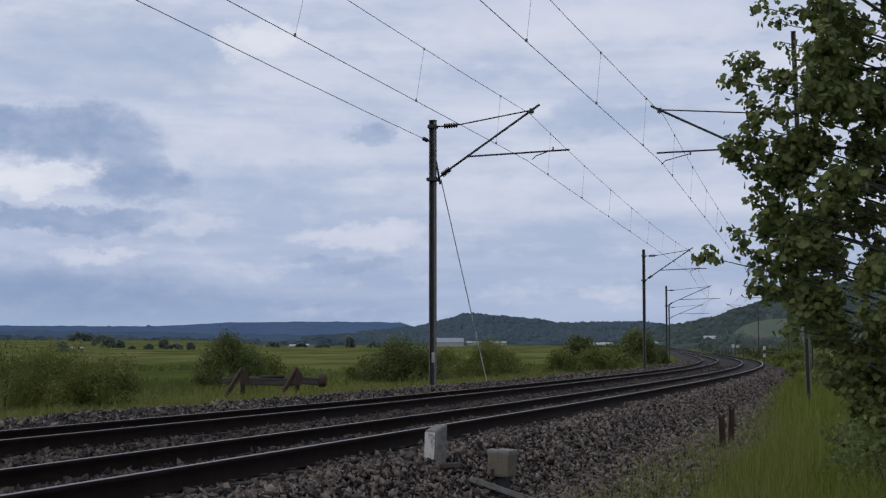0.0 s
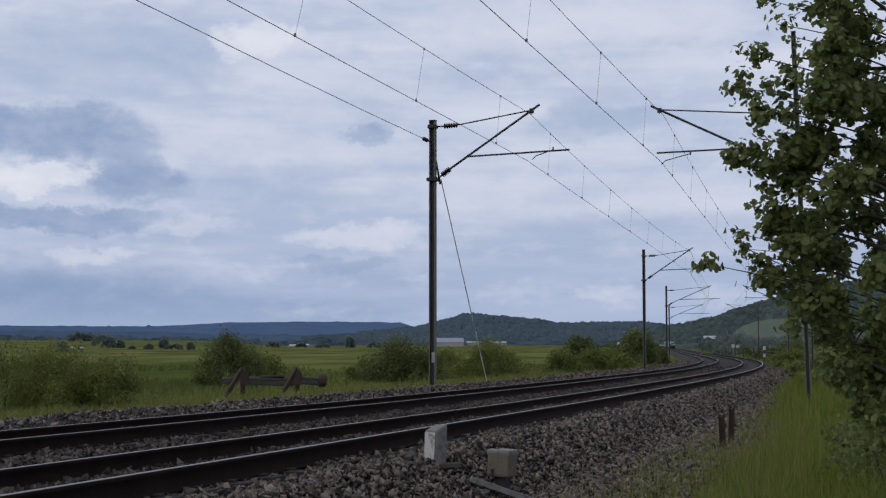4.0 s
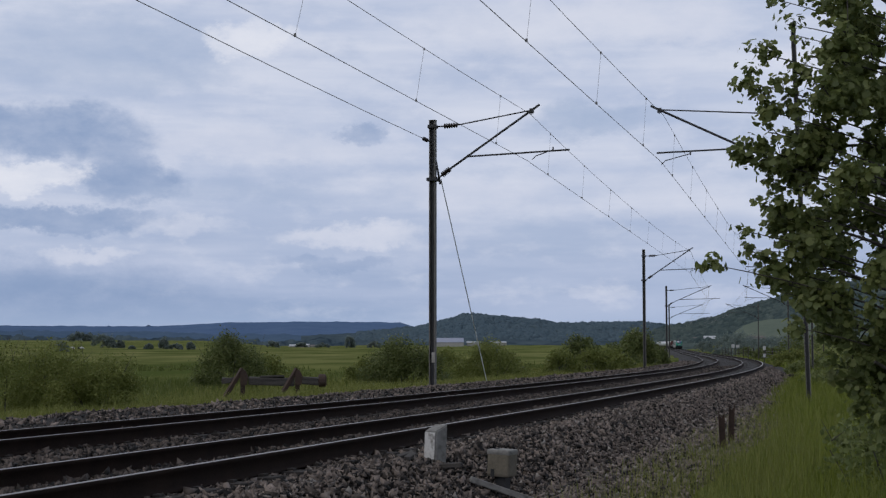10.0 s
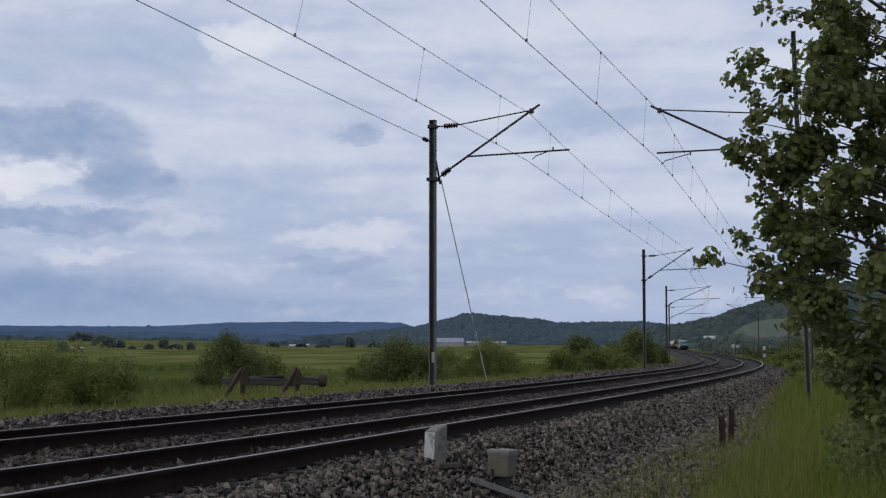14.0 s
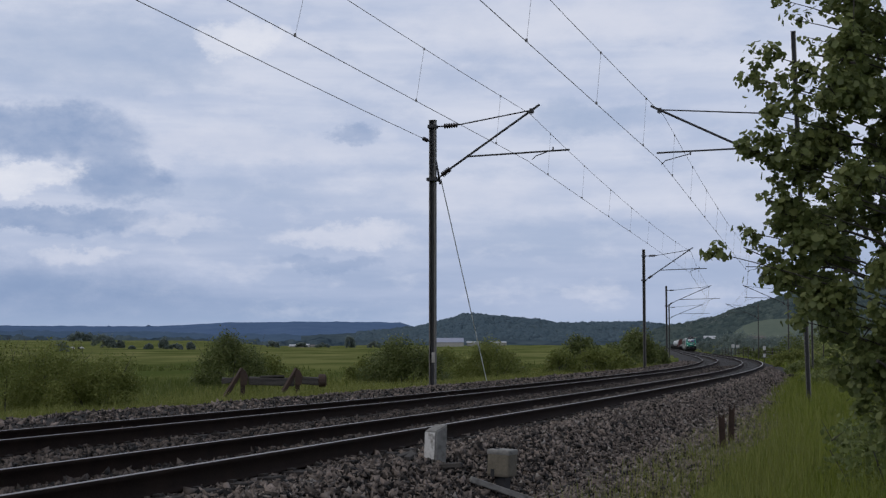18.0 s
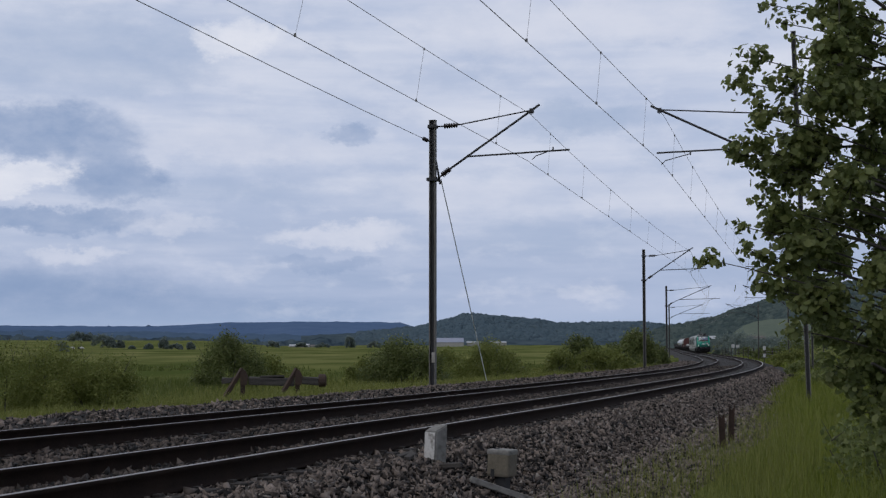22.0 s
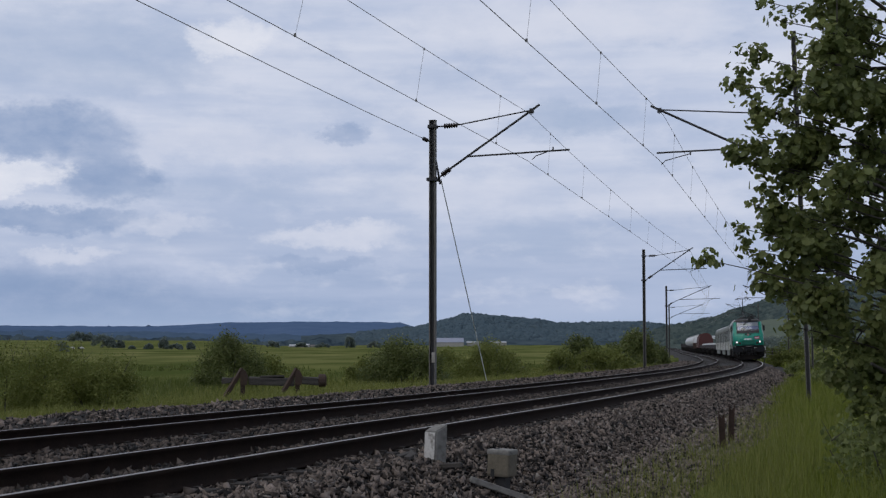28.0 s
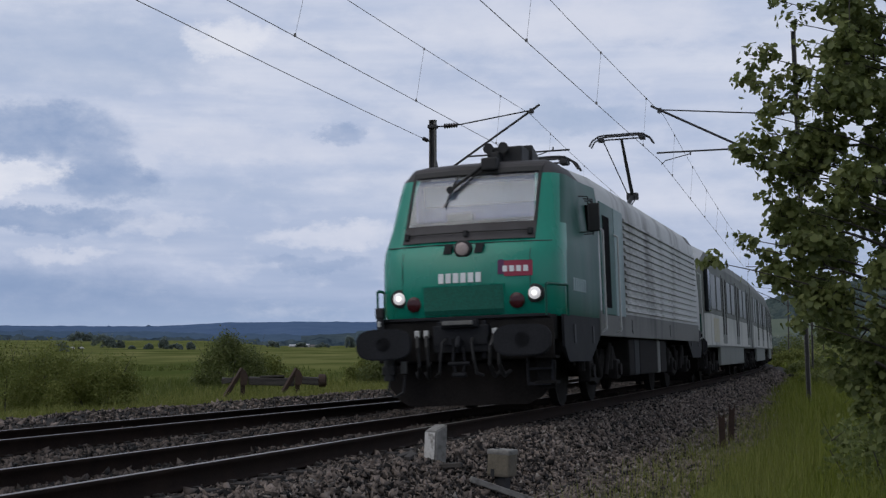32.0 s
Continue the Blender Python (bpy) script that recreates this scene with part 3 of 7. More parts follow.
def mast(s, o, base, top, reach, contact_z, messenger_z, label, group, side, plate=False, inner=False, k=1.0, lean=0.0):
    """side +1: the arm points to the right of the line."""
    m = empty("catenary_mast", track_pose(s, o, base) @ pose(0, 0, 0, 0, lean, 0))
    h = top - base
    zc, zm = contact_z - base, messenger_z - base
    for q in (-1, 1):
        fl = box(fresh(), q * 0.060 * k, q * 0.092 * k, -0.085 * k, 0.085 * k, 0, h)
        part("flange", fl, M_GALV, m, "galvanised steel flange")
    # darker steel on the web puts the shade between flanges into colour
    web = box(fresh(), -0.060 * k, 0.060 * k, -0.005, 0.005, 0, h)
    part("web", web, M_DARKSTEEL, m, "steel web with recess shade in its colour")
    for z in np.arange(0.8, h - 0.3, 1.25):
        part("batten", box(fresh(), -0.060 * k, 0.060 * k, -0.03, -0.02, z, z + 0.03), M_DARKSTEEL, m)
    part("cap_plate", box(fresh(), -0.10 * k, 0.10 * k, -0.10 * k, 0.10 * k, h, h + 0.012), M_GALV, m)
    part("base_block", box(fresh(), -0.3, 0.3, -0.3, 0.3, -0.5, 0.04, 0.03), M_SLEEPER, m, "concrete foundation block")
    x0 = 0.11 * side
    zt, zb = zm - 0.20 - 0.12, zc - 0.46
    tip = (reach * side, 0, zm + 0.03)
    top_in, low_in = (x0 + 0.65 * side, 0, zt + 0.02), (x0 + 0.42 * side, 0, zb + 0.30)
    part("top_bracket", box(fresh(), -0.13, 0.13, -0.12, 0.12, zt - 0.05, zt + 0.05, 0.01), M_DARKSTEEL, m)
    part("bottom_bracket", box(fresh(), -0.16, 0.16, -0.13, 0.13, zb - 0.05, zb + 0.05, 0.01), M_DARKSTEEL, m)
    part("top_link", tube(fresh(), [(x0, 0, zt), (x0 + 0.22 * side, 0, zt)], 0.022), M_DARKSTEEL, m)
    part("bottom_link", tube(fresh(), [(x0, 0, zb), (x0 + 0.17 * side, 0, zb + 0.12)], 0.028), M_DARKSTEEL, m)

    def insulator(a, b, r):
        bm = fresh()
        d = Vector(b) - Vector(a)
        mm = Matrix.Translation(a) @ d.to_track_quat("Z", "Y").to_matrix().to_4x4()
        n = 6
        prof = [(0.025, 0)]
        for i in range(n):
            t = d.length * (i + 0.5) / n
            prof += [(0.045, t - 0.025), (r, t - 0.01), (r, t + 0.01), (0.045, t + 0.025)]
        prof.append((0.025, d.length))
        lathe(bm, prof, mm, 12)
        part("insulator", bm, M_CERAMIC, m, "ribbed dark insulator")

    insulator((x0 + 0.22 * side, 0, zt), top_in, 0.08)
    insulator((x0 + 0.17 * side, 0, zb + 0.12), low_in, 0.085)
    part("top_tie", tube(fresh(), [top_in, tip], 0.02), M_DARKSTEEL, m)
    up = Vector(tip) - Vector(low_in)
    over = Vector(tip) + up.normalized() * 0.28
    part("bracket_tube", tube(fresh(), [low_in, tuple(over)], 0.034), M_DARKSTEEL, m)
    part("tip_clamp", box(fresh(), tip[0] - 0.06, tip[0] + 0.06, -0.05, 0.05, tip[2] - 0.09, tip[2] + 0.05, 0.01), M_DARKSTEEL, m)
    start = Vector(low_in) + up * (0.28 if inner else 0.21)
    reg_z = zc + 0.30
    reg_end = ((reach + (0.12 if inner else 1.10)) * side, 0, reg_z + (0.06 if inner else -0.04))
    hold = (reach - 0.85 if inner else reach + 0.62) * side
    part("registration_tube", tube(fresh(), [tuple(start), reg_end], 0.026), M_DARKSTEEL, m)
    part("steady_arm", tube(fresh(), [(hold, 0, reg_z - 0.02), (reach * side + (-0.12 if inner else 0.12) * side, 0, zc + 0.12), (reach * side, 0, zc + 0.01)], 0.014), M_DARKSTEEL, m)
    part("drop_bracket", rod(fresh(), (hold, 0, reg_z + 0.06), (hold, 0, reg_z - 0.06), 0.022), M_DARKSTEEL, m)
    part("hanger", rod(fresh(), tip, (reach * side, 0, zm - 0.1), 0.012, n=6), M_DARKSTEEL, m)
    if plate:
        part("number_plate", box(fresh(), 0.0, 0.10, -0.118, -0.112, 0.9, 1.2), surface("mast_plate", (0.2, 0.19, 0.17), (0.34, 0.32, 0.29), 0.6), m, "pale worn plate")
    tagged(m, label, "catenary mast", group)
    return m


G_MAST = "masts along the line"
LEFT = [(13.5, -6.47, -0.30, 7.68), (65.5, -6.55, -0.40, 7.46), (117.5, -7.83, -0.30, 7.30), (176.5, -8.17, -0.30, 7.3)]
RIGHT = [(15.0, 4.05, -0.75, 10.0), (66.5, 3.9, -0.6, 7.5), (119.0, 4.1, -0.5, 7.4), (178.0, 4.2, -0.5, 7.4)]
for _i, (_s, _o, _b, _t) in enumerate(LEFT):
    _c = float(rise(_s))
    _m = mast(_s, _o, _b, _t - _c * (_i > 1), -SPACING - _o + (0.15 if _i == 0 else 0.0), CONTACT - 0.03 - wire_drop(_s), MESSENGER - 0.06 - wire_drop(_s), "tall galvanised catenary mast with a bracket arm over the far track", G_MAST, 1, _i == 0)
    if _i == 0:
        part("cable_bracket", tube(fresh(), [(0, 0.12, 7.35), (0.02, 0.14, 7.0), (0.22, 0.02, 6.1)], 0.03), M_DARKSTEEL, _m)
for _i, (_s, _o, _b, _t) in enumerate(RIGHT):
    mast(_s, _o, _b, _t, _o - (0.18 if _i == 0 else -0.02), CONTACT - wire_drop(_s), MESSENGER - wire_drop(_s) + (0.14 if _i == 0 else 0.0), "tall galvanised catenary mast with a bracket arm over the near track", G_MAST, -1, inner=True, k=0.72, lean=-1.4 if _i == 0 else 0.0)


def overhead(stations, axis, dz, label, first):
    line = empty("overhead_line", track_pose(stations[0], axis, 0))
    inv = line.matrix_basis.inverted()

    def add(name, bm):
        ob = part(name, bm, M_WIRE, line)
        ob.matrix_parent_inverse = inv

    low, high = [], []
    stagger = {a: (first if k == 0 else 0.0) for k, a in enumerate(stations)}
    for a, b in zip(stations[:-1], stations[1:]):
        A, B = on_line(a, axis + stagger[a], CONTACT + dz - wire_drop(a)), on_line(b, axis + stagger[b], CONTACT + dz - wire_drop(b))
        MA, MB = on_line(a, axis + 0.09, MESSENGER - 0.1 + dz - wire_drop(a)), on_line(b, axis + 0.09, MESSENGER - 0.1 + dz - wire_drop(b))
        low += [A, B]
        for t in np.linspace(0, 1, 9):
            p = MA * (1 - t) + MB * t
            p[2] -= 4 * t * (1 - t) * 0.32
            high.append(p)
        n = max(4, int(round((b - a) / 6.8)))
        for t in (np.arange(n) + 0.5) / n:
            p = MA * (1 - t) + MB * t
            p[2] -= 4 * t * (1 - t) * 0.32
            q = A * (1 - t) + B * t
            d = rod(fresh(), p, q, 0.0035, n=4)
            box(d, q[0] - 0.02, q[0] + 0.02, q[1] - 0.03, q[1] + 0.03, q[2] - 0.005, q[2] + 0.05)
            box(d, p[0] - 0.018, p[0] + 0.018, p[1] - 0.025, p[1] + 0.025, p[2] - 0.03, p[2] + 0.02)
            add("dropper", d)
    low = [p for k, p in enumerate(low) if k % 2 == 0 or k == len(low) - 1]
    high = [p for k, p in enumerate(high) if k % 9 < 8 or k == len(high) - 1]
    bc, bm_ = cable(fresh(), low, 0.0075), cable(fresh(), high, 0.0068)
    add("contact_wire", bc)
    add("messenger_wire", bm_)
    tagged(line, label, "overhead line", "overhead lines")


overhead([-40, 13.5, 65.5, 117.5, 176.5, 230, 285], -SPACING, -0.03, "thin overhead wires with droppers above the far track", -0.5)
overhead([-38, 15.0, 66.5, 119.0, 178.0, 231, 286], 0.0, 0.0, "thin overhead wires with droppers above the near track", -0.1)

# ---- the train ----
def tinted(name, c, rough=0.4, metal=0.0, dirt=(0.05, 0.045, 0.04), bump=0.04, spec=0.5, k=0.8, stretch=(1, 1, 0.35)):
    return surface(name, tuple(v * k for v in c), c, rough, metal, 1.4, 25, bump, spec, stain=dirt, stain_scale=1.1, stretch=stretch)


M_GREEN = tinted("green_loco_paint", (0.005, 0.235, 0.160), 0.28, dirt=(0.008, 0.175, 0.118), k=0.85)
M_TEAL = tinted("teal_grey_cab_paint", (0.014, 0.098, 0.072), 0.4, dirt=(0.014, 0.062, 0.048), spec=0.12)
M_SILVER = tinted("silver_grey_loco_paint", (0.52, 0.525, 0.51), 0.5, 0.1, dirt=(0.19, 0.185, 0.17), spec=0.25)
M_PANEL = tinted("pale_blue_grey_paint", (0.27, 0.36, 0.355), 0.5, dirt=(0.15, 0.20, 0.20), spec=0.25)
M_SILL = tinted("grey_sill_paint", (0.17, 0.17, 0.16), 0.65, dirt=(0.05, 0.05, 0.05), spec=0.15)
M_ROOFGREY = tinted("dark_roof_grey", (0.062, 0.058, 0.060), 0.6, dirt=(0.03, 0.026, 0.025), spec=0.25)
# matte near-black for flat panes: the unlit inside is put into colour
M_VOID = surface("painted_dark_inside", (0.003, 0.003, 0.0035), (0.007, 0.007, 0.008), 0.95, bump=0.0, spec=0.05)
M_PURPLE = surface("violet_panel_paint", (0.07, 0.015, 0.06), (0.10, 0.02, 0.08), 0.4, bump=0.0)
# grimy black, lowered further so underside shade sits in the colour
M_BLACK = surface("grimy_underframe_shade_black", (0.008, 0.0075, 0.0072), (0.026, 0.024, 0.023), 0.9, scale=4, fine=40, spec=0.12)
M_BUFFER = surface("dark_grey_buffer_steel", (0.009, 0.0095, 0.011), (0.024, 0.025, 0.029), 0.75, scale=3, fine=40, spec=0.2)
M_DUST = surface("dusty_black_plate", (0.007, 0.006, 0.0055), (0.020, 0.017, 0.016), 0.9, scale=2.5, fine=30, spec=0.1)
M_WHITE = surface("white_enamel", (0.62, 0.64, 0.64), (0.78, 0.8, 0.8), 0.45, bump=0.0)
M_LOGO = surface("crimson_panel_paint", (0.22, 0.02, 0.05), (0.32, 0.03, 0.06), 0.4, bump=0.0)
M_REDLENS = surface("dark_red_lens", (0.035, 0.006, 0.008), (0.06, 0.010, 0.012), 0.2, bump=0.0)
M_LAMP = surface("lit_headlamp", (0.8, 0.8, 0.78), (0.9, 0.9, 0.88), 0.2, bump=0.0, emit=(1.0, 0.92, 0.92, 0.28))
M_LAMP_CORE = surface("lit_lamp_core", (0.8, 0.8, 0.78), (0.9, 0.9, 0.88), 0.2, bump=0.0, emit=(1.0, 0.95, 0.93, 1.3))
M_LAMP_PINK = surface("lit_top_lamp", (0.25, 0.2, 0.19), (0.42, 0.36, 0.34), 0.2, bump=0.0, emit=(1.0, 0.85, 0.82, 0.02))
M_RUBBER = surface("black_rubber", (0.008, 0.008, 0.009), (0.02, 0.02, 0.02), 0.6, bump=0.02)
# saturated blue lining imitates the bluish reflection in the windscreen
M_CAB = surface("reflection_blue_cab_lining", (0.11, 0.14, 0.34), (0.22, 0.27, 0.52), 0.8, scale=1.5, fine=9)
M_MESH = surface("green_radiator_mesh", (0.004, 0.065, 0.045), (0.008, 0.16, 0.11), 0.6, scale=30, fine=90, bump=0.6, depth=0.01)


def pane_material(name, gloss=0.5, tint=(0.75, 0.8, 0.85)):
    m = bpy.data.materials.new(name)
    m.use_nodes = True
    nt = m.node_tree
    nt.nodes.clear()
    tr = nt.nodes.new("ShaderNodeBsdfTransparent")
    tr.inputs["Color"].default_value = (*tint, 1)
    gl = nt.nodes.new("ShaderNodeBsdfGlossy")
    gl.inputs["Roughness"].default_value = 0.03
    gl.inputs["Color"].default_value = (0.95, 0.97, 1.0, 1)
    mx = nt.nodes.new("ShaderNodeMixShader")
    mx.inputs[0].default_value = gloss
    out = nt.nodes.new("ShaderNodeOutputMaterial")
    nt.links.new(tr.outputs[0], mx.inputs[1])
    nt.links.new(gl.outputs[0], mx.inputs[2])
    nt.links.new(mx.outputs[0], out.inputs["Surface"])
    return m


M_GLASS = pane_material("windscreen_glass", 0.10, (0.9, 0.93, 0.97))
M_TINTGLASS = surface("tinted_window_glass", (0.008, 0.009, 0.010), (0.018, 0.020, 0.022), 0.2, bump=0.0, spec=0.12)


def loft(bm, slices, slot_of=None):
    """Closed outlines of equal count, joined one above the other and capped."""
    rings = [[bm.verts.new(p) for p in s] for s in slices]
    n = len(rings[0])
    made = []
    for r, q in zip(rings[:-1], rings[1:]):
        for i in range(n):
            made.append(bm.faces.new((r[i], r[(i + 1) % n], q[(i + 1) % n], q[i])))
    made += [bm.faces.new(rings[0][::-1]), bm.faces.new(rings[-1])]
    bmesh.ops.recalc_face_normals(bm, faces=made)
    if slot_of:
        for f in made:
            f.material_index = slot_of(f)
    return bm


LOCO = 19.72
# height, nose at the axis, nose at the corner, half width at the corner, of the cab and of the body
NOSE = [(1.40, 0.66, 0.92, 1.22, 1.40, 1.40), (1.50, 0.58, 0.88, 1.26, 1.42, 1.42), (1.90, 0.55, 0.86, 1.28, 1.42, 1.42), (2.30, 0.60, 0.90, 1.29, 1.42, 1.42), (2.47, 0.70, 0.98, 1.29, 1.42, 1.42),
        (2.53, 0.78, 1.02, 1.29, 1.41, 1.42), (2.82, 0.99, 1.20, 1.24, 1.37, 1.42), (3.40, 1.35, 1.50, 1.18, 1.33, 1.41), (3.62, 1.50, 1.64, 1.15, 1.31, 1.38), (3.81, 1.63, 1.77, 1.06, 1.16, 1.27), (3.89, 1.95, 2.10, 0.98, 1.02, 1.10)]


def nose_u(z):
    return float(np.interp(z, [n[0] for n in NOSE], [n[1] for n in NOSE]))


def nose_at(w, z):
    """How far back the nose lies at a height and an offset from the axis."""
    c = nose_u(z)
    k = float(np.interp(z, [n[0] for n in NOSE], [n[2] for n in NOSE]))
    wk = float(np.interp(z, [n[0] for n in NOSE], [n[3] for n in NOSE]))
    return c + (k - c) * min(1.3, abs(w) / wk) ** 2.2


def loco_body():
    slices = []
    for z, uc, uk, wk, wc, ws in NOSE:
        half = [(0, uc), (0.45 * wk, uc + (uk - uc) * 0.17), (0.8 * wk, uc + (uk - uc) * 0.61), (wk, uk), (wk + (wc - wk) * 0.7, uk + 0.16), (wc, uk + 0.42), (wc, 3.0), (ws, 4.0), (ws, 6.0)]
        rear = half[:4] + [(wk + (ws - wk) * 0.7, uk + 0.16), (ws, uk + 0.42), (ws, 3.0), (ws, 4.0), (ws, 6.0)]
        ring = [(w, u, z) for w, u in half] + [(w, LOCO - u, z) for w, u in rear[::-1]] + [(-w, LOCO - u, z) for w, u in rear[1:]] + [(-w, u, z) for w, u in half[::-1][:-1]]
        slices.append(ring)

    def slot(f):
        c = f.calc_center_median()
        u = min(c.y, LOCO - c.y)
        if c.z > 3.64:
            return 2 if u < 2.6 else 3
        if u < 1.36 + 0.22 * (c.z - 2):
            return 0
        return 1 if c.y < 4.2 else 3

    bm = loft(fresh(), slices, slot)
    # the windscreen's opening
    cut = []
    for f in bm.faces:
        c = f.calc_center_median()
        if 2.85 < c.z < 3.62 and abs(c.x) < 0.98 and min(c.y, LOCO - c.y) < 1.7:
            cut.append(f)
    bmesh.ops.delete(bm, geom=cut, context="FACES")
    return bm


def band(bm, w0, w1, z0, z1, out, thick=0.03, n=10, rows=1):
    """A panel that follows the nose, in one piece."""
    front, back = [], []
    for i in range(n + 1):
        w = w0 + (w1 - w0) * i / n
        zs = [z0 + (z1 - z0) * j / rows for j in range(rows + 1)]
        front.append([bm.verts.new((w, nose_at(w, z) - out, z)) for z in zs])
        back.append([bm.verts.new((w, nose_at(w, z) - out + thick, z)) for z in zs])
    fs = []
    for g in (front, back):
        for i in range(n):
            for j in range(rows):
                fs.append(bm.faces.new((g[i][j], g[i + 1][j], g[i + 1][j + 1], g[i][j + 1])))
    for i in range(n):
        for j in (0, rows):
            fs.append(bm.faces.new((front[i][j], front[i + 1][j], back[i + 1][j], back[i][j])))
    for j in range(rows):
        for i in (0, n):
            fs.append(bm.faces.new((front[i][j], front[i][j + 1], back[i][j + 1], back[i][j])))
    bmesh.ops.recalc_face_normals(bm, faces=fs)
    return bm


def disc(bm, w, z, r, proud, depth=0.05, rim=0.0, n=24):
    y = nose_at(w, z)
    m = Matrix.Translation((w, y - proud, z)) @ Matrix.Rotation(radians(90), 4, "X")
    prof = [(r, -depth), (r, 0.0), (r - 0.012, 0.008)]
    prof += [(r * 0.6, 0.018), (0.01, 0.024)]
    return lathe(bm, prof, m, n)


def wheelset(parent, y, r, name="wheelset"):
    bm = fresh()
    rod(bm, (-0.78, y, r), (0.78, y, r), 0.09, n=12)
    for q in (-1, 1):
        m = Matrix.Translation((q * 0.745, y, r)) @ Matrix.Rotation(radians(90), 4, "Y")
        lathe(bm, [(r * 0.3, -0.07), (r - 0.07, -0.055), (r, -0.07), (r, 0.06), (r - 0.07, 0.05), (r * 0.3, 0.075)], m, 28)
    return part(name, bm, M_BLACK, parent)


def bogie(parent, y, base, r, material):
    """Frame, wheels, axle boxes and springs."""
    bm = fresh()
    for q in (-1, 1):
        out = [(y - base / 2 - 0.75, r + 0.12), (y - base / 2 - 0.4, r + 0.42), (y - 0.5, r + 0.34), (y, r + 0.05), (y + 0.5, r + 0.34), (y + base / 2 + 0.4, r + 0.42), (y + base / 2 + 0.75, r + 0.12),
               (y + base / 2, r - 0.02), (y + 0.6, r - 0.1), (y, r - 0.25), (y - 0.6, r - 0.1), (y - base / 2, r - 0.02)]
        prism(bm, out, "x", q * 1.02, q * 1.16)
    box(bm, -1.02, 1.02, y - 0.3, y + 0.3, r - 0.1, r + 0.2, 0.03)
    fr = part("bogie", bm, material, parent, "grimy bogie frame, underside shade in its black")
    for k in (-1, 1):
        wheelset(fr, y + k * base / 2, r)
        for q in (-1, 1):
            b = box(fresh(), q * 1.13, q * 1.32, y + k * base / 2 - 0.2, y + k * base / 2 + 0.2, r - 0.18, r + 0.18, 0.04)
            rod(b, (q * 1.3, y + k * base / 2, r), (q * 1.37, y + k * base / 2, r), 0.11, n=14)
            part("axle_box", b, material, fr)
            part("spring", rod(fresh(), (q * 1.2, y + k * base / 2 - 0.42, r), (q * 1.2, y + k * base / 2 - 0.42, r + 0.4), 0.09, n=10), material, fr)
            part("damper", rod(fresh(), (q * 1.25, y + k * 0.3, r - 0.1), (q * 1.25, y + k * 0.75, r + 0.45), 0.05, n=8), material, fr)
    return fr


def buffer(parent, w, y, out, z=1.045, plate=(0.31, 0.19)):
    """out -1: facing the train's front."""
    bm = fresh()
    rod(bm, (w, y, z), (w, y - out * 0.34, z), 0.11, n=16)
    rod(bm, (w, y - out * 0.30, z), (w, y - out * 0.56, z), 0.15, n=16)
    bf = part("buffer", bm, M_BUFFER, parent, "dark steel buffer with a wide plate")
    a, b = plate
    pts = [(w + a * sgn(math.cos(t)) * abs(math.cos(t)) ** 0.6, z + b * sgn(math.sin(t)) * abs(math.sin(t)) ** 0.7) for t in np.linspace(0, 2 * math.pi, 28, endpoint=False)]
    pl = prism(fresh(), pts, "y", y, y - out * 0.045)
    bmesh.ops.bevel(pl, geom=[e for e in pl.edges if abs(e.verts[0].co.y - y) < 1e-6 and abs(e.verts[1].co.y - y) < 1e-6], offset=0.015, segments=2, affect="EDGES")
    part("buffer_plate", pl, M_BUFFER, bf)


def sgn(v):
    return (v > 0) - (v < 0)


def hook_and_hoses(t, y, out):
    bm = fresh()
    box(bm, -0.05, 0.05, y - 0.02, y - out * 0.5, 0.98, 1.08, 0.02)
    tube(bm, [(0, y + 0.05, 1.06), (0, y + out * 0.1, 1.1), (0, y + out * 0.16, 1.0), (0, y + out * 0.08, 0.92)], 0.04)
    hk = part("coupling_hook", bm, M_BUFFER, t)
    bm = fresh()
    for q in (-1, 1):
        tube(bm, [(q * 0.07, y + out * 0.1, 0.98), (q * 0.09, y + out * 0.1, 0.75), (q * 0.06, y + out * 0.1, 0.62)], 0.022)
    rod(bm, (-0.16, y + out * 0.1, 0.74), (0.16, y + out * 0.1, 0.74), 0.03)
    rod(bm, (-0.1, y + out * 0.1, 0.58), (0.1, y + out * 0.1, 0.58), 0.035)
    part("screw_coupling", bm, M_BUFFER, hk)
    for q in (-1, 1):
        for k in (0.52, 0.66):
            arc = [(q * k, y + 0.35, 1.15), (q * k, y + 0.02, 1.16), (q * (k - 0.04), y - 0.10, 0.98), (q * (k - 0.06), y - 0.10, 0.72), (q * (k - 0.02), y + 0.02, 0.55), (q * (k + 0.05), y + 0.12, 0.62)]
            if out > 0:
                arc = [(a, 2 * y - b, c) for a, b, c in arc]
            part("brake_hose", tube(fresh(), arc, 0.032), M_RUBBER, t, "hanging black brake hose")
            tip = arc[1]
            part("hose_valve", box(fresh(), tip[0] - 0.035, tip[0] + 0.035, tip[1] - 0.03, tip[1] + 0.05, tip[2] - 0.03, tip[2] + 0.08, 0.01), M_SILVER, t, "pale metal hose valve")


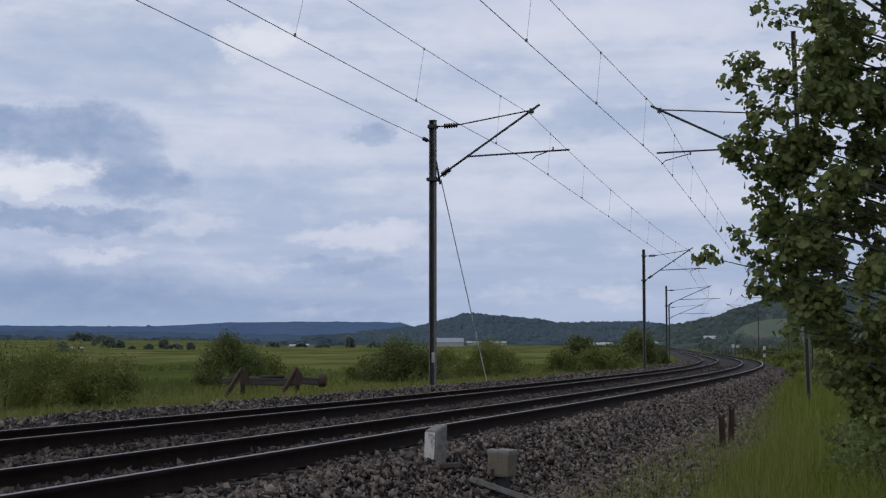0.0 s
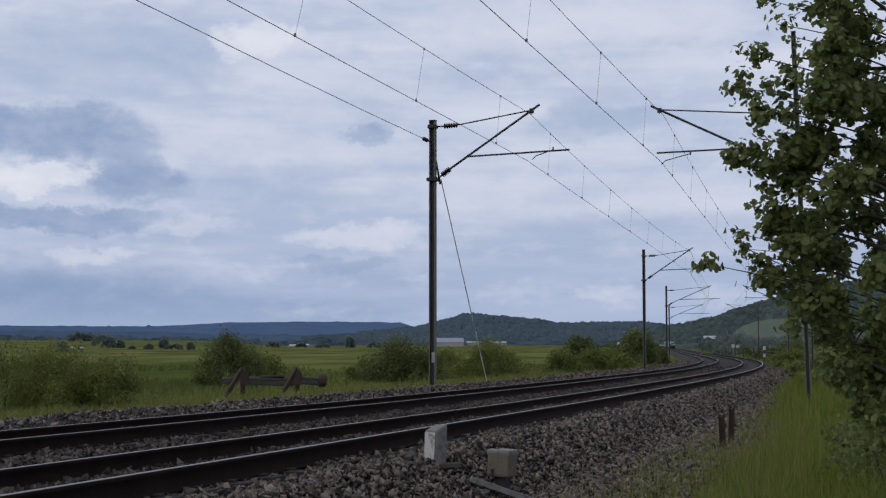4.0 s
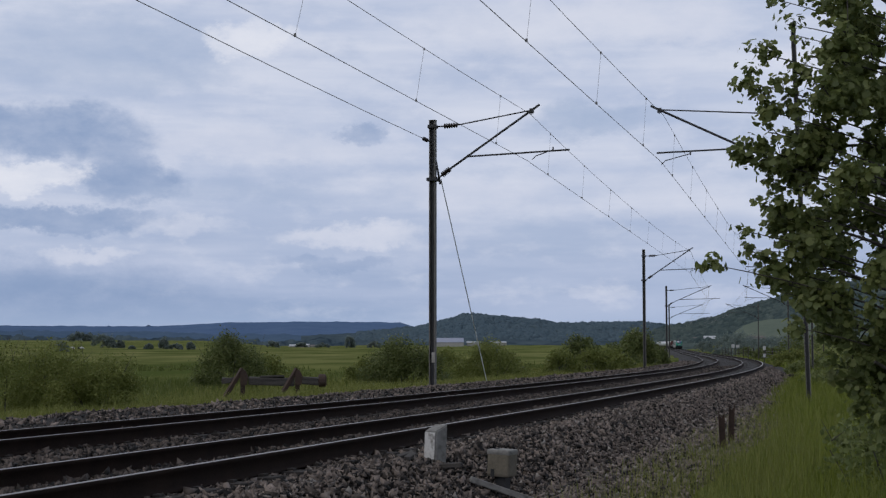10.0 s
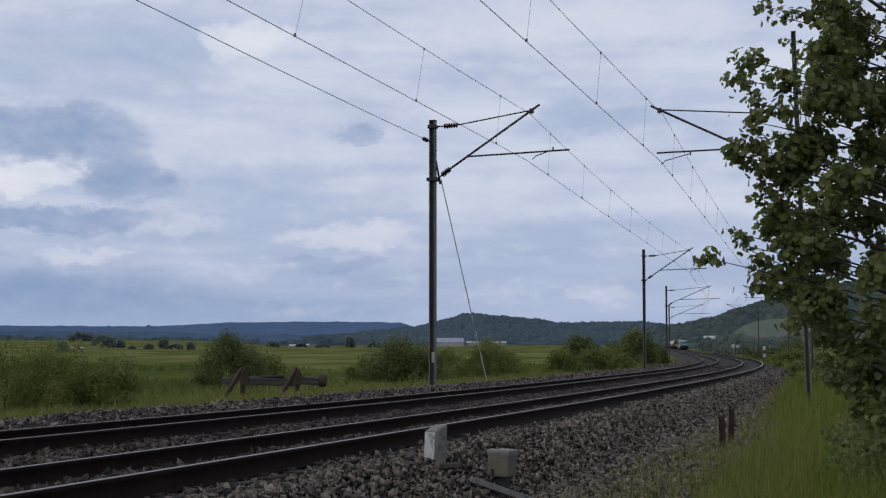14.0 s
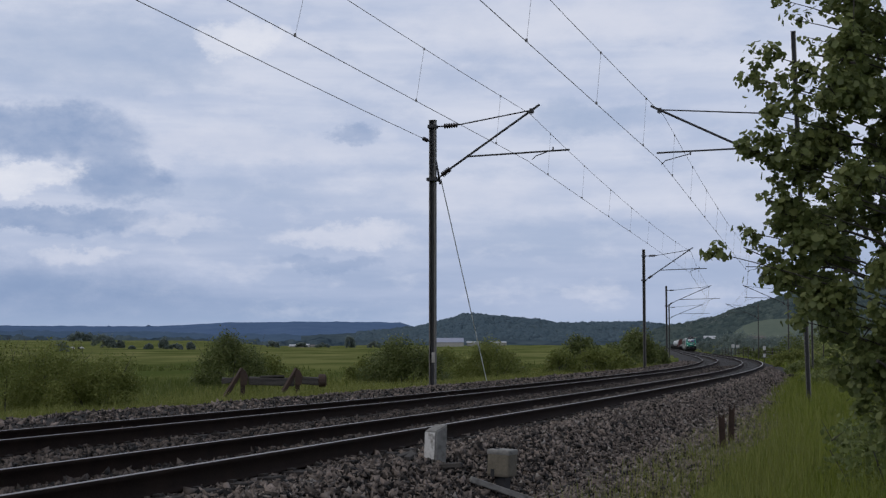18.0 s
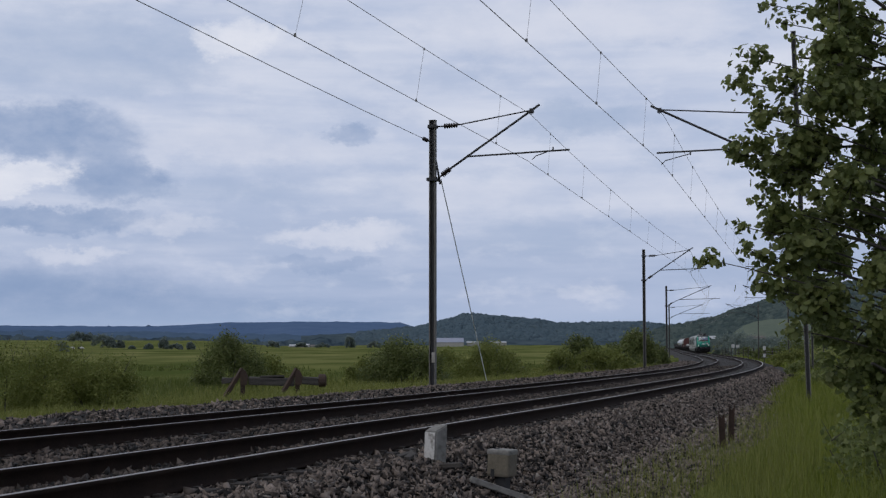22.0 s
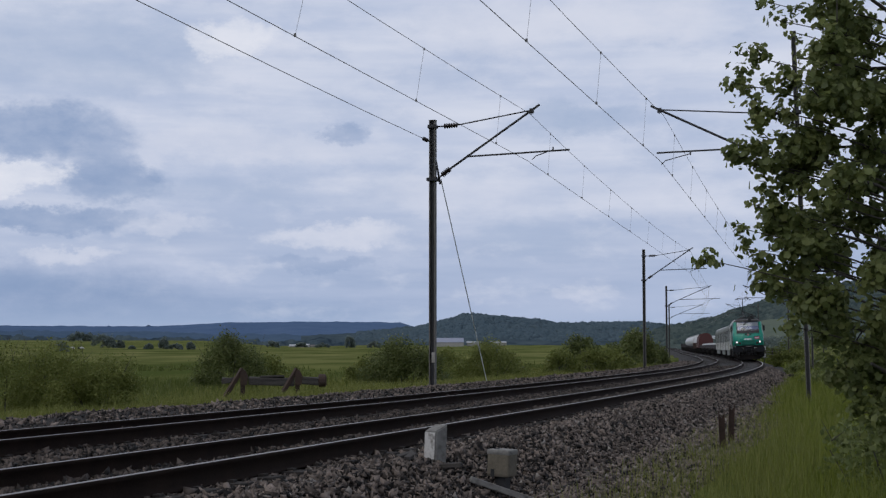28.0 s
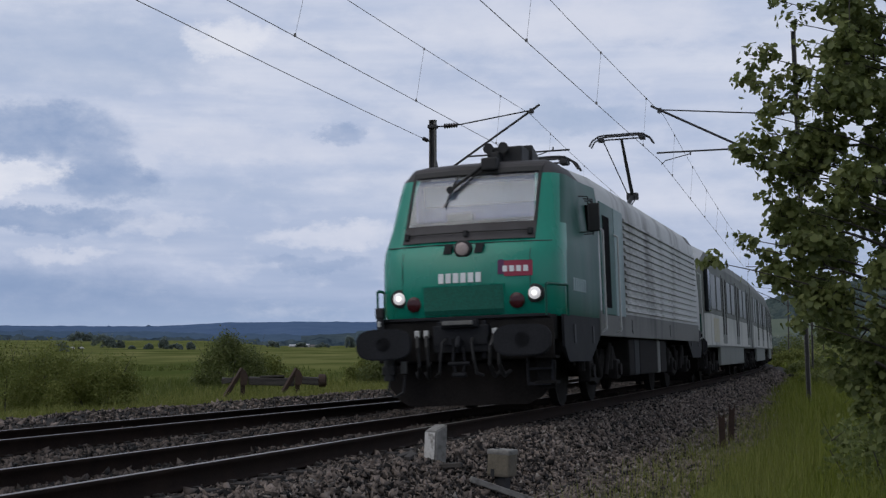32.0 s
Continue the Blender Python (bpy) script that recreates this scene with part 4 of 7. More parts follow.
def pantograph(t, y, raised, knee):
    """Half-scissor collector; knee -1 opens towards the train's front."""
    base = part("pantograph", box(box(fresh(), -0.55, 0.55, y - 0.5, y - 0.42, 4.12, 4.2), -0.55, 0.55, y + 0.42, y + 0.5, 4.12, 4.2), M_DARKSTEEL, t, "dark half-scissor current collector, " + ("raised to the wire" if raised else "folded on the roof"))
    for a in (-0.5, 0.5):
        for b in (-0.45, 0.45):
            part("roof_insulator", lathe(fresh(), [(0.05, -0.16), (0.05, 0), (0.08, 0.03), (0.05, 0.06), (0.08, 0.09), (0.05, 0.12)], Matrix.Translation((a, y + b, 4.02)), 12), M_CERAMIC, base)
    if raised:
        kn, head = (0, y + knee * -1.75, 4.95), (0, y - knee * 0.35, 6.26)
        part("lower_arm", rod(fresh(), (0, y + 0.35 * -knee * -1, 4.2), kn, 0.07, 0.055), M_DARKSTEEL, base)
        part("knuckle", box(fresh(), -0.15, 0.15, kn[1] - 0.09, kn[1] + 0.09, kn[2] - 0.09, kn[2] + 0.09, 0.03), M_DARKSTEEL, base)
        part("upper_arm", rod(fresh(), kn, head, 0.05, 0.035), M_DARKSTEEL, base)
        part("guide_rod", rod(fresh(), (-0.10, kn[1] - 0.05, kn[2] + 0.02), (-0.48, head[1], head[2] + 0.02), 0.014), M_DARKSTEEL, base)
        part("tie_rod", rod(fresh(), (0.12, y - 0.4, 4.25), (0.1, kn[1] + 0.1, kn[2]), 0.018), M_DARKSTEEL, base)
    else:
        kn, head = (0, y + 1.15 * knee, 4.30), (0, y - 0.75 * knee, 4.36)
        part("lower_arm", rod(fresh(), (0, y - 0.35 * knee, 4.22), kn, 0.07, 0.055), M_DARKSTEEL, base)
        part("upper_arm", rod(fresh(), kn, head, 0.05, 0.035), M_DARKSTEEL, base)
    hz = head[2] + 0.10
    hb = fresh()
    for q in (-0.14, 0.14):
        tube(hb, [(-0.80, head[1] + q, hz - 0.26), (-0.72, head[1] + q, hz - 0.12), (-0.56, head[1] + q, hz - 0.02), (-0.4, head[1] + q, hz), (0.4, head[1] + q, hz), (0.56, head[1] + q, hz - 0.02), (0.72, head[1] + q, hz - 0.12), (0.80, head[1] + q, hz - 0.26)], 0.022)
    bow = part("collector_head", hb, M_DARKSTEEL, base, "bowed contact head")
    sb = fresh()
    for q in (-1, 1):
        tube(sb, [(0, head[1], head[2]), (q * 0.22, head[1], head[2] + 0.0), (q * 0.42, head[1], hz - 0.1)], 0.02)
        box(sb, q * 0.52 - 0.07, q * 0.52 + 0.07, head[1] - 0.16, head[1] + 0.16, hz - 0.14, hz - 0.05, 0.015)
    part("head_spring_box", sb, M_DARKSTEEL, bow)


def build_loco():
    t = empty("locomotive")
    body = part("body", loco_body(), [M_GREEN, M_TEAL, M_ROOFGREY, M_SILVER], t, "green-nosed body with silver grey sides", 40)
    for e in (0, 1):
        fl = Matrix.Identity(4) if e == 0 else Matrix.Translation((0, LOCO, 0)) @ Matrix.Rotation(math.pi, 4, "Z")

        def add(name, bm, material, parent=None, label="", smooth=0):
            bmesh.ops.transform(bm, matrix=fl, verts=bm.verts)
            return part(name, bm, material, parent or t, label, smooth)

        # windscreen, cab, tray and wipers
        cab = fresh()
        box(cab, -1.05, 1.05, 2.15, 2.19, 2.5, 3.6)
        box(cab, -1.05, 1.05, 1.2, 2.15, 2.52, 2.56)
        box(cab, -1.06, -1.03, 1.75, 2.15, 2.5, 3.6)
        box(cab, 1.03, 1.06, 1.75, 2.15, 2.5, 3.6)
        box(cab, -1.05, 1.05, 1.75, 2.15, 3.58, 3.62)
        inside = add("cab_interior", cab, M_CAB)
        add("driving_desk", box(fresh(), -1.0, 1.0, 1.2, 1.6, 2.56, 2.92, 0.05), M_DUST, inside, "brown-grey driving desk")
        add("seat_back", box(fresh(), -0.62, -0.18, 1.92, 2.06, 2.6, 3.12, 0.05), M_RUBBER, inside, "dark seat")
        # whitened panel stands in for sky reflected high in the glass
        add("rear_wall_panel", box(fresh(), -1.02, 1.02, 2.12, 2.148, 3.295, 3.578), M_WHITE, inside, "upper wall lining whitened to mimic reflected sky")
        add("wall_strip", box(fresh(), -1.02, 1.02, 2.09, 2.148, 3.255, 3.293), M_WHITE, inside, "white strip across the rear wall")
        for w, wide in ((-0.35, 0.30), (0.15, 0.34), (0.55, 0.26)):
            add("paper", box(fresh(), w, w + wide, 1.28, 1.46, 2.921, 2.927), M_WHITE, inside, "white paper on the desk")
        add("windscreen", band(fresh(), -0.985, 0.985, 2.84, 3.655, 0.012, 0.008, 12, 5), M_GLASS, None, "large raked windscreen reflecting the sky", 60)
        fr = band(fresh(), -1.03, 1.03, 3.655, 3.74, 0.03, 0.05, 10)
        band(fr, -1.03, -0.985, 2.82, 3.66, 0.026, 0.05, 1, 5)
        band(fr, 0.985, 1.03, 2.82, 3.66, 0.026, 0.05, 1, 5)
        add("windscreen_frame", fr, M_RUBBER)
        add("wiper_tray", band(fresh(), -1.03, 1.03, 2.57, 2.84, 0.022, 0.05, 12, 3), M_ROOFGREY, None, "dark grey tray below the windscreen")
        ends = [(w, nose_at(w, 2.70) - 0.07, 2.70) for w in np.linspace(-0.96, 0.96, 9)]
        rail = add("tray_rail", cable(fresh(), ends, 0.011), M_RUBBER)
        for w in (-0.96, 0.0, 0.96):
            y = nose_at(w, 2.68)
            add("rail_bracket", box(fresh(), w - 0.035, w + 0.035, y - 0.09, y, 2.63, 2.73, 0.01), M_RUBBER, rail)
        add("roof_brow", band(fresh(), -1.05, 1.05, 3.74, 3.82, 0.015, 0.06, 12, 3), M_ROOFGREY, None, "grimy grey brow over the windscreen")
        wp = fresh()
        piv = (0.16, nose_at(0, 3.82) - 0.06, 3.84)
        mid = (-0.34, nose_at(-0.34, 3.40) - 0.09, 3.40)
        tube(wp, [piv, mid], 0.026, 8)
        box(wp, 0.10, 0.36, nose_at(0.2, 3.80) - 0.16, nose_at(0.2, 3.80) + 0.05, 3.70, 3.90, 0.03)
        box(wp, 0.16, 0.30, nose_at(0.2, 3.90) - 0.10, nose_at(0.2, 3.90) + 0.2, 3.78, 4.04, 0.03)
        tube(wp, [(piv[0] + 0.12, piv[1], piv[2] + 0.03), (mid[0] + 0.06, mid[1], mid[2] - 0.04)], 0.011, 6)
        lathe(wp, [(0.05, 0), (0.06, 0.03), (0.05, 0.06)], Matrix.Translation(mid) @ Matrix.Rotation(radians(90), 4, "X"), 12)
        arm = add("wiper", wp, M_RUBBER, None, "black windscreen wiper hung from the roof")
        tipz = ((-0.27, 3.62), (-0.41, 3.12))
        bl = fresh()
        tube(bl, [(w, nose_at(w, z) - 0.04, z) for w, z in (tipz[0], (-0.34, 3.40), tipz[1])], 0.013, 6)
        add("wiper_blade", bl, M_RUBBER, arm)
        # lamps
        for q in (-1, 1):
            hl = add("headlight", disc(fresh(), q * 1.045, 1.74, 0.138, 0.02, 0.08), M_RUBBER, None, "round headlight in a black bezel")
            add("headlight_lens", disc(fresh(), q * 1.045, 1.74, 0.094, 0.035, 0.03), M_LAMP if e == 0 else M_WHITE, hl, "bright white lit lens")
            add("lamp_core", disc(fresh(), q * 1.045, 1.74, 0.045, 0.052, 0.02), M_LAMP_CORE if e == 0 else M_WHITE, hl)
            add("marker_light", disc(fresh(), q * 0.79, 1.64, 0.115, 0.02, 0.05), M_REDLENS, None, "dark red round marker lamp")
            sl = fresh()
            y = nose_at(q * 0.24, 2.44)
            pts = [(q * 0.24 - 0.07, 2.37), (q * 0.24 + 0.05, 2.37), (q * 0.24 + 0.08, 2.51), (q * 0.24 - 0.03, 2.51)]
            prism(sl, pts, "y", y - 0.05, y + 0.03)
            add("nose_slot", sl, M_RUBBER, None, "slanted black slot")
        tl = add("top_light", disc(fresh(), 0.0, 2.43, 0.135, 0.06, 0.10), M_RUBBER, None, "round upper headlight")
        add("top_light_lens", disc(fresh(), 0.0, 2.43, 0.098, 0.085, 0.03), M_LAMP_PINK if e == 0 else M_WHITE, tl, "faintly lit pinkish lens")
        # nose grille, bars for the number, panel in red
        add("nose_grille", band(fresh(), -0.62, 0.60, 1.46, 1.88, 0.016, 0.03, 14, 6), M_MESH, None, "fine dark green mesh grille")
        ge = band(fresh(), -0.64, 0.62, 1.44, 1.462, 0.02, 0.03, 14)
        band(ge, -0.64, 0.62, 1.88, 1.9, 0.02, 0.03, 14)
        band(ge, -0.645, -0.622, 1.44, 1.9, 0.02, 0.03, 1)
        band(ge, 0.602, 0.625, 1.44, 1.9, 0.02, 0.03, 1)
        add("grille_frame", ge, M_GREEN)
        for i in range(6):
            w = -0.375 + i * 0.115
            add("number_bar", band(fresh(), w, w + 0.082, 1.93, 2.075, 0.008, 0.01, 1), M_WHITE, None, "plain white bar")
        add("company_panel", band(fresh(), 0.62, 1.02, 2.0, 2.23, 0.008, 0.012, 6), M_LOGO, None, "crimson panel with white strokes")
        add("company_panel", band(fresh(), 0.53, 0.618, 2.03, 2.245, 0.008, 0.012, 3), M_PURPLE, None, "violet end of the crimson panel")
        for i in range(4):
            add("panel_stroke", band(fresh(), 0.60 + i * 0.098, 0.665 + i * 0.098, 2.065, 2.155, 0.013, 0.008, 1), M_WHITE, None, "plain white stroke")
        for q in (-1, 1):
            add("nose_seam", band(fresh(), q * 0.98, q * 0.99, 1.42, 2.5, 0.004, 0.01, 1, 6), M_RUBBER)
        add("belt_seam", band(fresh(), -1.28, 1.28, 2.515, 2.53, 0.006, 0.015, 18), M_RUBBER)
        # ends: beam, buffers, plough
        bb = fresh()
        box(bb, -1.32, 1.32, 0.50, 0.62, 0.78, 1.40, 0.03)
        box(bb, -1.30, 1.30, 0.62, 2.4, 1.05, 1.42, 0.02)
        add("buffer_beam", bb, M_BLACK, None, "grimy black buffer beam")
        bx = fresh()
        box(bx, -0.42, 0.42, 0.36, 0.52, 0.90, 1.30, 0.02)
        box(bx, -0.28, 0.28, 0.28, 0.40, 1.26, 1.38, 0.02)
        box(bx, -0.40, -0.12, 0.33, 0.37, 1.02, 1.12)
        box(bx, 0.12, 0.40, 0.33, 0.37, 1.02, 1.12)
        add("coupler_housing", bx, M_BUFFER)
        pl = fresh()
        rings = []
        for w in np.linspace(-1.28, 1.28, 15):
            yy, zb = 0.52 + 0.30 * abs(w / 1.28) ** 2.2, 0.13 + 0.30 * max(0.0, (abs(w) - 0.92) / 0.36) ** 1.5
            rings.append([pl.verts.new(v) for v in ((w, yy, zb), (w, yy + 0.08, 0.74), (w, yy + 0.13, 0.74), (w, yy + 0.05, zb))])
        fs = [pl.faces.new((a[k], b[k], b[(k + 1) % 4], a[(k + 1) % 4])) for a, b in zip(rings[:-1], rings[1:]) for k in range(4)]
        fs += [pl.faces.new(rings[0]), pl.faces.new(rings[-1])]
        bmesh.ops.recalc_face_normals(pl, faces=fs)
        add("deflector_plate", pl, M_DUST, None, "dusty black track deflector above the rails")
        # sockets, jumper cables and step at the beam
        sk = rod(fresh(), (-1.24, 0.40, 1.22), (-1.24, 0.40, 1.52), 0.055, n=12)
        box(sk, -1.30, -1.18, 0.34, 0.46, 1.44, 1.60, 0.02)
        socket = add("cable_socket", sk, M_RUBBER, None, "black upright cable socket")
        add("socket_cap", box(fresh(), -1.265, -1.215, 0.325, 0.34, 1.32, 1.40, 0.005), M_SILVER, socket, "small pale cap")
        jb = rod(fresh(), (-1.10, 0.36, 0.52), (-1.10, 0.36, 0.86), 0.085, n=14)
        box(jb, -1.20, -1.00, 0.28, 0.44, 0.60, 0.74, 0.02)
        jbox = add("jumper_box", jb, M_RUBBER, None, "black jumper cable box under the buffer")
        add("jumper_cable", tube(fresh(), [(-1.10, 0.34, 0.52), (-1.12, 0.32, 0.36), (-1.02, 0.32, 0.28), (-0.90, 0.34, 0.34), (-0.88, 0.40, 0.60)], 0.016), M_RUBBER, jbox)
        add("jumper_bracket", box(fresh(), -0.96, -0.86, 0.42, 0.48, 0.62, 0.80, 0.01), M_SILL, jbox, "pale steel bracket")
        for w in (-0.34, 0.34):
            add("beam_rib", box(fresh(), w - 0.03, w + 0.03, 0.40, 0.52, 0.80, 1.36, 0.01), M_BUFFER)
        add("beam_lip", box(fresh(), -1.30, 1.30, 0.46, 0.56, 1.385, 1.43, 0.01), M_BUFFER)
        add("beam_shelf", box(fresh(), -0.24, 0.22, 0.22, 0.34, 1.30, 1.36, 0.01), M_SILL, None, "pale worn shelf over the hook")
        stp = tube(fresh(), [(0.98, 0.40, 0.80), (0.98, 0.40, 0.42), (1.34, 0.40, 0.42), (1.34, 0.40, 0.80)], 0.022)
        box(stp, 0.98, 1.34, 0.30, 0.50, 0.40, 0.43)
        box(stp, 0.98, 1.34, 0.32, 0.48, 0.62, 0.65)
        add("foot_step", stp, M_BUFFER, None, "grimy steel foot step")
        for w in (0.20, -0.20):
            add("air_hose", tube(fresh(), [(w, 0.30, 1.10), (w * 1.1, 0.16, 1.04), (w * 1.25, 0.14, 0.80), (w * 1.4, 0.18, 0.60), (w * 1.8, 0.26, 0.56)], 0.024), M_RUBBER, None, "hanging black air hose")
        for q in (-1, 1):
            st = fresh()
            tube(st, [(q * 1.28, 0.42, 1.40), (q * 1.28, 0.42, 1.84), (q * 1.28, 0.66, 1.86)], 0.018)
            tube(st, [(q * 1.44, 1.2, 1.40), (q * 1.44, 1.2, 1.86), (q * 1.28, 0.5, 1.86)], 0.018)
            add("hand_rail", st, M_TEAL, None, "green-grey tube handrail")
            sp = fresh()
            box(sp, q * 1.12, q * 1.38, 0.40, 0.44, 0.35, 1.35)
            box(sp, q * 1.10, q * 1.42, 0.28, 0.56, 0.42, 0.46)
            box(sp, q * 1.10, q * 1.42, 0.28, 0.56, 0.78, 0.82)
            if (q > 0) == (e == 0):
                add("shunter_step", sp, M_BLACK)
            sk = prism(fresh(), [(1.0, 1.42), (3.9, 1.42), (3.9, 1.12), (3.0, 0.72), (1.3, 0.72), (1.0, 0.95)], "x", q * 1.37, q * 1.41)
            add("cab_skirt", sk, M_BUFFER, None, "dark grey cab skirt panel")
            ci = fresh()
            for yy in (1.75, 3.25):
                box(ci, q * 1.405, q * 1.425, yy - 0.06, yy + 0.06, 1.0, 1.28, 0.01)
            add("skirt_slot", ci, M_RUBBER)
            # cab side: door, window, rails, mirrors
            if e == 0:
                dr = fresh()
                box(dr, q * 1.40, q * 1.435, 4.15, 5.45, 1.5, 3.42, 0.015)
                door = add("cab_door", dr, M_TEAL, None, "teal-grey cab door with a tall dark window")
                dw = fresh()
                box(dw, q * 1.43, q * 1.442, 4.35, 5.0, 1.62, 3.2, 0.01)
                add("door_window", dw, M_VOID, door)
                pn = fresh()
                box(pn, q * 1.40, q * 1.44, 5.5, 6.45, 1.5, 3.42, 0.015)
                add("side_panel", pn, M_PANEL, None, "pale blue-grey side panel")
                for yy in (4.02, 5.48):
                    gr = fresh()
                    tube(gr, [(q * 1.42, yy, 1.2), (q * 1.50, yy, 1.25), (q * 1.50, yy, 2.9), (q * 1.42, yy, 2.95)], 0.018)
                    add("grab_rail", gr, M_SILVER, None, "bright vertical grab rail")
            else:
                gr = tube(fresh(), [(q * 1.42, 1.35, 1.2), (q * 1.50, 1.35, 1.25), (q * 1.50, 1.35, 2.9), (q * 1.42, 1.35, 2.95)], 0.018)
                add("grab_rail", gr, M_SILVER, None, "bright vertical grab rail")
            if e == 0:
                mi = fresh()
                box(mi, q * 1.455, q * (1.64 if (q > 0) == (e == 0) else 1.53), 2.98, 3.06, 2.80, 3.26, 0.02)
                tube(mi, [(q * 1.40, 3.04, 3.30), (q * 1.50, 3.04, 3.30), (q * 1.50, 3.04, 2.80), (q * 1.40, 3.04, 2.80)], 0.012)
                for yy in (2.62, 3.0):
                    tube(mi, [(q * 1.38, yy, 3.34), (q * 1.53, yy, 3.32), (q * 1.53, yy, 2.76), (q * 1.38, yy, 2.76)], 0.010)
                add("mirror", mi, M_RUBBER, None, "black side mirror in a wire cage")
                sg = fresh()
                box(sg, q * 1.30, q * 1.402, 3.22, 3.70, 2.84, 3.26, 0.012)
                add("cab_side_window", sg, M_VOID)
            for i in range(6 if e == 0 else 0):
                nb = fresh()
                box(nb, q * 1.41, q * 1.426, 1.75 + i * 0.17, 1.87 + i * 0.17, 1.80, 2.0)
                add("side_number_bar", nb, M_PANEL, None, "pale worn bar")
        # roof: horns, brow gear
        hb = add("horn_box", box(fresh(), 0.05, 0.62, 2.05, 2.6, 3.84, 4.14, 0.03), M_RUBBER, None, "black gear box on the cab roof")
        for w in (0.12, 0.36):
            add("horn", lathe(fresh(), [(0.04, -0.4), (0.045, 0), (0.075, 0.12), (0.085, 0.14)], Matrix.Translation((w, 2.02, 4.10)) @ Matrix.Rotation(radians(90), 4, "X"), 14), M_RUBBER, hb, "black horn")
        add("horn_cowl", prism(fresh(), [(2.62, 3.84), (2.62, 4.22), (2.9, 4.14), (3.4, 3.88)], "x", 0.25, 0.66), M_RUBBER, hb)
        for q in (-1, 1):
            buffer(t, q * 1.03, -0.12 if e == 0 else LOCO + 0.12, -1 if e == 0 else 1, plate=(0.42, 0.225))
        hook_and_hoses(t, 0.34 if e == 0 else LOCO - 0.34, -1 if e == 0 else 1)
    # side grilles: slats, sills, jacking marks
    for q in (-1, 1):
        bk = box(fresh(), q * 1.38, q * 1.405, 6.5, 17.75, 1.55, 3.42)
        part("grille_back", bk, M_BLACK, t)
        n = 13
        for i in range(n):
            z = 1.60 + i * (1.80 / n)
            h = 1.80 / n
            sl = prism(fresh(), [(q * 1.40, z), (q * 1.46, z + 0.012), (q * 1.46, z + h * 0.42), (q * 1.40, z + h * 0.66)], "y", 6.52, 17.72)
            part("grille_slat", sl, M_SILVER, t)
        sb = box(fresh(), q * 1.37, q * 1.425, 3.9, LOCO - 1.6, 1.13, 1.56, 0.02)
        part("sill", sb, M_SILL, t, "grey sill panel")
        for yy in (7.2, LOCO - 7.2):
            part("jacking_mark", prism(fresh(), [(yy - 0.05, 1.22), (yy + 0.09, 1.2), (yy + 0.02, 1.33), (yy + 0.06, 1.46), (yy - 0.05, 1.46)], "x", q * 1.42, q * 1.432), M_RUBBER, t)
        for a, b, mt in ((7.3, 7.9, M_BLACK), (7.95, 8.55, M_BUFFER), (8.6, 11.0, M_BLACK), (11.05, 11.45, M_SILL), (11.5, 12.4, M_BLACK)):
            part("equipment_box", box(fresh(), q * 0.7, q * 1.33, a, b, 0.42, 1.12, 0.04), mt, t)
        rf = prism(fresh(), [(q * 0.98, 3.86), (q * 0.55, 4.18), (q * 0.30, 4.20), (q * 0.30, 3.86)], "y", 5.0, 8.0)
        part("roof_fairing", rf, M_ROOFGREY, t, "dark roof fairing")
        rf = prism(fresh(), [(q * 0.98, 3.86), (q * 0.55, 4.14), (q * 0.30, 4.16), (q * 0.30, 3.86)], "y", 9.0, 13.0)
        part("roof_hatch", rf, M_SILVER, t, "silver roof hatch")
    part("underframe", box(fresh(), -0.7, 0.7, 2.0, LOCO - 2.0, 0.55, 1.40, 0.03), M_BLACK, t)
    bogie(t, 4.8, 2.6, 0.56, M_BLACK)
    bogie(t, LOCO - 4.8, 2.6, 0.56, M_BLACK)
    pantograph(t, LOCO - 4.4, True, -1)
    pantograph(t, 6.6, False, 1)
    tagged(t, "green and grey electric locomotive with lit headlights, running on the rails", "locomotive")
    return t


loco = build_loco()

# ---- the hauled railcar and the wagons ----
M_CARWHITE = tinted("off_white_railcar_paint", (0.52, 0.52, 0.485), 0.65, dirt=(0.27, 0.275, 0.25), spec=0.12)
M_CARGREY = tinted("grey_railcar_paint", (0.19, 0.20, 0.185), 0.6, dirt=(0.12, 0.125, 0.115), spec=0.12)
M_CARGLASS = surface("grey_railcar_window_glass", (0.11, 0.117, 0.108), (0.15, 0.157, 0.146), 0.35, bump=0.0, spec=0.4)
M_CARROOF = tinted("light_grey_railcar_roof", (0.44, 0.46, 0.48), 0.5, dirt=(0.28, 0.28, 0.28))
M_TAG = surface("faded_spray_paint", (0.30, 0.26, 0.13), (0.42, 0.40, 0.34), 0.6, scale=5, fine=20)


def car_section(w, z0, z1, shoulder, top):
    return [(-w, z0), (w, z0), (w, z1), (w - 0.10, shoulder), (w * 0.62, top - 0.06), (0, top), (-w * 0.62, top - 0.06), (-w + 0.10, shoulder), (-w, z1)]


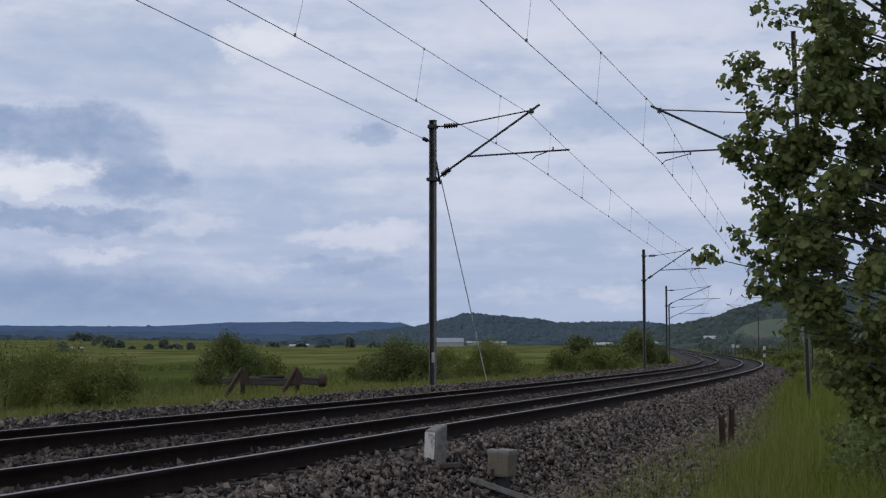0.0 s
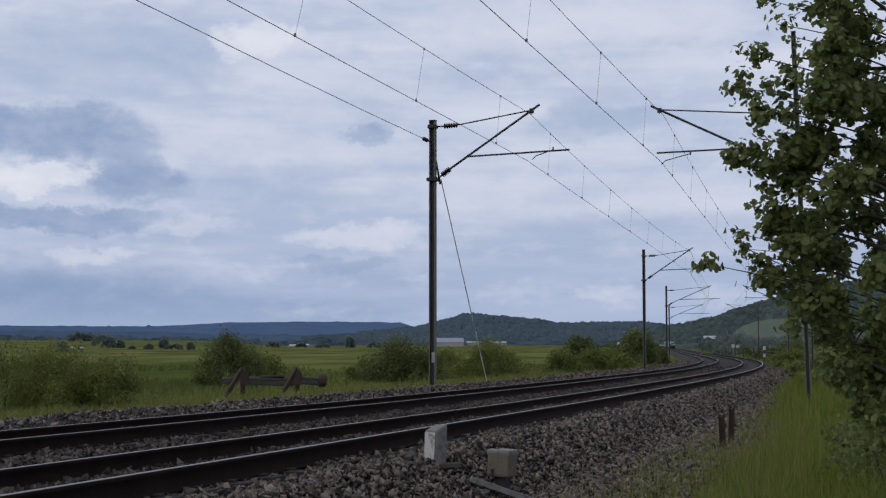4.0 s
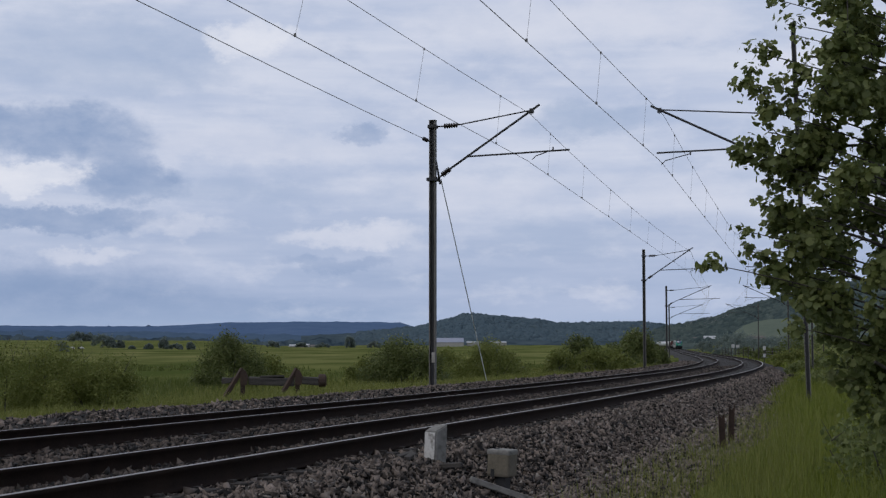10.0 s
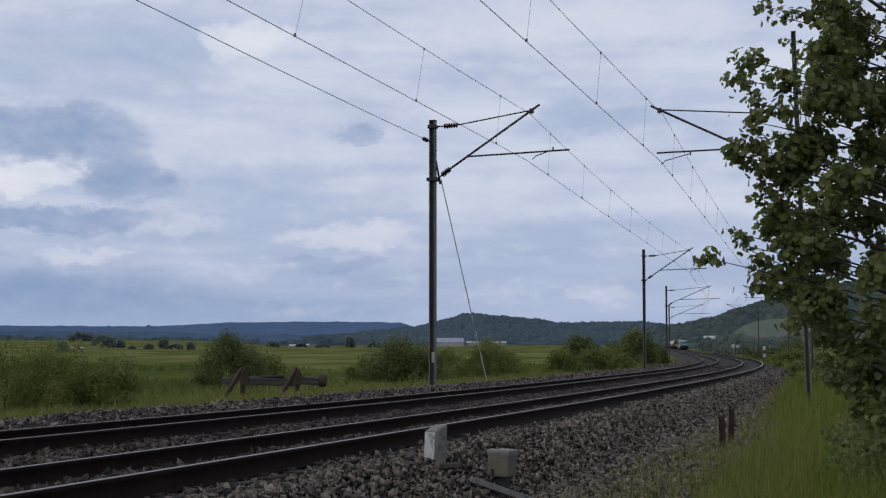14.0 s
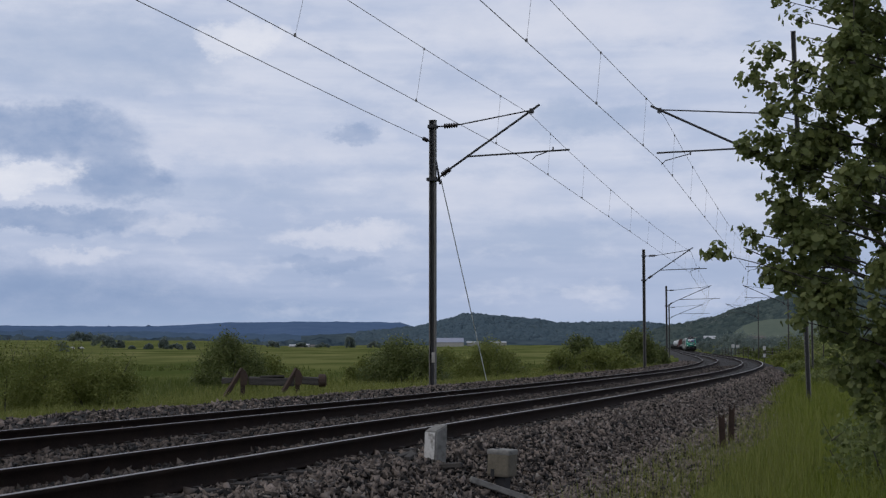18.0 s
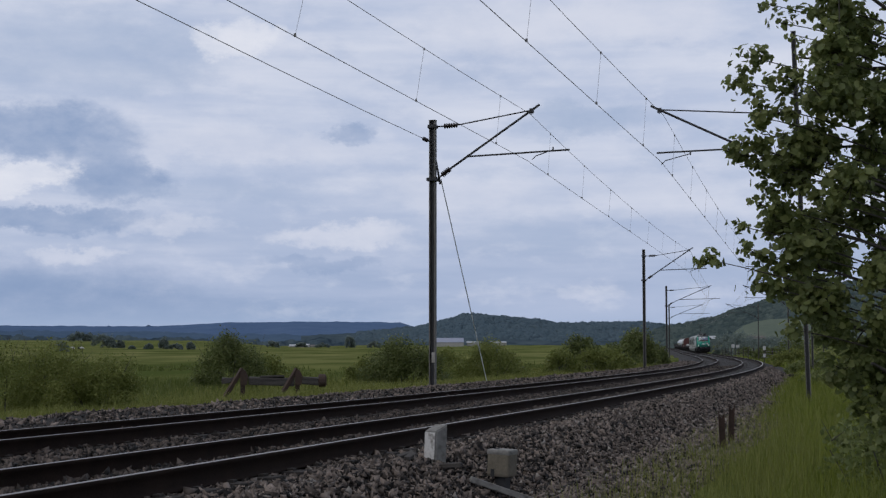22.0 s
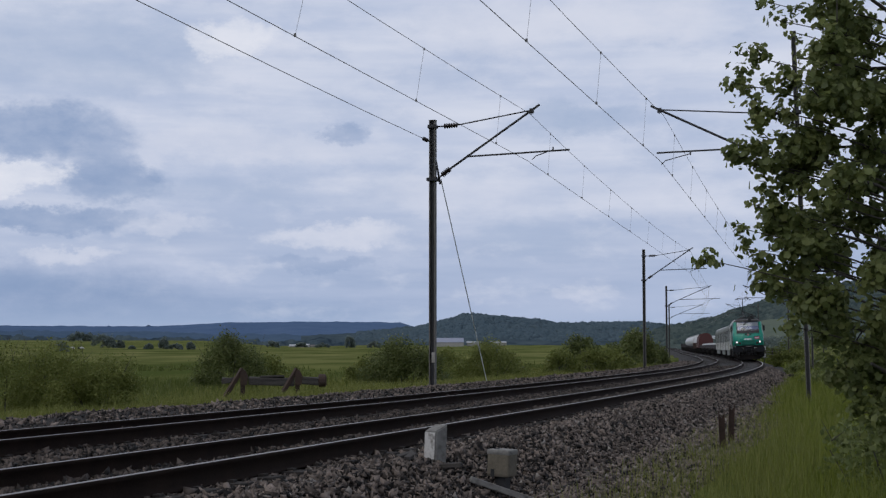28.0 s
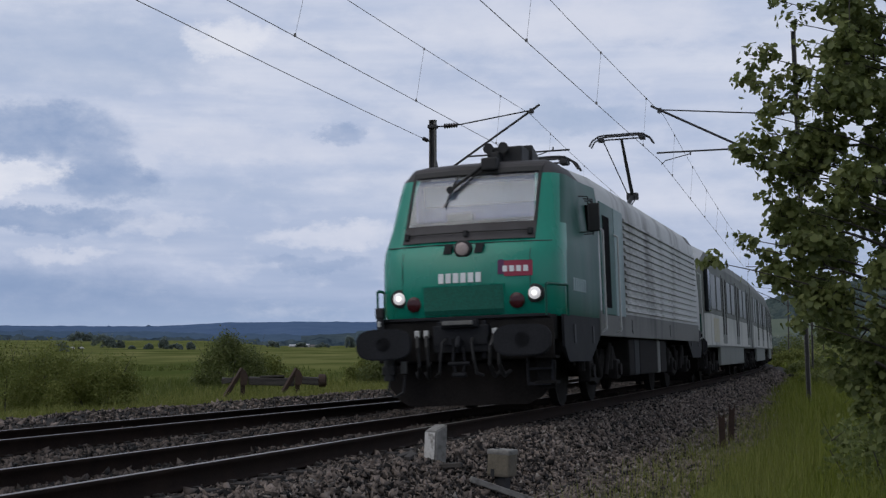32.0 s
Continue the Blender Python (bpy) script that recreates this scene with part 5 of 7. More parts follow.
def build_railcar(length, cab, tail=False):
    t = empty("railcar")
    y0 = 1.0 if cab else 0.25
    y1 = length - (1.0 if tail else 0.25)
    bm = fresh()
    prof = car_section(1.42, 1.0, 3.45, 3.72, 4.02)
    slices = []
    steps = ([(0.35, 0.80, 0.72), (0.7, 0.92, 0.88), (1.4, 1, 1)] if cab else [(y0, 1, 1)]) + ([(length - 1.4, 1, 1), (length - 0.7, 0.92, 0.88), (length - 0.35, 0.80, 0.72)] if tail else [(y1, 1, 1)])
    for y, kw, kz in steps:
        slices.append([(x * kw, y, 1.0 + (z - 1.0) * kz) for x, z in prof])

    def slot(f):
        c = f.calc_center_median()
        return 1 if c.z > 3.62 else 0

    loft(bm, slices, slot)
    body = part("body", bm, [M_CARGREY, M_CARROOF], t, "grey railcar body with a pale roof")
    for q in (-1, 1):
        part("lower_panel", box(fresh(), q * 1.41, q * 1.445, 1.5, length - 1.5, 1.05, 1.95, 0.015), M_CARWHITE, t, "off-white lower side panel")
        part("window_band", box(fresh(), q * 1.41, q * 1.432, 1.2, length - 1.2, 1.98, 3.30, 0.01), M_CARGREY, t)
        y = 1.6
        k = 0
        while y < length - 2.4:
            if k % 3 == 2:
                d = part("door", box(fresh(), q * 1.415, q * 1.455, y, y + 1.35, 1.12, 3.25, 0.02), M_CARGREY, t, "grey double door with dark panes")
                for a in (0.10, 0.98):
                    part("pane", box(fresh(), q * 1.45, q * 1.462, y + a, y + a + 0.26, 1.4, 3.15, 0.01), M_VOID, d)
                y += 1.75
            else:
                part("window", box(fresh(), q * 1.425, q * 1.445, y, y + 1.5, 2.1, 3.12, 0.03), M_CARGLASS, t, "grey tinted window")
                y += 1.85
            k += 1
        part("skirt", box(fresh(), q * 1.30, q * 1.40, 4.6, length - 4.6, 0.45, 1.05, 0.03), M_CARGREY, t)
        if cab:
            part("paint_scrawl", box(fresh(), q * 1.444, q * 1.450, 2.2, 3.9, 1.15, 1.85, 0.002), M_TAG, t, "faded yellowish spray paint")
    if cab:
        part("cab_window", loft(fresh(), [[(x, y, 2.0) for x, y in ((-1.36, 1.10), (-1.26, 0.60), (-1.0, 0.30), (1.0, 0.30), (1.26, 0.60), (1.36, 1.10))], [(x, y + 0.12, 3.06) for x, y in ((-1.36, 1.10), (-1.24, 0.66), (-0.95, 0.36), (0.95, 0.36), (1.24, 0.66), (1.36, 1.10))]]), M_TINTGLASS, t, "dark wrap-round windscreen")
        part("nose_panel", prism(fresh(), [(-1.43, 1.5), (-1.38, 0.95), (-1.22, 0.52), (-1.0, 0.29), (1.0, 0.29), (1.22, 0.52), (1.38, 0.95), (1.43, 1.5)], "z", 1.05, 1.95), M_CARWHITE, t, "off-white moulded nose panel")
        for q in (-1, 1):
            part("cab_side_window", box(fresh(), q * 1.34, q * 1.452, 0.85, 1.5, 2.0, 3.2, 0.03), M_TINTGLASS, t)
            part("tail_lamp", box(fresh(), q * 0.75, q * 1.05, 0.28, 0.38, 1.3, 1.6, 0.03), M_WHITE, t)
    part("underframe", box(fresh(), -1.1, 1.1, 0.3, length - 0.3, 0.6, 1.02, 0.03), M_BLACK, t)
    bogie(t, 3.0, 2.2, 0.42, M_BLACK)
    bogie(t, length - 3.0, 2.2, 0.42, M_BLACK)
    tagged(t, "grey and off-white hauled railcar with dark windows" + (" and a driving cab" if cab or tail else ""), "railcar", "hauled railcar set")
    return t


M_WAGONRED = tinted("oxide_red_wagon_paint", (0.075, 0.018, 0.015), 0.6, dirt=(0.04, 0.014, 0.012))
M_WAGONBROWN = tinted("brown_wagon_steel", (0.07, 0.035, 0.027), 0.65)
M_TANK = tinted("off_white_tank_paint", (0.55, 0.56, 0.56), 0.4, dirt=(0.3, 0.29, 0.27))
M_WAGONGREY = tinted("dark_grey_wagon_steel", (0.06, 0.06, 0.065), 0.65)


def wagon_base(t, length, material):
    fr = fresh()
    for q in (-1, 1):
        box(fr, q * 1.0, q * 1.12, 0.6, length - 0.6, 0.95, 1.2)
    for y in np.arange(0.6, length - 0.5, 2.0):
        box(fr, -1.0, 1.0, y, y + 0.12, 0.97, 1.15)
    box(fr, -1.3, 1.3, 0.55, 0.70, 0.9, 1.22)
    box(fr, -1.3, 1.3, length - 0.70, length - 0.55, 0.9, 1.22)
    part("underframe", fr, M_BLACK, t)
    bogie(t, 2.3, 1.8, 0.46, M_BLACK)
    bogie(t, length - 2.3, 1.8, 0.46, M_BLACK)
    for y, o in ((0.0, -1), (length, 1)):
        for q in (-1, 1):
            buffer(t, q * 0.875, y, o, plate=(0.24, 0.18))


def flat_wagon(length):
    t = empty("flat_wagon")
    wagon_base(t, length, M_WAGONGREY)
    part("deck", box(fresh(), -1.35, 1.35, 0.5, length - 0.5, 1.2, 1.27), M_WAGONBROWN, t, "worn brown deck")
    for y in np.arange(1.0, length, 2.1):
        for q in (-1, 1):
            part("stanchion", box(fresh(), q * 1.28, q * 1.36, y, y + 0.1, 1.2, 1.75), M_WAGONGREY, t)
    for y in np.arange(1.5, length - 2, 3.6):
        cr = fresh()
        for q in (-0.55, 0.55):
            rod(cr, (q, y, 1.66), (q, y + 1.4, 1.66), 0.38, n=18)
        part("coil", cr, M_TANK, t, "pale metal coils chocked on the deck")
    tagged(t, "low flat wagon carrying pale metal coils", "flat wagon", "wagons of the train")
    return t


def covered_wagon(length):
    t = empty("covered_wagon")
    wagon_base(t, length, M_WAGONRED)
    pts = [(-1.42, 1.25), (1.42, 1.25)] + [(1.42 * math.cos(a) ** 0.75 if math.cos(a) > 0 else 0, 2.5 + 1.65 * math.sin(a)) for a in np.linspace(0.0, math.pi / 2, 7)] + \
          [(-1.42 * abs(math.cos(a)) ** 0.75, 2.5 + 1.65 * math.sin(a)) for a in np.linspace(math.pi / 2, math.pi, 7)[1:]]
    part("hood", prism(fresh(), pts, "y", 0.7, length - 0.7), M_WAGONRED, t, "dark red rounded sliding hood")
    for y in np.arange(1.6, length - 1, 2.3):
        part("hood_rib", prism(fresh(), [(x * 1.02, z + (0.03 if z > 2 else 0)) for x, z in pts], "y", y, y + 0.09), M_WAGONRED, t)
    part("end_frame", prism(fresh(), [(x * 1.03, z + (0.04 if z > 2 else 0)) for x, z in pts], "y", length - 0.78, length - 0.66), M_TANK, t, "pale grey end frame")
    tagged(t, "dark red covered wagon with a rounded hood", "covered wagon", "wagons of the train")
    return t


def low_wagon(length, material, label):
    t = empty("low_wagon")
    wagon_base(t, length, material)
    bm = fresh()
    for q in (-1, 1):
        box(bm, q * 1.33, q * 1.40, 0.6, length - 0.6, 1.2, 2.25)
    box(bm, -1.4, 1.4, 0.6, 0.68, 1.2, 2.25)
    box(bm, -1.4, 1.4, length - 0.68, length - 0.6, 1.2, 2.25)
    box(bm, -1.35, 1.35, 0.6, length - 0.6, 1.2, 1.26)
    part("side_wall", bm, material, t)
    for y in np.arange(1.2, length - 0.6, 1.5):
        for q in (-1, 1):
            part("side_rib", box(fresh(), q * 1.40, q * 1.46, y, y + 0.09, 1.1, 2.3), material, t)
    tagged(t, label, "open wagon", "wagons of the train")
    return t


def tank_wagon(length):
    t = empty("tank_wagon")
    wagon_base(t, length, M_WAGONGREY)
    m = Matrix.Translation((0, 0.9, 2.65)) @ Matrix.Rotation(radians(-90), 4, "X")
    L = length - 1.8
    part("tank", lathe(fresh(), [(0.2, -0.25), (0.9, -0.16), (1.3, 0.05), (1.42, 0.35), (1.42, L - 0.35), (1.3, L - 0.05), (0.9, L + 0.16), (0.2, L + 0.25)], m, 28), M_TANK, t, "off-white cylindrical tank", 40)
    part("dome", rod(fresh(), (0, length / 2, 4.0), (0, length / 2, 4.25), 0.35, n=16), M_TANK, t)
    for y in (2.2, length - 2.2):
        part("saddle", box(fresh(), -1.1, 1.1, y - 0.2, y + 0.2, 1.15, 1.6), M_WAGONGREY, t)
    part("walkway", box(fresh(), -0.5, 0.5, 1.5, length - 1.5, 4.02, 4.08), M_WAGONGREY, t)
    tagged(t, "off-white tank wagon on a dark frame", "tank wagon", "wagons of the train")
    return t


TRAIN = [(loco, 0.0, LOCO)]
_u = LOCO + 0.05
for _n, _make in ([(19.0, lambda n: build_railcar(n, True)), (18.6, lambda n: build_railcar(n, False)), (19.0, lambda n: build_railcar(n, False, True))]
                  + [(20.0, flat_wagon)] * 4 + [(17.0, covered_wagon)] + [(16.0, lambda n: low_wagon(n, M_WAGONBROWN, "low brown open wagon with ribbed sides"))] * 2
                  + [(16.5, tank_wagon)] * 6 + [(18.0, lambda n: low_wagon(n, M_WAGONGREY, "low dark grey open wagon with ribbed sides"))] * 5):
    TRAIN.append((_make(_n), _u, _n))
    _u += _n + 0.03


def front_chainage(t):
    k = 32.0 - t
    return -6.44 + 28.711 * k + 0.00231 * k * k


def vehicle_pose(t, u0, length):
    s = front_chainage(t) + u0
    a, b = on_line(s + 0.25 * length, 0.0), on_line(s + 0.75 * length, 0.0)
    e = (b - a) / np.linalg.norm(b - a)
    p = a - e * 0.25 * length
    return pose(float(p[0]), float(p[1]), float(p[2]), math.degrees(math.asin(e[2])), -math.degrees(CANT), -math.degrees(math.atan2(e[0], e[1])))


# ---- land and woods far off ----
def lattice(u, v, seed, octaves=4, gain=0.5):
    """Smooth random relief over u, v, about -1 to 1."""
    g = np.random.default_rng(seed)
    total, amp = np.zeros(np.broadcast(u, v).shape), 1.0
    for k in range(octaves):
        t = g.uniform(-1, 1, (64, 64))
        a, b = u * 2 ** k, v * 2 ** k
        i, j = np.floor(a).astype(int), np.floor(b).astype(int)
        fa, fb = a - i, b - j
        fa, fb = fa * fa * (3 - 2 * fa), fb * fb * (3 - 2 * fb)
        T = lambda p, q: t[p % 64, q % 64]
        total += amp * ((T(i, j) * (1 - fa) + T(i + 1, j) * fa) * (1 - fb) + (T(i, j + 1) * (1 - fa) + T(i + 1, j + 1) * fa) * fb)
        amp *= gain
    return total


def spot(bearing, d):
    """A place on the ground: bearing is x over y, d metres ahead."""
    x = bearing * d
    return x, d, float(ground_z(np.array([x]), np.array([d]))[0])


# distance haze is put into the colours of these woods as blue
M_FAR_WOOD = surface("far_woods_blue_haze", (0.064, 0.104, 0.185), (0.092, 0.138, 0.225), 1.0, scale=0.012, fine=0.06, bump=0.0, spec=0.0)
M_NEAR_RIDGE = surface("ridge_woods_blue_haze", (0.052, 0.086, 0.140), (0.080, 0.118, 0.168), 1.0, scale=0.02, fine=0.09, bump=0.0, spec=0.0)
M_MID_WOOD = surface("hillside_woods_hazed", (0.038, 0.058, 0.076), (0.082, 0.108, 0.120), 1.0, scale=0.02, fine=0.14, bump=0.8, depth=4.0, spec=0.0, stain=(0.024, 0.040, 0.056), stain_scale=0.05)
M_HILL_WOOD = surface("wooded_slope_hazed", (0.034, 0.050, 0.056), (0.100, 0.122, 0.108), 1.0, scale=0.03, fine=0.16, bump=0.8, depth=4.0, spec=0.0, stain=(0.016, 0.028, 0.032), stain_scale=0.06)
M_SLOPE_FIELD = surface("hillside_pasture", (0.095, 0.120, 0.098), (0.130, 0.150, 0.118), 1.0, scale=0.02, fine=0.2, bump=0.2, spec=0.0)


_PHI = (1 + 5 ** 0.5) / 2
ICO = np.array([(-1, _PHI, 0), (1, _PHI, 0), (-1, -_PHI, 0), (1, -_PHI, 0), (0, -1, _PHI), (0, 1, _PHI), (0, -1, -_PHI), (0, 1, -_PHI), (_PHI, 0, -1), (_PHI, 0, 1), (-_PHI, 0, -1), (-_PHI, 0, 1)]) / 1.9
ICO_F = np.array([(0, 11, 5), (0, 5, 1), (0, 1, 7), (0, 7, 10), (0, 10, 11), (1, 5, 9), (5, 11, 4), (11, 10, 2), (10, 7, 6), (7, 1, 8), (3, 9, 4), (3, 4, 2), (3, 2, 6), (3, 6, 8), (3, 8, 9), (4, 9, 5), (2, 4, 11), (6, 2, 10), (8, 6, 7), (9, 8, 1)])


def lumps(name, P, r, material, g):
    """Ragged tree crowns far off, as one mesh."""
    n = len(P)
    V = ICO[None] * g.uniform(0.6, 1.35, (n, 12, 1)) * (r[:, None] * g.uniform(0.8, 1.2, (n, 3)))[:, None, :]
    V = V + P[:, None, :]
    F = ICO_F[None] + (np.arange(n) * 12)[:, None, None]
    return np_mesh(name, V.reshape(-1, 3), F.reshape(-1, 3), material)


# crown colours carry the same blue haze tint as their hills
M_CROWN_NEAR = surface("hillside_crowns_hazed", (0.032, 0.050, 0.056), (0.098, 0.122, 0.110), 1.0, scale=0.02, fine=0.2, bump=0.0, spec=0.0, island=0.55)
M_CROWN_FAR = surface("far_hill_crowns_hazed", (0.060, 0.090, 0.114), (0.088, 0.118, 0.138), 1.0, scale=0.02, fine=0.2, bump=0.0, spec=0.0, island=0.4)


def ridge(name, d, bearings, tops, depth, material, lump, rough, seed, label, step=0.0007, crowns=None):
    """A long hill: bearings and the heights of its skyline over the eye, per metre of distance."""
    b = np.arange(bearings[0], bearings[-1], step)
    h = EYE + d * np.interp(b, bearings, tops)
    j = np.linspace(0, 1, 26)
    B, J = np.meshgrid(b, j, indexing="ij")
    D = d * (1 - depth) + d * depth * 1.6 * J
    crest = np.sin(np.clip(J / 0.625, 0, 1) * math.pi / 2) ** 0.8 * (1 - 0.5 * smooth_step(J, 0.65, 1.0))
    base = -4.0
    Z = base + (h[:, None] - base) * crest + rough * lattice(B * d / lump, D / lump, seed) * smooth_step(J, 0.0, 0.3)
    ob = part(name, grid_mesh(name, np.stack([B * D, D, Z], -1), material, smooth=False))
    tagged(ob, label, "hill", kind="structure")
    if crowns:
        n, r, b0, b1, leafy, words = crowns
        g = np.random.default_rng(seed + 50)
        fi = (np.clip(g.uniform(b0, b1, n), b[0], b[-2]) - b[0]) / step
        fj = g.uniform(0.10, 0.68, n) * 25
        i, k = np.clip(fi.astype(int), 0, len(b) - 2), np.clip(fj.astype(int), 0, 24)
        u, v = fi - i, fj - k
        at = lambda G: G[i, k] * (1 - u) * (1 - v) + G[i + 1, k] * u * (1 - v) + G[i, k + 1] * (1 - u) * v + G[i + 1, k + 1] * u * v
        P = np.stack([at(B * D), at(D), at(Z) - 0.55 * r], -1)
        tagged(part("far_woods", lumps("far_woods", P, r * g.uniform(0.55, 1.35, n), leafy, g)), words, "woods", kind="stuff")
    return ob


ridge("backdrop", 4000, [-0.5, -0.31, -0.29, -0.26, -0.23, -0.20, -0.18, -0.15, -0.10, -0.05, -0.03, -0.02, 0.1], [0.017, 0.0166, 0.0163, 0.0165, 0.0161, 0.0162, 0.0172, 0.0186, 0.0191, 0.0190, 0.0188, 0.0160, 0.010], 0.25, M_FAR_WOOD, 60, 1.6, 3, "far wooded ridge under the clouds, blue haze in its colour")
ridge("backdrop_ridge", 3300, [-0.5, -0.31, -0.28, -0.25, -0.21, -0.18, -0.15, -0.12, -0.09, -0.06, -0.03, 0.0], [0.012, 0.0118, 0.0128, 0.0112, 0.0120, 0.0108, 0.0098, 0.0105, 0.0092, 0.0098, 0.0085, 0.007], 0.2, M_NEAR_RIDGE, 40, 4, 13, "wooded ridge below a higher one, tinted blue for haze")
ridge("backdrop_hill", 2300, [-0.10, -0.06, -0.04, -0.02, 0.0, 0.014, 0.025, 0.04, 0.055, 0.08, 0.10, 0.13, 0.16, 0.2], [0.009, 0.0110, 0.0128, 0.0148, 0.0190, 0.0228, 0.0238, 0.0220, 0.0205, 0.0175, 0.0178, 0.0182, 0.016, 0.013], 0.3, M_MID_WOOD, 40, 3, 4, "low wooded hill, its dark green hazed with blue", crowns=(13000, 4.0, -0.06, 0.17, M_CROWN_FAR, "distant tree crowns covering a low hill"))
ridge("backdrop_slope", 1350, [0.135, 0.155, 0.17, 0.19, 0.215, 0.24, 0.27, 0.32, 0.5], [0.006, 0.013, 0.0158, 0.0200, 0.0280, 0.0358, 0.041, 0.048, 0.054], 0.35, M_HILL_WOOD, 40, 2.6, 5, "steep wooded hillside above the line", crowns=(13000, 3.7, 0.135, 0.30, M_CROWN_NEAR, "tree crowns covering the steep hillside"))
ridge("hillside_pasture", 900, [0.198, 0.206, 0.212, 0.220, 0.230, 0.245, 0.275], [0.0040, 0.0130, 0.0170, 0.0198, 0.0212, 0.022, 0.021], 0.10, M_SLOPE_FIELD, 60, 0.6, 6, "pale green pasture on the hillside")
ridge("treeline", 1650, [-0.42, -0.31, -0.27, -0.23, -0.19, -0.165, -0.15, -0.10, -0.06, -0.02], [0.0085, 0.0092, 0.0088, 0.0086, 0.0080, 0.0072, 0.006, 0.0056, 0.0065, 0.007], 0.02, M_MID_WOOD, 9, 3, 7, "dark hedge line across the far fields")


# ---- plants ----
def turn_to(nrm, g):
    """Frames (n, 3, 3) whose third axis is nrm, turned at random about it."""
    n = nrm / (np.linalg.norm(nrm, axis=1)[:, None] + 1e-9)
    a = g.normal(size=n.shape)
    a -= (a * n).sum(1)[:, None] * n
    a /= np.linalg.norm(a, axis=1)[:, None] + 1e-9
    return np.stack([a, np.cross(n, a), n], -1)


LEAF = np.array([(0, 0, 0), (-0.34, 0.30, 0.08), (-0.30, 0.72, 0.05), (0, 1.0, -0.06), (0.30, 0.72, 0.05), (0.34, 0.30, 0.08)])
LEAF_F = np.array([(0, 3, 2, 1), (0, 5, 4, 3)])


LOBED = np.array([(0, 0, 0), (0, 1.0, -0.05), (-0.27, 0.84, 0.06), (-0.23, 0.66, 0.05), (-0.54, 0.55, 0.10), (-0.36, 0.12, 0.08), (0.36, 0.12, 0.08), (0.54, 0.55, 0.10), (0.23, 0.66, 0.05), (0.27, 0.84, 0.06)])
LOBED_F = np.array([(0, 1, 2, 3, 4, 5), (0, 6, 7, 8, 9, 1)])


def lobed_leaves(name, pos, nrm, size, material, g):
    """Broad lobed leaves, folded along the rib, as one mesh."""
    R = turn_to(nrm, g)
    V = np.einsum("nij,kj->nki", R, LOBED - [0, 0.5, 0]) * size[:, None, None] + pos[:, None, :]
    F = LOBED_F[None] + (np.arange(len(pos)) * 10)[:, None, None]
    return np_mesh(name, V.reshape(-1, 3), F.reshape(-1, 6), material)


def leaves(name, pos, nrm, size, material, g):
    """Folded leaves as one mesh."""
    R = turn_to(nrm, g)
    V = np.einsum("nij,kj->nki", R, LEAF - [0, 0.5, 0]) * size[:, None, None] + pos[:, None, :]
    F = LEAF_F[None] + (np.arange(len(pos)) * 6)[:, None, None]
    return np_mesh(name, V.reshape(-1, 3), F.reshape(-1, 4), material)


M_TREE = foliage("broad_green_leaves", (0.082, 0.105, 0.035), (0.155, 0.188, 0.062), (0.29, 0.31, 0.115), 0.35, 0.58)
M_BUSH = foliage("bush_leaves", (0.078, 0.098, 0.025), (0.165, 0.188, 0.052), (0.28, 0.29, 0.10), 0.12, 0.45, 0.35, 2.2)
M_BUSH_DARK = foliage("dark_bush_leaves", (0.052, 0.068, 0.022), (0.112, 0.135, 0.044), (0.20, 0.218, 0.08), 0.2, 0.4, 0.35, 1.6)
M_BUSH_PALE = foliage("pale_bush_leaves", (0.07, 0.09, 0.028), (0.125, 0.15, 0.045), (0.19, 0.21, 0.08), 0.2, 0.3)
# leaves of far trees, paled towards blue: haze put into their colour
M_FAR_LEAF = foliage("haze_paled_tree_leaves", (0.135, 0.172, 0.172), (0.178, 0.216, 0.20), (0.225, 0.26, 0.22), 0.0, 0.6)
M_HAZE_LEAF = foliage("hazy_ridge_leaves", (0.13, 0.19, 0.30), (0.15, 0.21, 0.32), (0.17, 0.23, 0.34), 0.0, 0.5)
M_BARK = surface("grey_brown_bark", (0.03, 0.026, 0.022), (0.075, 0.065, 0.055), 0.9, scale=6, fine=40, bump=0.6)
M_BLOSSOM = surface("creamy_blossom", (0.24, 0.24, 0.17), (0.36, 0.36, 0.27), 0.9, bump=0.0)


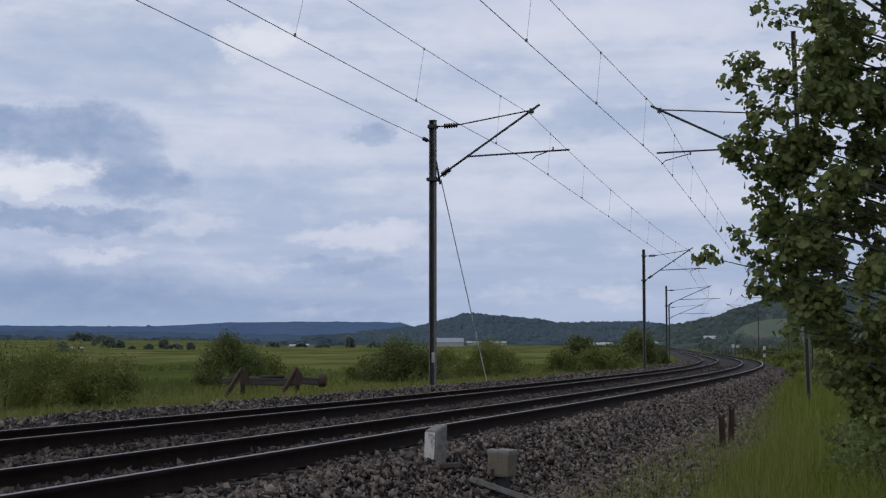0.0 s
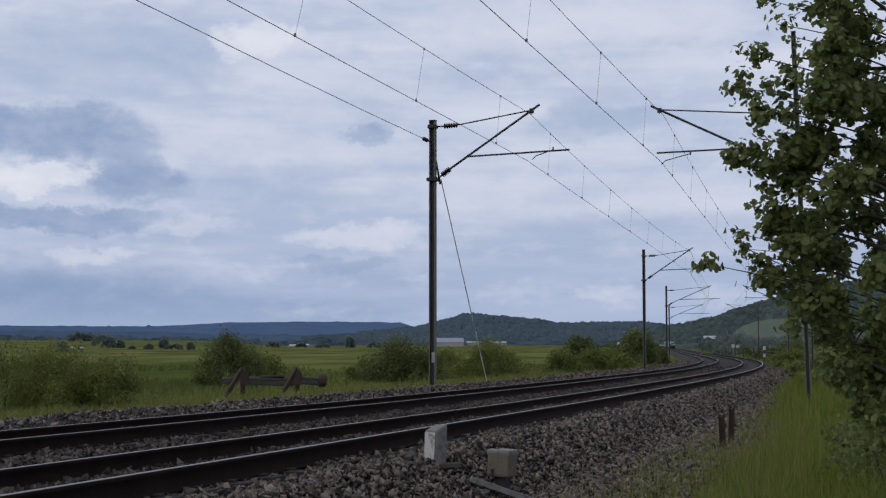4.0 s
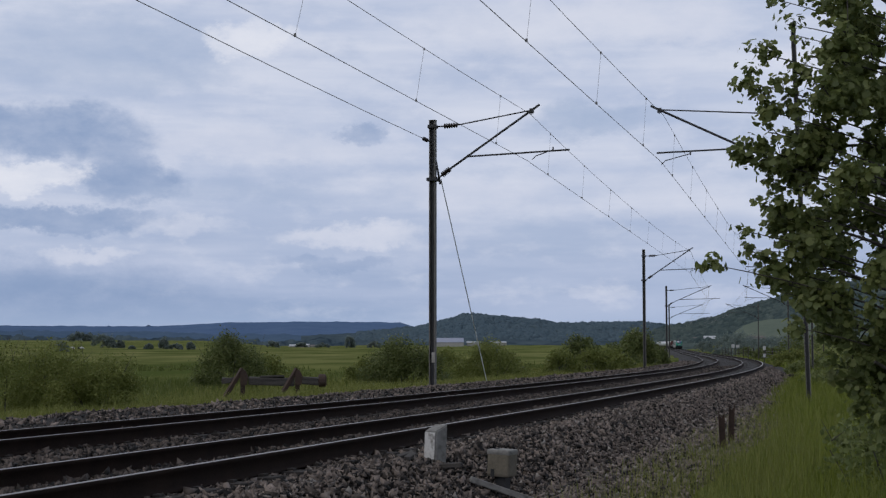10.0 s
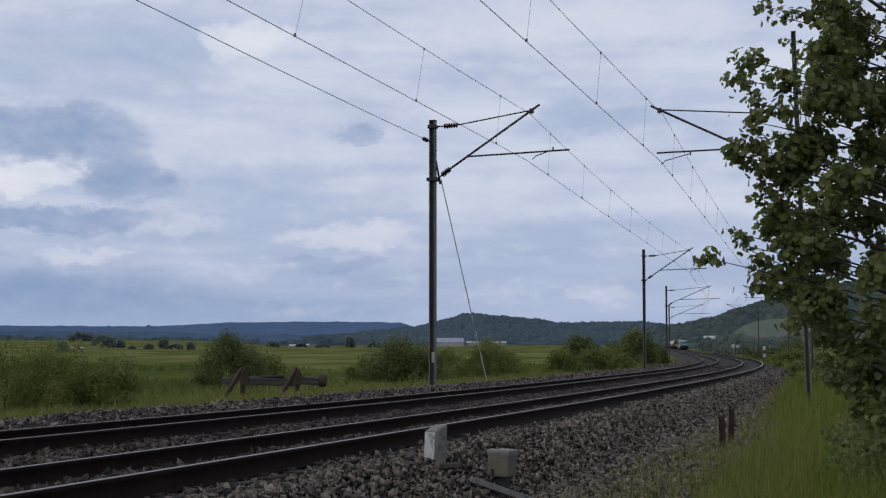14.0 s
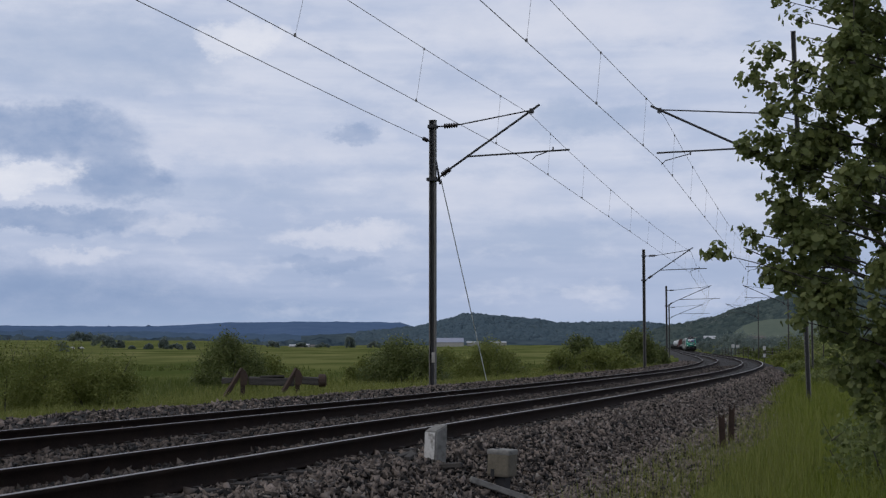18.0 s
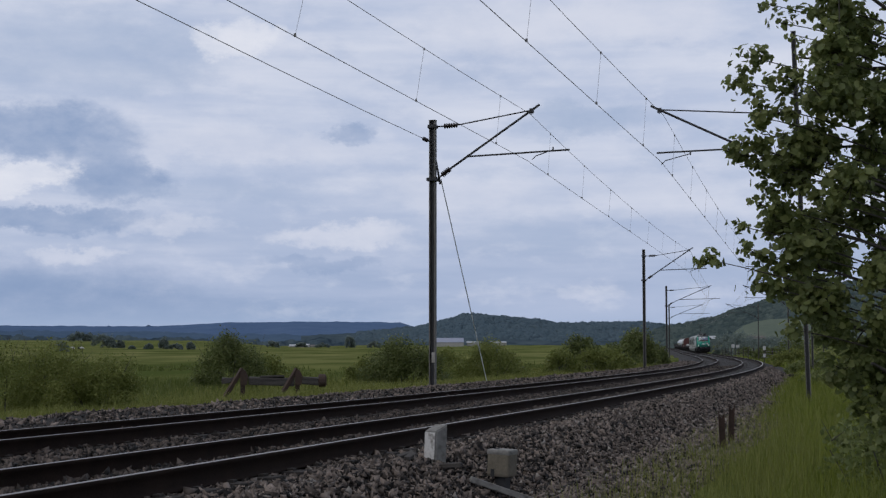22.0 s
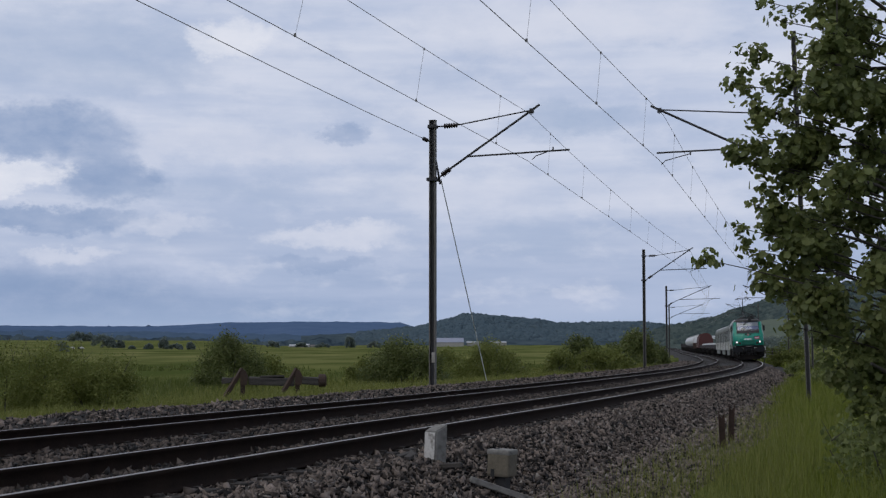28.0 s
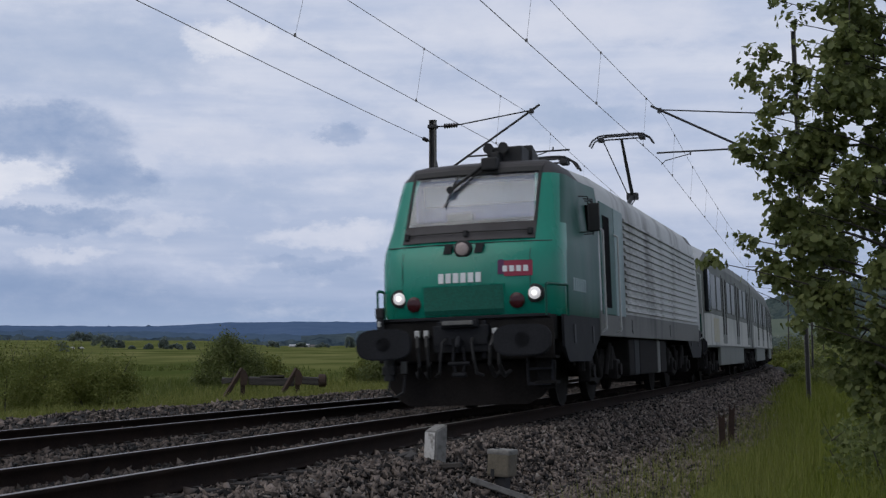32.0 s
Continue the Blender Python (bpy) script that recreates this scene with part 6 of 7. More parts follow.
def bush(name, x, y, z, w, dep, h, n, size, material, seed, label, twigs=0, blossom=0, category="bush"):
    """Lumps of leaves of uneven outline over a few stems."""
    g = np.random.default_rng(seed)
    t = empty(name, pose(x, y, z))
    if category == "tree":
        part("trunk", rod(fresh(), (0, 0, -0.3), (0, 0, h * 0.6), 0.03 * h, 0.01 * h, 7), M_BARK, t)
    else:
        for i in range(5):
            a = g.uniform(-0.35, 0.35) * w
            part("stem", rod(fresh(), (a * 0.3, g.uniform(-0.1, 0.1), -0.15), (a, g.uniform(-0.3, 0.3) * dep, h * g.uniform(0.4, 0.62)), 0.016 * h / 2, 0.007, 6), M_BARK, t)
    for i in range(twigs):
        a, b = g.uniform(-0.4, 0.4) * w, g.uniform(-0.2, 0.2) * dep
        part("twig", rod(fresh(), (a, b, h * 0.6), (a + g.normal(0, 0.2), b, h * g.uniform(0.8, 0.98)), 0.006, 0.003, 5), M_BARK, t)
    k = 26
    cx = g.uniform(-0.5, 0.5, k)
    top = (1 - (1.9 * cx) ** 2) ** 0.5 * g.uniform(0.72, 1.0, k)
    r = g.uniform(0.15, 0.27, k)
    C = np.stack([cx * w * 0.82, g.uniform(-0.35, 0.35, k) * dep, np.maximum(0.1, top - r * 0.8) * h * np.where(np.arange(k) % 2, 1.0, g.random(k) ** 0.7)], -1)
    i = g.choice(k, n, p=r / r.sum())
    dirs = g.normal(size=(n, 3))
    dirs /= np.linalg.norm(dirs, axis=1)[:, None]
    rad = r[i] * (0.55 + 0.5 * g.random(n) ** 0.6)
    P = C[i] + dirs * rad[:, None] * np.array([w * 0.62, dep * 0.62, h * 0.85])
    P = P + g.normal(0, 0.045 * h, P.shape)
    keep = P[:, 2] > -0.05
    P, dirs = P[keep], dirs[keep]
    part("crown", leaves("crown", P, dirs + g.normal(0, 0.55, P.shape) + [0, 0, 0.3], size * g.uniform(0.6, 1.3, len(P)), material, g), None, t)
    if blossom:
        top_i = np.argsort(-P[:, 2] + g.normal(0, 0.25 * h, len(P)))[:blossom]
        part("blossom", leaves("blossom", P[top_i] + [0, -0.05, 0.03], np.tile([0.0, -0.6, 0.8], (len(top_i), 1)), np.full(len(top_i), size * 0.6), M_BLOSSOM, g), None, t, "small cream blossom")
    return tagged(t, label, category)


G_BUSH = 0
for _b, _d, _w, _h, _n, _sz, _m, _tw, _bl, _lab in (
        (-0.310, 31, 3.4, 2.25, 17000, 0.047, M_BUSH, 12, 0, "tall loose olive-green bush in the grass"),
        (-0.274, 30.5, 2.1, 2.05, 9000, 0.047, M_BUSH, 6, 0, "small olive-green bush with upright twigs"),
        (-0.241, 30, 2.3, 1.75, 13000, 0.047, M_BUSH, 3, 0, "rounded olive-green bush in the grass"),
        (-0.150, 50, 2.7, 2.45, 9000, 0.075, M_BUSH_DARK, 7, 0, "rounded grey-green bush behind the buffer stop"),
        (-0.123, 52, 1.8, 1.7, 2200, 0.10, M_BUSH, 2, 0, "low green bush in the meadow"),
        (-0.027, 58, 3.7, 2.45, 12500, 0.078, M_BUSH_DARK, 4, 45, "dark dense bush with some cream blossom"),
        (-0.056, 60, 1.8, 1.5, 2200, 0.10, M_BUSH, 2, 0, "low green bush beside a darker one"),
        (0.031, 62, 3.6, 2.35, 8500, 0.078, M_BUSH, 6, 0, "open green bush beside the track"),
        (0.098, 82, 3.0, 2.85, 5200, 0.13, M_BUSH_DARK, 4, 12, "rounded dark green bush beyond the track"),
        (0.084, 70, 2.2, 1.9, 3200, 0.10, M_BUSH, 2, 0, "low green bush at the edge of the ballast"),
        (0.044, 76, 2.6, 1.9, 3200, 0.11, M_BUSH, 2, 0, "loose green scrub in the long grass"),
        (0.108, 76, 2.8, 2.0, 3000, 0.11, M_BUSH, 2, 0, "loose green scrub in the long grass"),
        (0.006, 66, 3.4, 1.9, 2600, 0.11, M_BUSH, 2, 0, "low scrub in the long grass"),
        (0.116, 88, 3.2, 1.9, 3200, 0.13, M_BUSH, 3, 0, "green scrub beside the mast"),
        (0.138, 102, 3.4, 3.5, 5200, 0.14, M_BUSH_PALE, 14, 25, "tall pale bush with bare twig tips"),
        (0.149, 108, 2.2, 2.4, 2600, 0.14, M_BUSH_DARK, 5, 0, "dark green bush by the curve"),
        (0.124, 130, 5.0, 2.6, 2600, 0.18, M_BUSH_DARK, 3, 0, "distant dark bush by the curve")):
    _x, _y, _z = spot(_b, _d)
    bush("bush", _x, _y, _z, _w, _w * 0.8, _h - 0.8 - _z, _n, _sz, _m, 40 + G_BUSH, _lab, _tw, _bl)
    G_BUSH += 1
for _b, _d, _w, _h, _n, _sz, _m, _lab in (
        (0.298, 17.5, 1.3, 0.95, 900, 0.075, M_TREE, "low leafy shrub in the tall grass"),
        (0.325, 15.5, 1.4, 1.5, 1100, 0.075, M_TREE, "leafy shrub under the tree"),
        (0.285, 58, 4.0, 1.2, 4200, 0.12, M_BUSH_PALE, "pale green bush behind the masts"),
        (0.315, 50, 4.5, 2.6, 4200, 0.13, M_BUSH, "low green bush behind the tree"),
        (0.262, 95, 4.0, 1.3, 2600, 0.16, M_BUSH_PALE, "pale green bush on the verge"),
        (0.247, 140, 5.0, 1.9, 2600, 0.2, M_BUSH, "green bush beyond the verge"),
        (0.232, 210, 6.0, 2.4, 1500, 0.32, M_BUSH_DARK, "dark bush beyond the fence")):
    _x, _y, _z = spot(_b, _d)
    bush("bush", _x, _y, _z, _w, _w * 0.8, _h, _n, _sz, _m, 80 + G_BUSH, _lab, 3)
    G_BUSH += 1
# trees and hedges in the distance
for _b, _d, _w, _h in ((-0.257, 1150, 15, 9.0), (-0.249, 1150, 11, 7.5), (-0.2395, 430, 7.5, 5.2), (-0.2275, 430, 2.6, 2.8), (-0.2690, 310, 3.6, 2.6), (-0.2070, 390, 2.6, 1.7), (-0.1970, 390, 2.6, 3.6), (-0.1885, 390, 4.2, 1.7),
                       (-0.178, 390, 2.6, 2.1), (-0.219, 400, 2.0, 1.0), (-0.235, 432, 4.0, 3.6), (-0.0655, 900, 7, 8.0), (-0.120, 900, 9, 4.6), (-0.100, 950, 8, 3.8), (-0.085, 900, 9, 3.2), (-0.048, 900, 10, 4), (0.035, 320, 3.0, 2.6), (0.108, 260, 4, 2.4),
                       (0.1845, 520, 9, 5.0), (0.193, 500, 10, 6.2), (0.203, 480, 9, 7.4), (0.2105, 470, 8, 8.0), (0.217, 480, 6, 6.0), (0.224, 520, 8, 4.5), (0.232, 500, 9, 5.0), (0.241, 460, 9, 5.5), (0.252, 430, 8, 6.5),
                       (0.182, 900, 9, 4.0), (0.207, 380, 7, 6.0), (0.219, 400, 8, 5.6), (0.229, 380, 8, 5.0), (0.236, 340, 7, 4.6), (0.246, 300, 7, 5.0), (0.256, 260, 7, 5.2), (0.268, 220, 7, 5.4), (0.227, 330, 6, 3.0), (0.213, 300, 5, 2.4), (0.198, 330, 5, 2.2)):
    _x, _y, _z = spot(_b, _d)
    G_BUSH += 1
    # beyond 300 m the leaves carry the haze tint
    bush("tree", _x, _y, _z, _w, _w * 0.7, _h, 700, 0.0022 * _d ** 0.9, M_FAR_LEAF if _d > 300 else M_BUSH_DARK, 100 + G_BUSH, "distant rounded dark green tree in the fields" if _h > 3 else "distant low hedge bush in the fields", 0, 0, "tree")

for _b, _w, _h in ((-0.2075, 13, 7), (-0.2355, 9, 5)):
    G_BUSH += 1
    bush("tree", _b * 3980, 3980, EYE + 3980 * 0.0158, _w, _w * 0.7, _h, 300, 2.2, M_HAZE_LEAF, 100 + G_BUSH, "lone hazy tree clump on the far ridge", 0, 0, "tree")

# ---- grass ----
M_GRASS = foliage("tall_grass_blades", (0.085, 0.11, 0.016), (0.15, 0.18, 0.026), (0.25, 0.26, 0.085), 0.12, 0.4)
M_GRASS_DRY = foliage("meadow_grass_blades", (0.105, 0.122, 0.030), (0.18, 0.196, 0.05), (0.27, 0.268, 0.10), 0.1, 0.4)

M_TUSSOCK = foliage("tussock_blades", (0.06, 0.082, 0.02), (0.11, 0.135, 0.034), (0.19, 0.20, 0.07), 0.1, 0.4, 0.3, 0.12)


def blades(name, x, y, z, h, width, material, label, seed):
    """Bent tapering blades as one mesh."""
    g = np.random.default_rng(seed)
    n = len(x)
    a = g.uniform(0, 2 * math.pi, n)
    lean = g.normal(0.3, 0.26, n) * h
    side = np.stack([-np.sin(a), np.cos(a), 0 * a], -1) * (width * g.uniform(0.6, 1.3, n))[:, None]
    out = np.stack([np.cos(a), np.sin(a), 0 * a], -1)
    P = np.stack([x, y, z - 0.03], -1)
    M = P + out * (lean * 0.3)[:, None] + np.array([0, 0, 1]) * (h * 0.55)[:, None]
    T = P + out * lean[:, None] + np.array([0, 0, 1]) * h[:, None]
    V = np.stack([P - side, P + side, M - side * 0.7, M + side * 0.7, T], 1)
    F = np.array([(0, 1, 3), (0, 3, 2), (2, 3, 4)])[None] + (np.arange(n) * 5)[:, None, None]
    return tagged(part(name, np_mesh(name, V.reshape(-1, 3), F.reshape(-1, 3), material)), label, "grass", kind="stuff")


def verge(n, s0, s1, o0, o1, power, h0, h1, seed, bare=0.0, edge=False):
    g = np.random.default_rng(seed)
    s = s0 + (s1 - s0) * g.random(n) ** power
    o = g.uniform(o0, o1, n)
    clump = lattice(s / 0.9 + 20, o / 0.7 + 20, seed, 3)
    keep = clump > bare
    if edge:
        inside = o - np.interp(s, [-16, -8, 0, 15, 30], [4.7, 4.1, 3.5, 2.7, 2.2]) - 0.35 * lattice(s * 0.4 + 9, o * 0 + 3, seed + 1, 3)
        keep &= (inside > 0) & (g.random(n) < 0.25 + inside)
    else:
        inside = np.full(n, 9.0)
    s, o, clump, inside = s[keep], o[keep], clump[keep], inside[keep]
    P = on_line(s, o)
    x, y = P[:, 0], P[:, 1]
    h = g.uniform(h0, h1, len(s)) * (0.8 + 0.35 * np.clip(clump, -1, 1)) * np.clip(0.3 + 0.5 * inside, 0.3, 1.0)
    return x, y, ground_z(x, y), h


_x, _y, _z, _h = verge(120000, -15, 70, 2.0, 11.5, 1.5, 0.22, 0.8, 21, -1.2, True)
blades("tall_grass", _x, _y, _z, _h, 0.0024 + 0.00014 * np.hypot(_x, _y), M_GRASS, "tall fresh green grass beside the ballast", 22)
_x, _y, _z, _h = verge(46000, -16, 30, 2.1, 5.0, 1.3, 0.07, 0.34, 23, -0.2)
_o = line_coords(_x, _y)[1]
_k = np.random.default_rng(61).random(len(_x)) < np.clip((_o - 2.2) / 2.0, 0.02, 1) ** 1.2
_x, _y, _z, _h, _o = _x[_k], _y[_k], _z[_k], _h[_k], _o[_k]
blades("sparse_grass", _x, _y, np.maximum(_z, bed_z(_o) + rise(line_coords(_x, _y)[0])), _h * np.interp(_o, [2.2, 4.2], [0.6, 1.3]), np.full(len(_x), 0.0035), M_GRASS_DRY, "thin yellowish grass tufts growing out of the ballast edge", 24)
_x, _y, _z, _h = verge(90000, -6, 110, -15.0, -6.9, 1.3, 0.22, 0.56, 25, -1.2)
_h = _h * np.interp(line_coords(_x, _y)[1], [-12, -9, -7.2], [0.95, 0.8, 0.45])
blades("meadow_grass", _x, _y, _z, _h, 0.004 + 0.00022 * np.hypot(_x, _y), M_GRASS_DRY, "olive meadow grass along the far side of the tracks", 26)
_g = np.random.default_rng(31)
_d, _b = 24 * (80 / 24) ** _g.random(22000), _g.uniform(-0.36, 0.16, 22000)
_x, _y = _b * _d, _d
_s, _o = line_coords(_x, _y)
_k = _o < -12
_x, _y, _d = _x[_k], _y[_k], _d[_k]
blades("field_grass", _x, _y, ground_z(_x, _y), _g.uniform(0.04, 0.14, len(_x)), 0.006 + 0.00035 * _d, M_GRASS_DRY, "rough meadow grass in the open field", 32)
# rough tussocks scattered through the meadow
_n = 1500
_d, _b = 34 * (150 / 34) ** _g.random(_n), _g.uniform(-0.36, 0.13, _n)
_k = (line_coords(_b * _d, _d)[1] < -11) & (lattice(_b * _d / 9 + 30, _d / 16 + 30, 71, 3) > -0.1)
_b, _d = _b[_k], _d[_k]
_r = _g.uniform(0.25, 0.8, len(_d))
_x = np.repeat(_b * _d, 26) + _g.normal(0, 1, len(_d) * 26) * np.repeat(_r, 26)
_y = np.repeat(_d, 26) + _g.normal(0, 1, len(_d) * 26) * np.repeat(_r, 26)
blades("tussock_grass", _x, _y, ground_z(_x, _y), _g.uniform(0.15, 0.5, len(_x)) * np.repeat(_g.uniform(0.5, 1.2, len(_d)), 26), 0.007 + 0.0004 * np.repeat(_d, 26), M_TUSSOCK, "rough dark green tussocks in the open field", 34)
_d, _b = 60 * (260 / 60) ** _g.random(16000), _g.uniform(0.2, 0.36, 16000)
_x, _y = _b * _d, _d
_s, _o = line_coords(_x, _y)
_k = _o > 3.0
_x, _y, _d = _x[_k], _y[_k], _d[_k]
blades("verge_grass", _x, _y, ground_z(_x, _y), _g.uniform(0.3, 0.7, len(_x)), 0.006 + 0.00035 * _d, M_GRASS, "green grass on the verge along the curve", 33)


# ---- the near tree ----
# tips of the outer boughs: across, height, leafy share of the length, leaves, spread
OUTER_BOUGHS = (
        (2.47, 3.36, 0.22, 60, 0.1), (2.41, 3.15, 0.25, 110, 0.13), (2.51, 2.97, 0.25, 90, 0.11), (2.52, 2.85, 0.12, 28, 0.06), (2.79, 3.18, 0.2, 50, 0.11), (2.3, 2.56, 0.2, 80, 0.09), (2.39, 2.63, 0.25, 90, 0.11),
        (2.57, 2.69, 0.3, 110, 0.12), (2.49, 2.46, 0.2, 60, 0.08), (2.57, 2.3, 0.2, 70, 0.1), (2.58, 2.14, 0.25, 90, 0.11), (2.7, 2.02, 0.3, 110, 0.13), (2.12, 1.69, 0.13, 40, 0.06), (2.41, 1.9, 0.06, 18, 0.045),
        (2.47, 1.79, 0.07, 22, 0.05), (2.55, 1.63, 0.22, 110, 0.11), (2.54, 1.5, 0.2, 90, 0.09), (2.7, 1.77, 0.3, 110, 0.14), (2.75, 1.41, 0.25, 100, 0.12), (2.75, 1.17, 0.12, 40, 0.07), (2.95, 1.29, 0.3, 120, 0.13),
        (2.7, 3.77, 0.1, 18, 0.08), (2.77, 3.63, 0.1, 18, 0.08), (2.88, 3.47, 0.06, 8, 0.05), (2.9, 3.74, 0.1, 24, 0.08), (3.1, 3.78, 0.3, 100, 0.14), (3.13, 3.53, 0.35, 120, 0.14), (3.01, 3.35, 0.3, 90, 0.12),
        (2.98, 3.15, 0.3, 100, 0.13), (2.82, 3.01, 0.3, 100, 0.13), (2.8, 2.51, 0.3, 110, 0.14), (2.85, 2.27, 0.25, 80, 0.13), (3.17, 1.04, 0.3, 120, 0.14), (3.2, 0.86, 0.3, 110, 0.14), (3.27, 0.64, 0.25, 90, 0.12),
        (3.34, 0.46, 0.2, 70, 0.12), (3.42, 0.77, 0.3, 110, 0.14))
CROWN_Z, CROWN_X = (0.5, 0.86, 1.22, 1.41, 1.86, 2.41, 2.88, 3.25, 3.53, 4.09), (3.35, 3.21, 2.98, 2.85, 2.8, 2.8, 2.8, 2.85, 3.03, 3.03)


def build_tree():
    g = np.random.default_rng(77)
    t = empty("tree", pose(4.05, 11.4, -0.75))
    tr = fresh()
    pts = [(0, 0, -0.2), (0.05, 0.02, 1.0), (-0.03, 0.05, 2.2), (0.04, 0.0, 3.4), (0.0, 0.05, 4.8), (0.05, 0.0, 6.0)]
    rad = [0.12, 0.105, 0.085, 0.065, 0.045, 0.02]
    for i in range(5):
        rod(tr, pts[i], pts[i + 1], rad[i], rad[i + 1], 12)
    part("trunk", tr, M_BARK, t, "grey-brown trunk")
    plan = [(x + 0.3 * sp - 0.03, z, g.uniform(-0.12, 0.12), min(0.5, leafy * (1.5 if x > 3.1 else 1.0)), int(n * (1.8 if x > 3.1 else 1.35)), 0.85 * sp) for x, z, leafy, n, sp in OUTER_BOUGHS]
    # the crown's inside and its far side, with some holes left open
    for z in np.arange(0.45, 4.5, 0.27):
        for x in np.arange(float(np.interp(z, CROWN_Z, CROWN_X)) + 0.17, 4.6, 0.23):
            if g.random() < 0.86:
                plan.append((x + g.normal(0, 0.07), z + g.normal(0, 0.09), g.uniform(-0.6, 0.9), 0.16, 310 if x < 3.75 else 50, 0.17))
    # main limbs that carry the inner sprays
    limb_at = []
    for k, h in enumerate(np.arange(1.3, 5.0, 0.37)):
        lb, dy = fresh(), (-0.45, 0.3, 0.0, 0.6)[k % 4]
        reach = max(0.3, 3.95 - float(np.interp(h - 0.45, CROWN_Z, CROWN_X)))
        line = [Vector((-reach * q, dy * q, h + 0.5 * q - 0.22 * q * q + 0.04 * math.sin(7 * q + k))) for q in np.linspace(0, 1, 9)]
        for a, b in zip(line[:-1], line[1:]):
            rod(lb, a, b, 0.022 + 0.014 * a.x, 0.022 + 0.014 * b.x, 7)
        part("limb", lb, M_BARK, t, "grey-brown limb")
        limb_at += line
    boughs = []
    for x, z, dy, leafy, n, spread in plan:
        tip = Vector((x - 4.05, dy, z + 0.75))
        inner = spread == 0.17
        if inner:
            start = min(limb_at, key=lambda v: (v - tip).length + (0.5 if v.x < tip.x else 0.0)).copy()
        else:
            start = Vector((0.0, 0.02, min(5.2, max(0.7, tip.z - 0.25 * abs(tip.x) - 0.1))))
        bend = (tip - start) * 0.5 + Vector((g.normal(0, 0.04), g.uniform(-0.08, 0.08), g.normal(0.03, 0.05) if inner else 0.08))
        line = [bend * (2 * q * (1 - q)) + (tip - start) * (q * q) for q in np.linspace(0, 1, 7)]
        thick = 0.005 if inner else 0.009
        b = fresh()
        for k in range(6):
            rod(b, line[k], line[k + 1], thick * (1 - k / 6.5) + 0.002, thick * (1 - (k + 1) / 6.5) + 0.002, 6)
        m = max(3, n // 11)
        ends = []
        for k in range(m):
            q = min(0.999, 1 - leafy * g.random() ** 0.9)
            at = line[int(q * 6)].lerp(line[int(q * 6) + 1], q * 6 - int(q * 6))
            d = Vector(g.normal(size=3)).normalized() * spread * (0.3 + 0.8 * g.random()) + Vector((-0.02, 0, 0.01))
            ends.append(at + d)
            rod(b, at, at + d, 0.004, 0.0018, 4, False)
        bough = part("bough", b, M_BARK, t, "leafy swaying bough")
        bough.location = start
        # each twig carries a tuft of leaves that hang and turn outwards
        C = np.array([list(p) for p in ends])[g.integers(0, m, n)]
        off = g.normal(0, 1, (n, 3))
        P = C + off * np.array([0.042, 0.042, 0.034])
        N = off * 0.7 + g.normal(0, 0.45, (n, 3)) + np.array([-0.15, -0.45, 0.55])
        part("foliage", lobed_leaves("foliage", P, N, 0.054 * g.uniform(0.55, 1.4, n), M_TREE, g), None, bough)
        boughs.append((bough, start.copy(), g.uniform(0, 6.28, 4), (1.2 if leafy > 0.15 else 2.0) * (0.7 if x > 3.2 else 1.0)))
    tagged(t, "young broad-leaved tree with dense swaying green foliage", "tree")
    return t, boughs


NEAR_TREE, BOUGHS = build_tree()


# ---- small things along the line ----
M_CONCRETE = surface("pale_weathered_concrete", (0.085, 0.078, 0.068), (0.17, 0.158, 0.138), 0.9, scale=7, fine=50, bump=0.35, stain=(0.11, 0.105, 0.09), stain_scale=5)
M_CONCRETE_WHITE = surface("whitewashed_concrete", (0.22, 0.215, 0.205), (0.42, 0.41, 0.395), 0.9, scale=11, fine=50, bump=0.4, stain=(0.16, 0.15, 0.135), stain_scale=8)
M_OLDWOOD = surface("weathered_timber", (0.012, 0.010, 0.009), (0.10, 0.090, 0.082), 0.95, scale=2.5, fine=30, bump=0.6, stretch=(0.3, 5, 5))
M_RUSTSTEEL = surface("rusty_old_rail", (0.026, 0.016, 0.012), (0.070, 0.043, 0.032), 0.85, scale=5, fine=50, bump=0.4)
M_SIGNWHITE = surface("white_sign_plate", (0.36, 0.36, 0.35), (0.46, 0.46, 0.45), 0.5, bump=0.0)


def stand(s, o):
    """A place on the ballast or the ground beside it."""
    p = on_line(s, o, float(bed_z(o)))
    gz = float(ground_z(p[:1], p[1:2])[0])
    return float(p[0]), float(p[1]), max(float(p[2]), gz)


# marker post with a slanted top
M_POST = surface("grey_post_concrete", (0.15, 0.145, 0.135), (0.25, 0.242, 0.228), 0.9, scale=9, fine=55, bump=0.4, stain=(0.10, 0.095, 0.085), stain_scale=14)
M_FLAKE = surface("flaking_whitewash", (0.42, 0.41, 0.395), (0.56, 0.55, 0.53), 0.9, scale=14, fine=60, bump=0.5, stain=(0.16, 0.15, 0.135), stain_scale=16)
_x, _y, _z = stand(-12.0, 1.42)
_t = empty("marker_post", pose(_x, _y, _z - 0.03, 0, 3, 47))
_b = prism(fresh(), [(-0.085, -0.25), (0.085, -0.25), (0.085, 0.375), (-0.085, 0.30)], "y", -0.085, 0.085)
bmesh.ops.bevel(_b, geom=_b.edges[:], offset=0.012, segments=2, affect="EDGES")
part("stone", _b, M_POST, _t)
_b = box(fresh(), -0.090, -0.082, -0.07, 0.07, 0.02, 0.288, 0.003)
part("painted_face", _b, M_FLAKE, _t, "flaking whitewashed face")
tagged(_t, "short whitewashed concrete marker post in the ballast", "marker post")
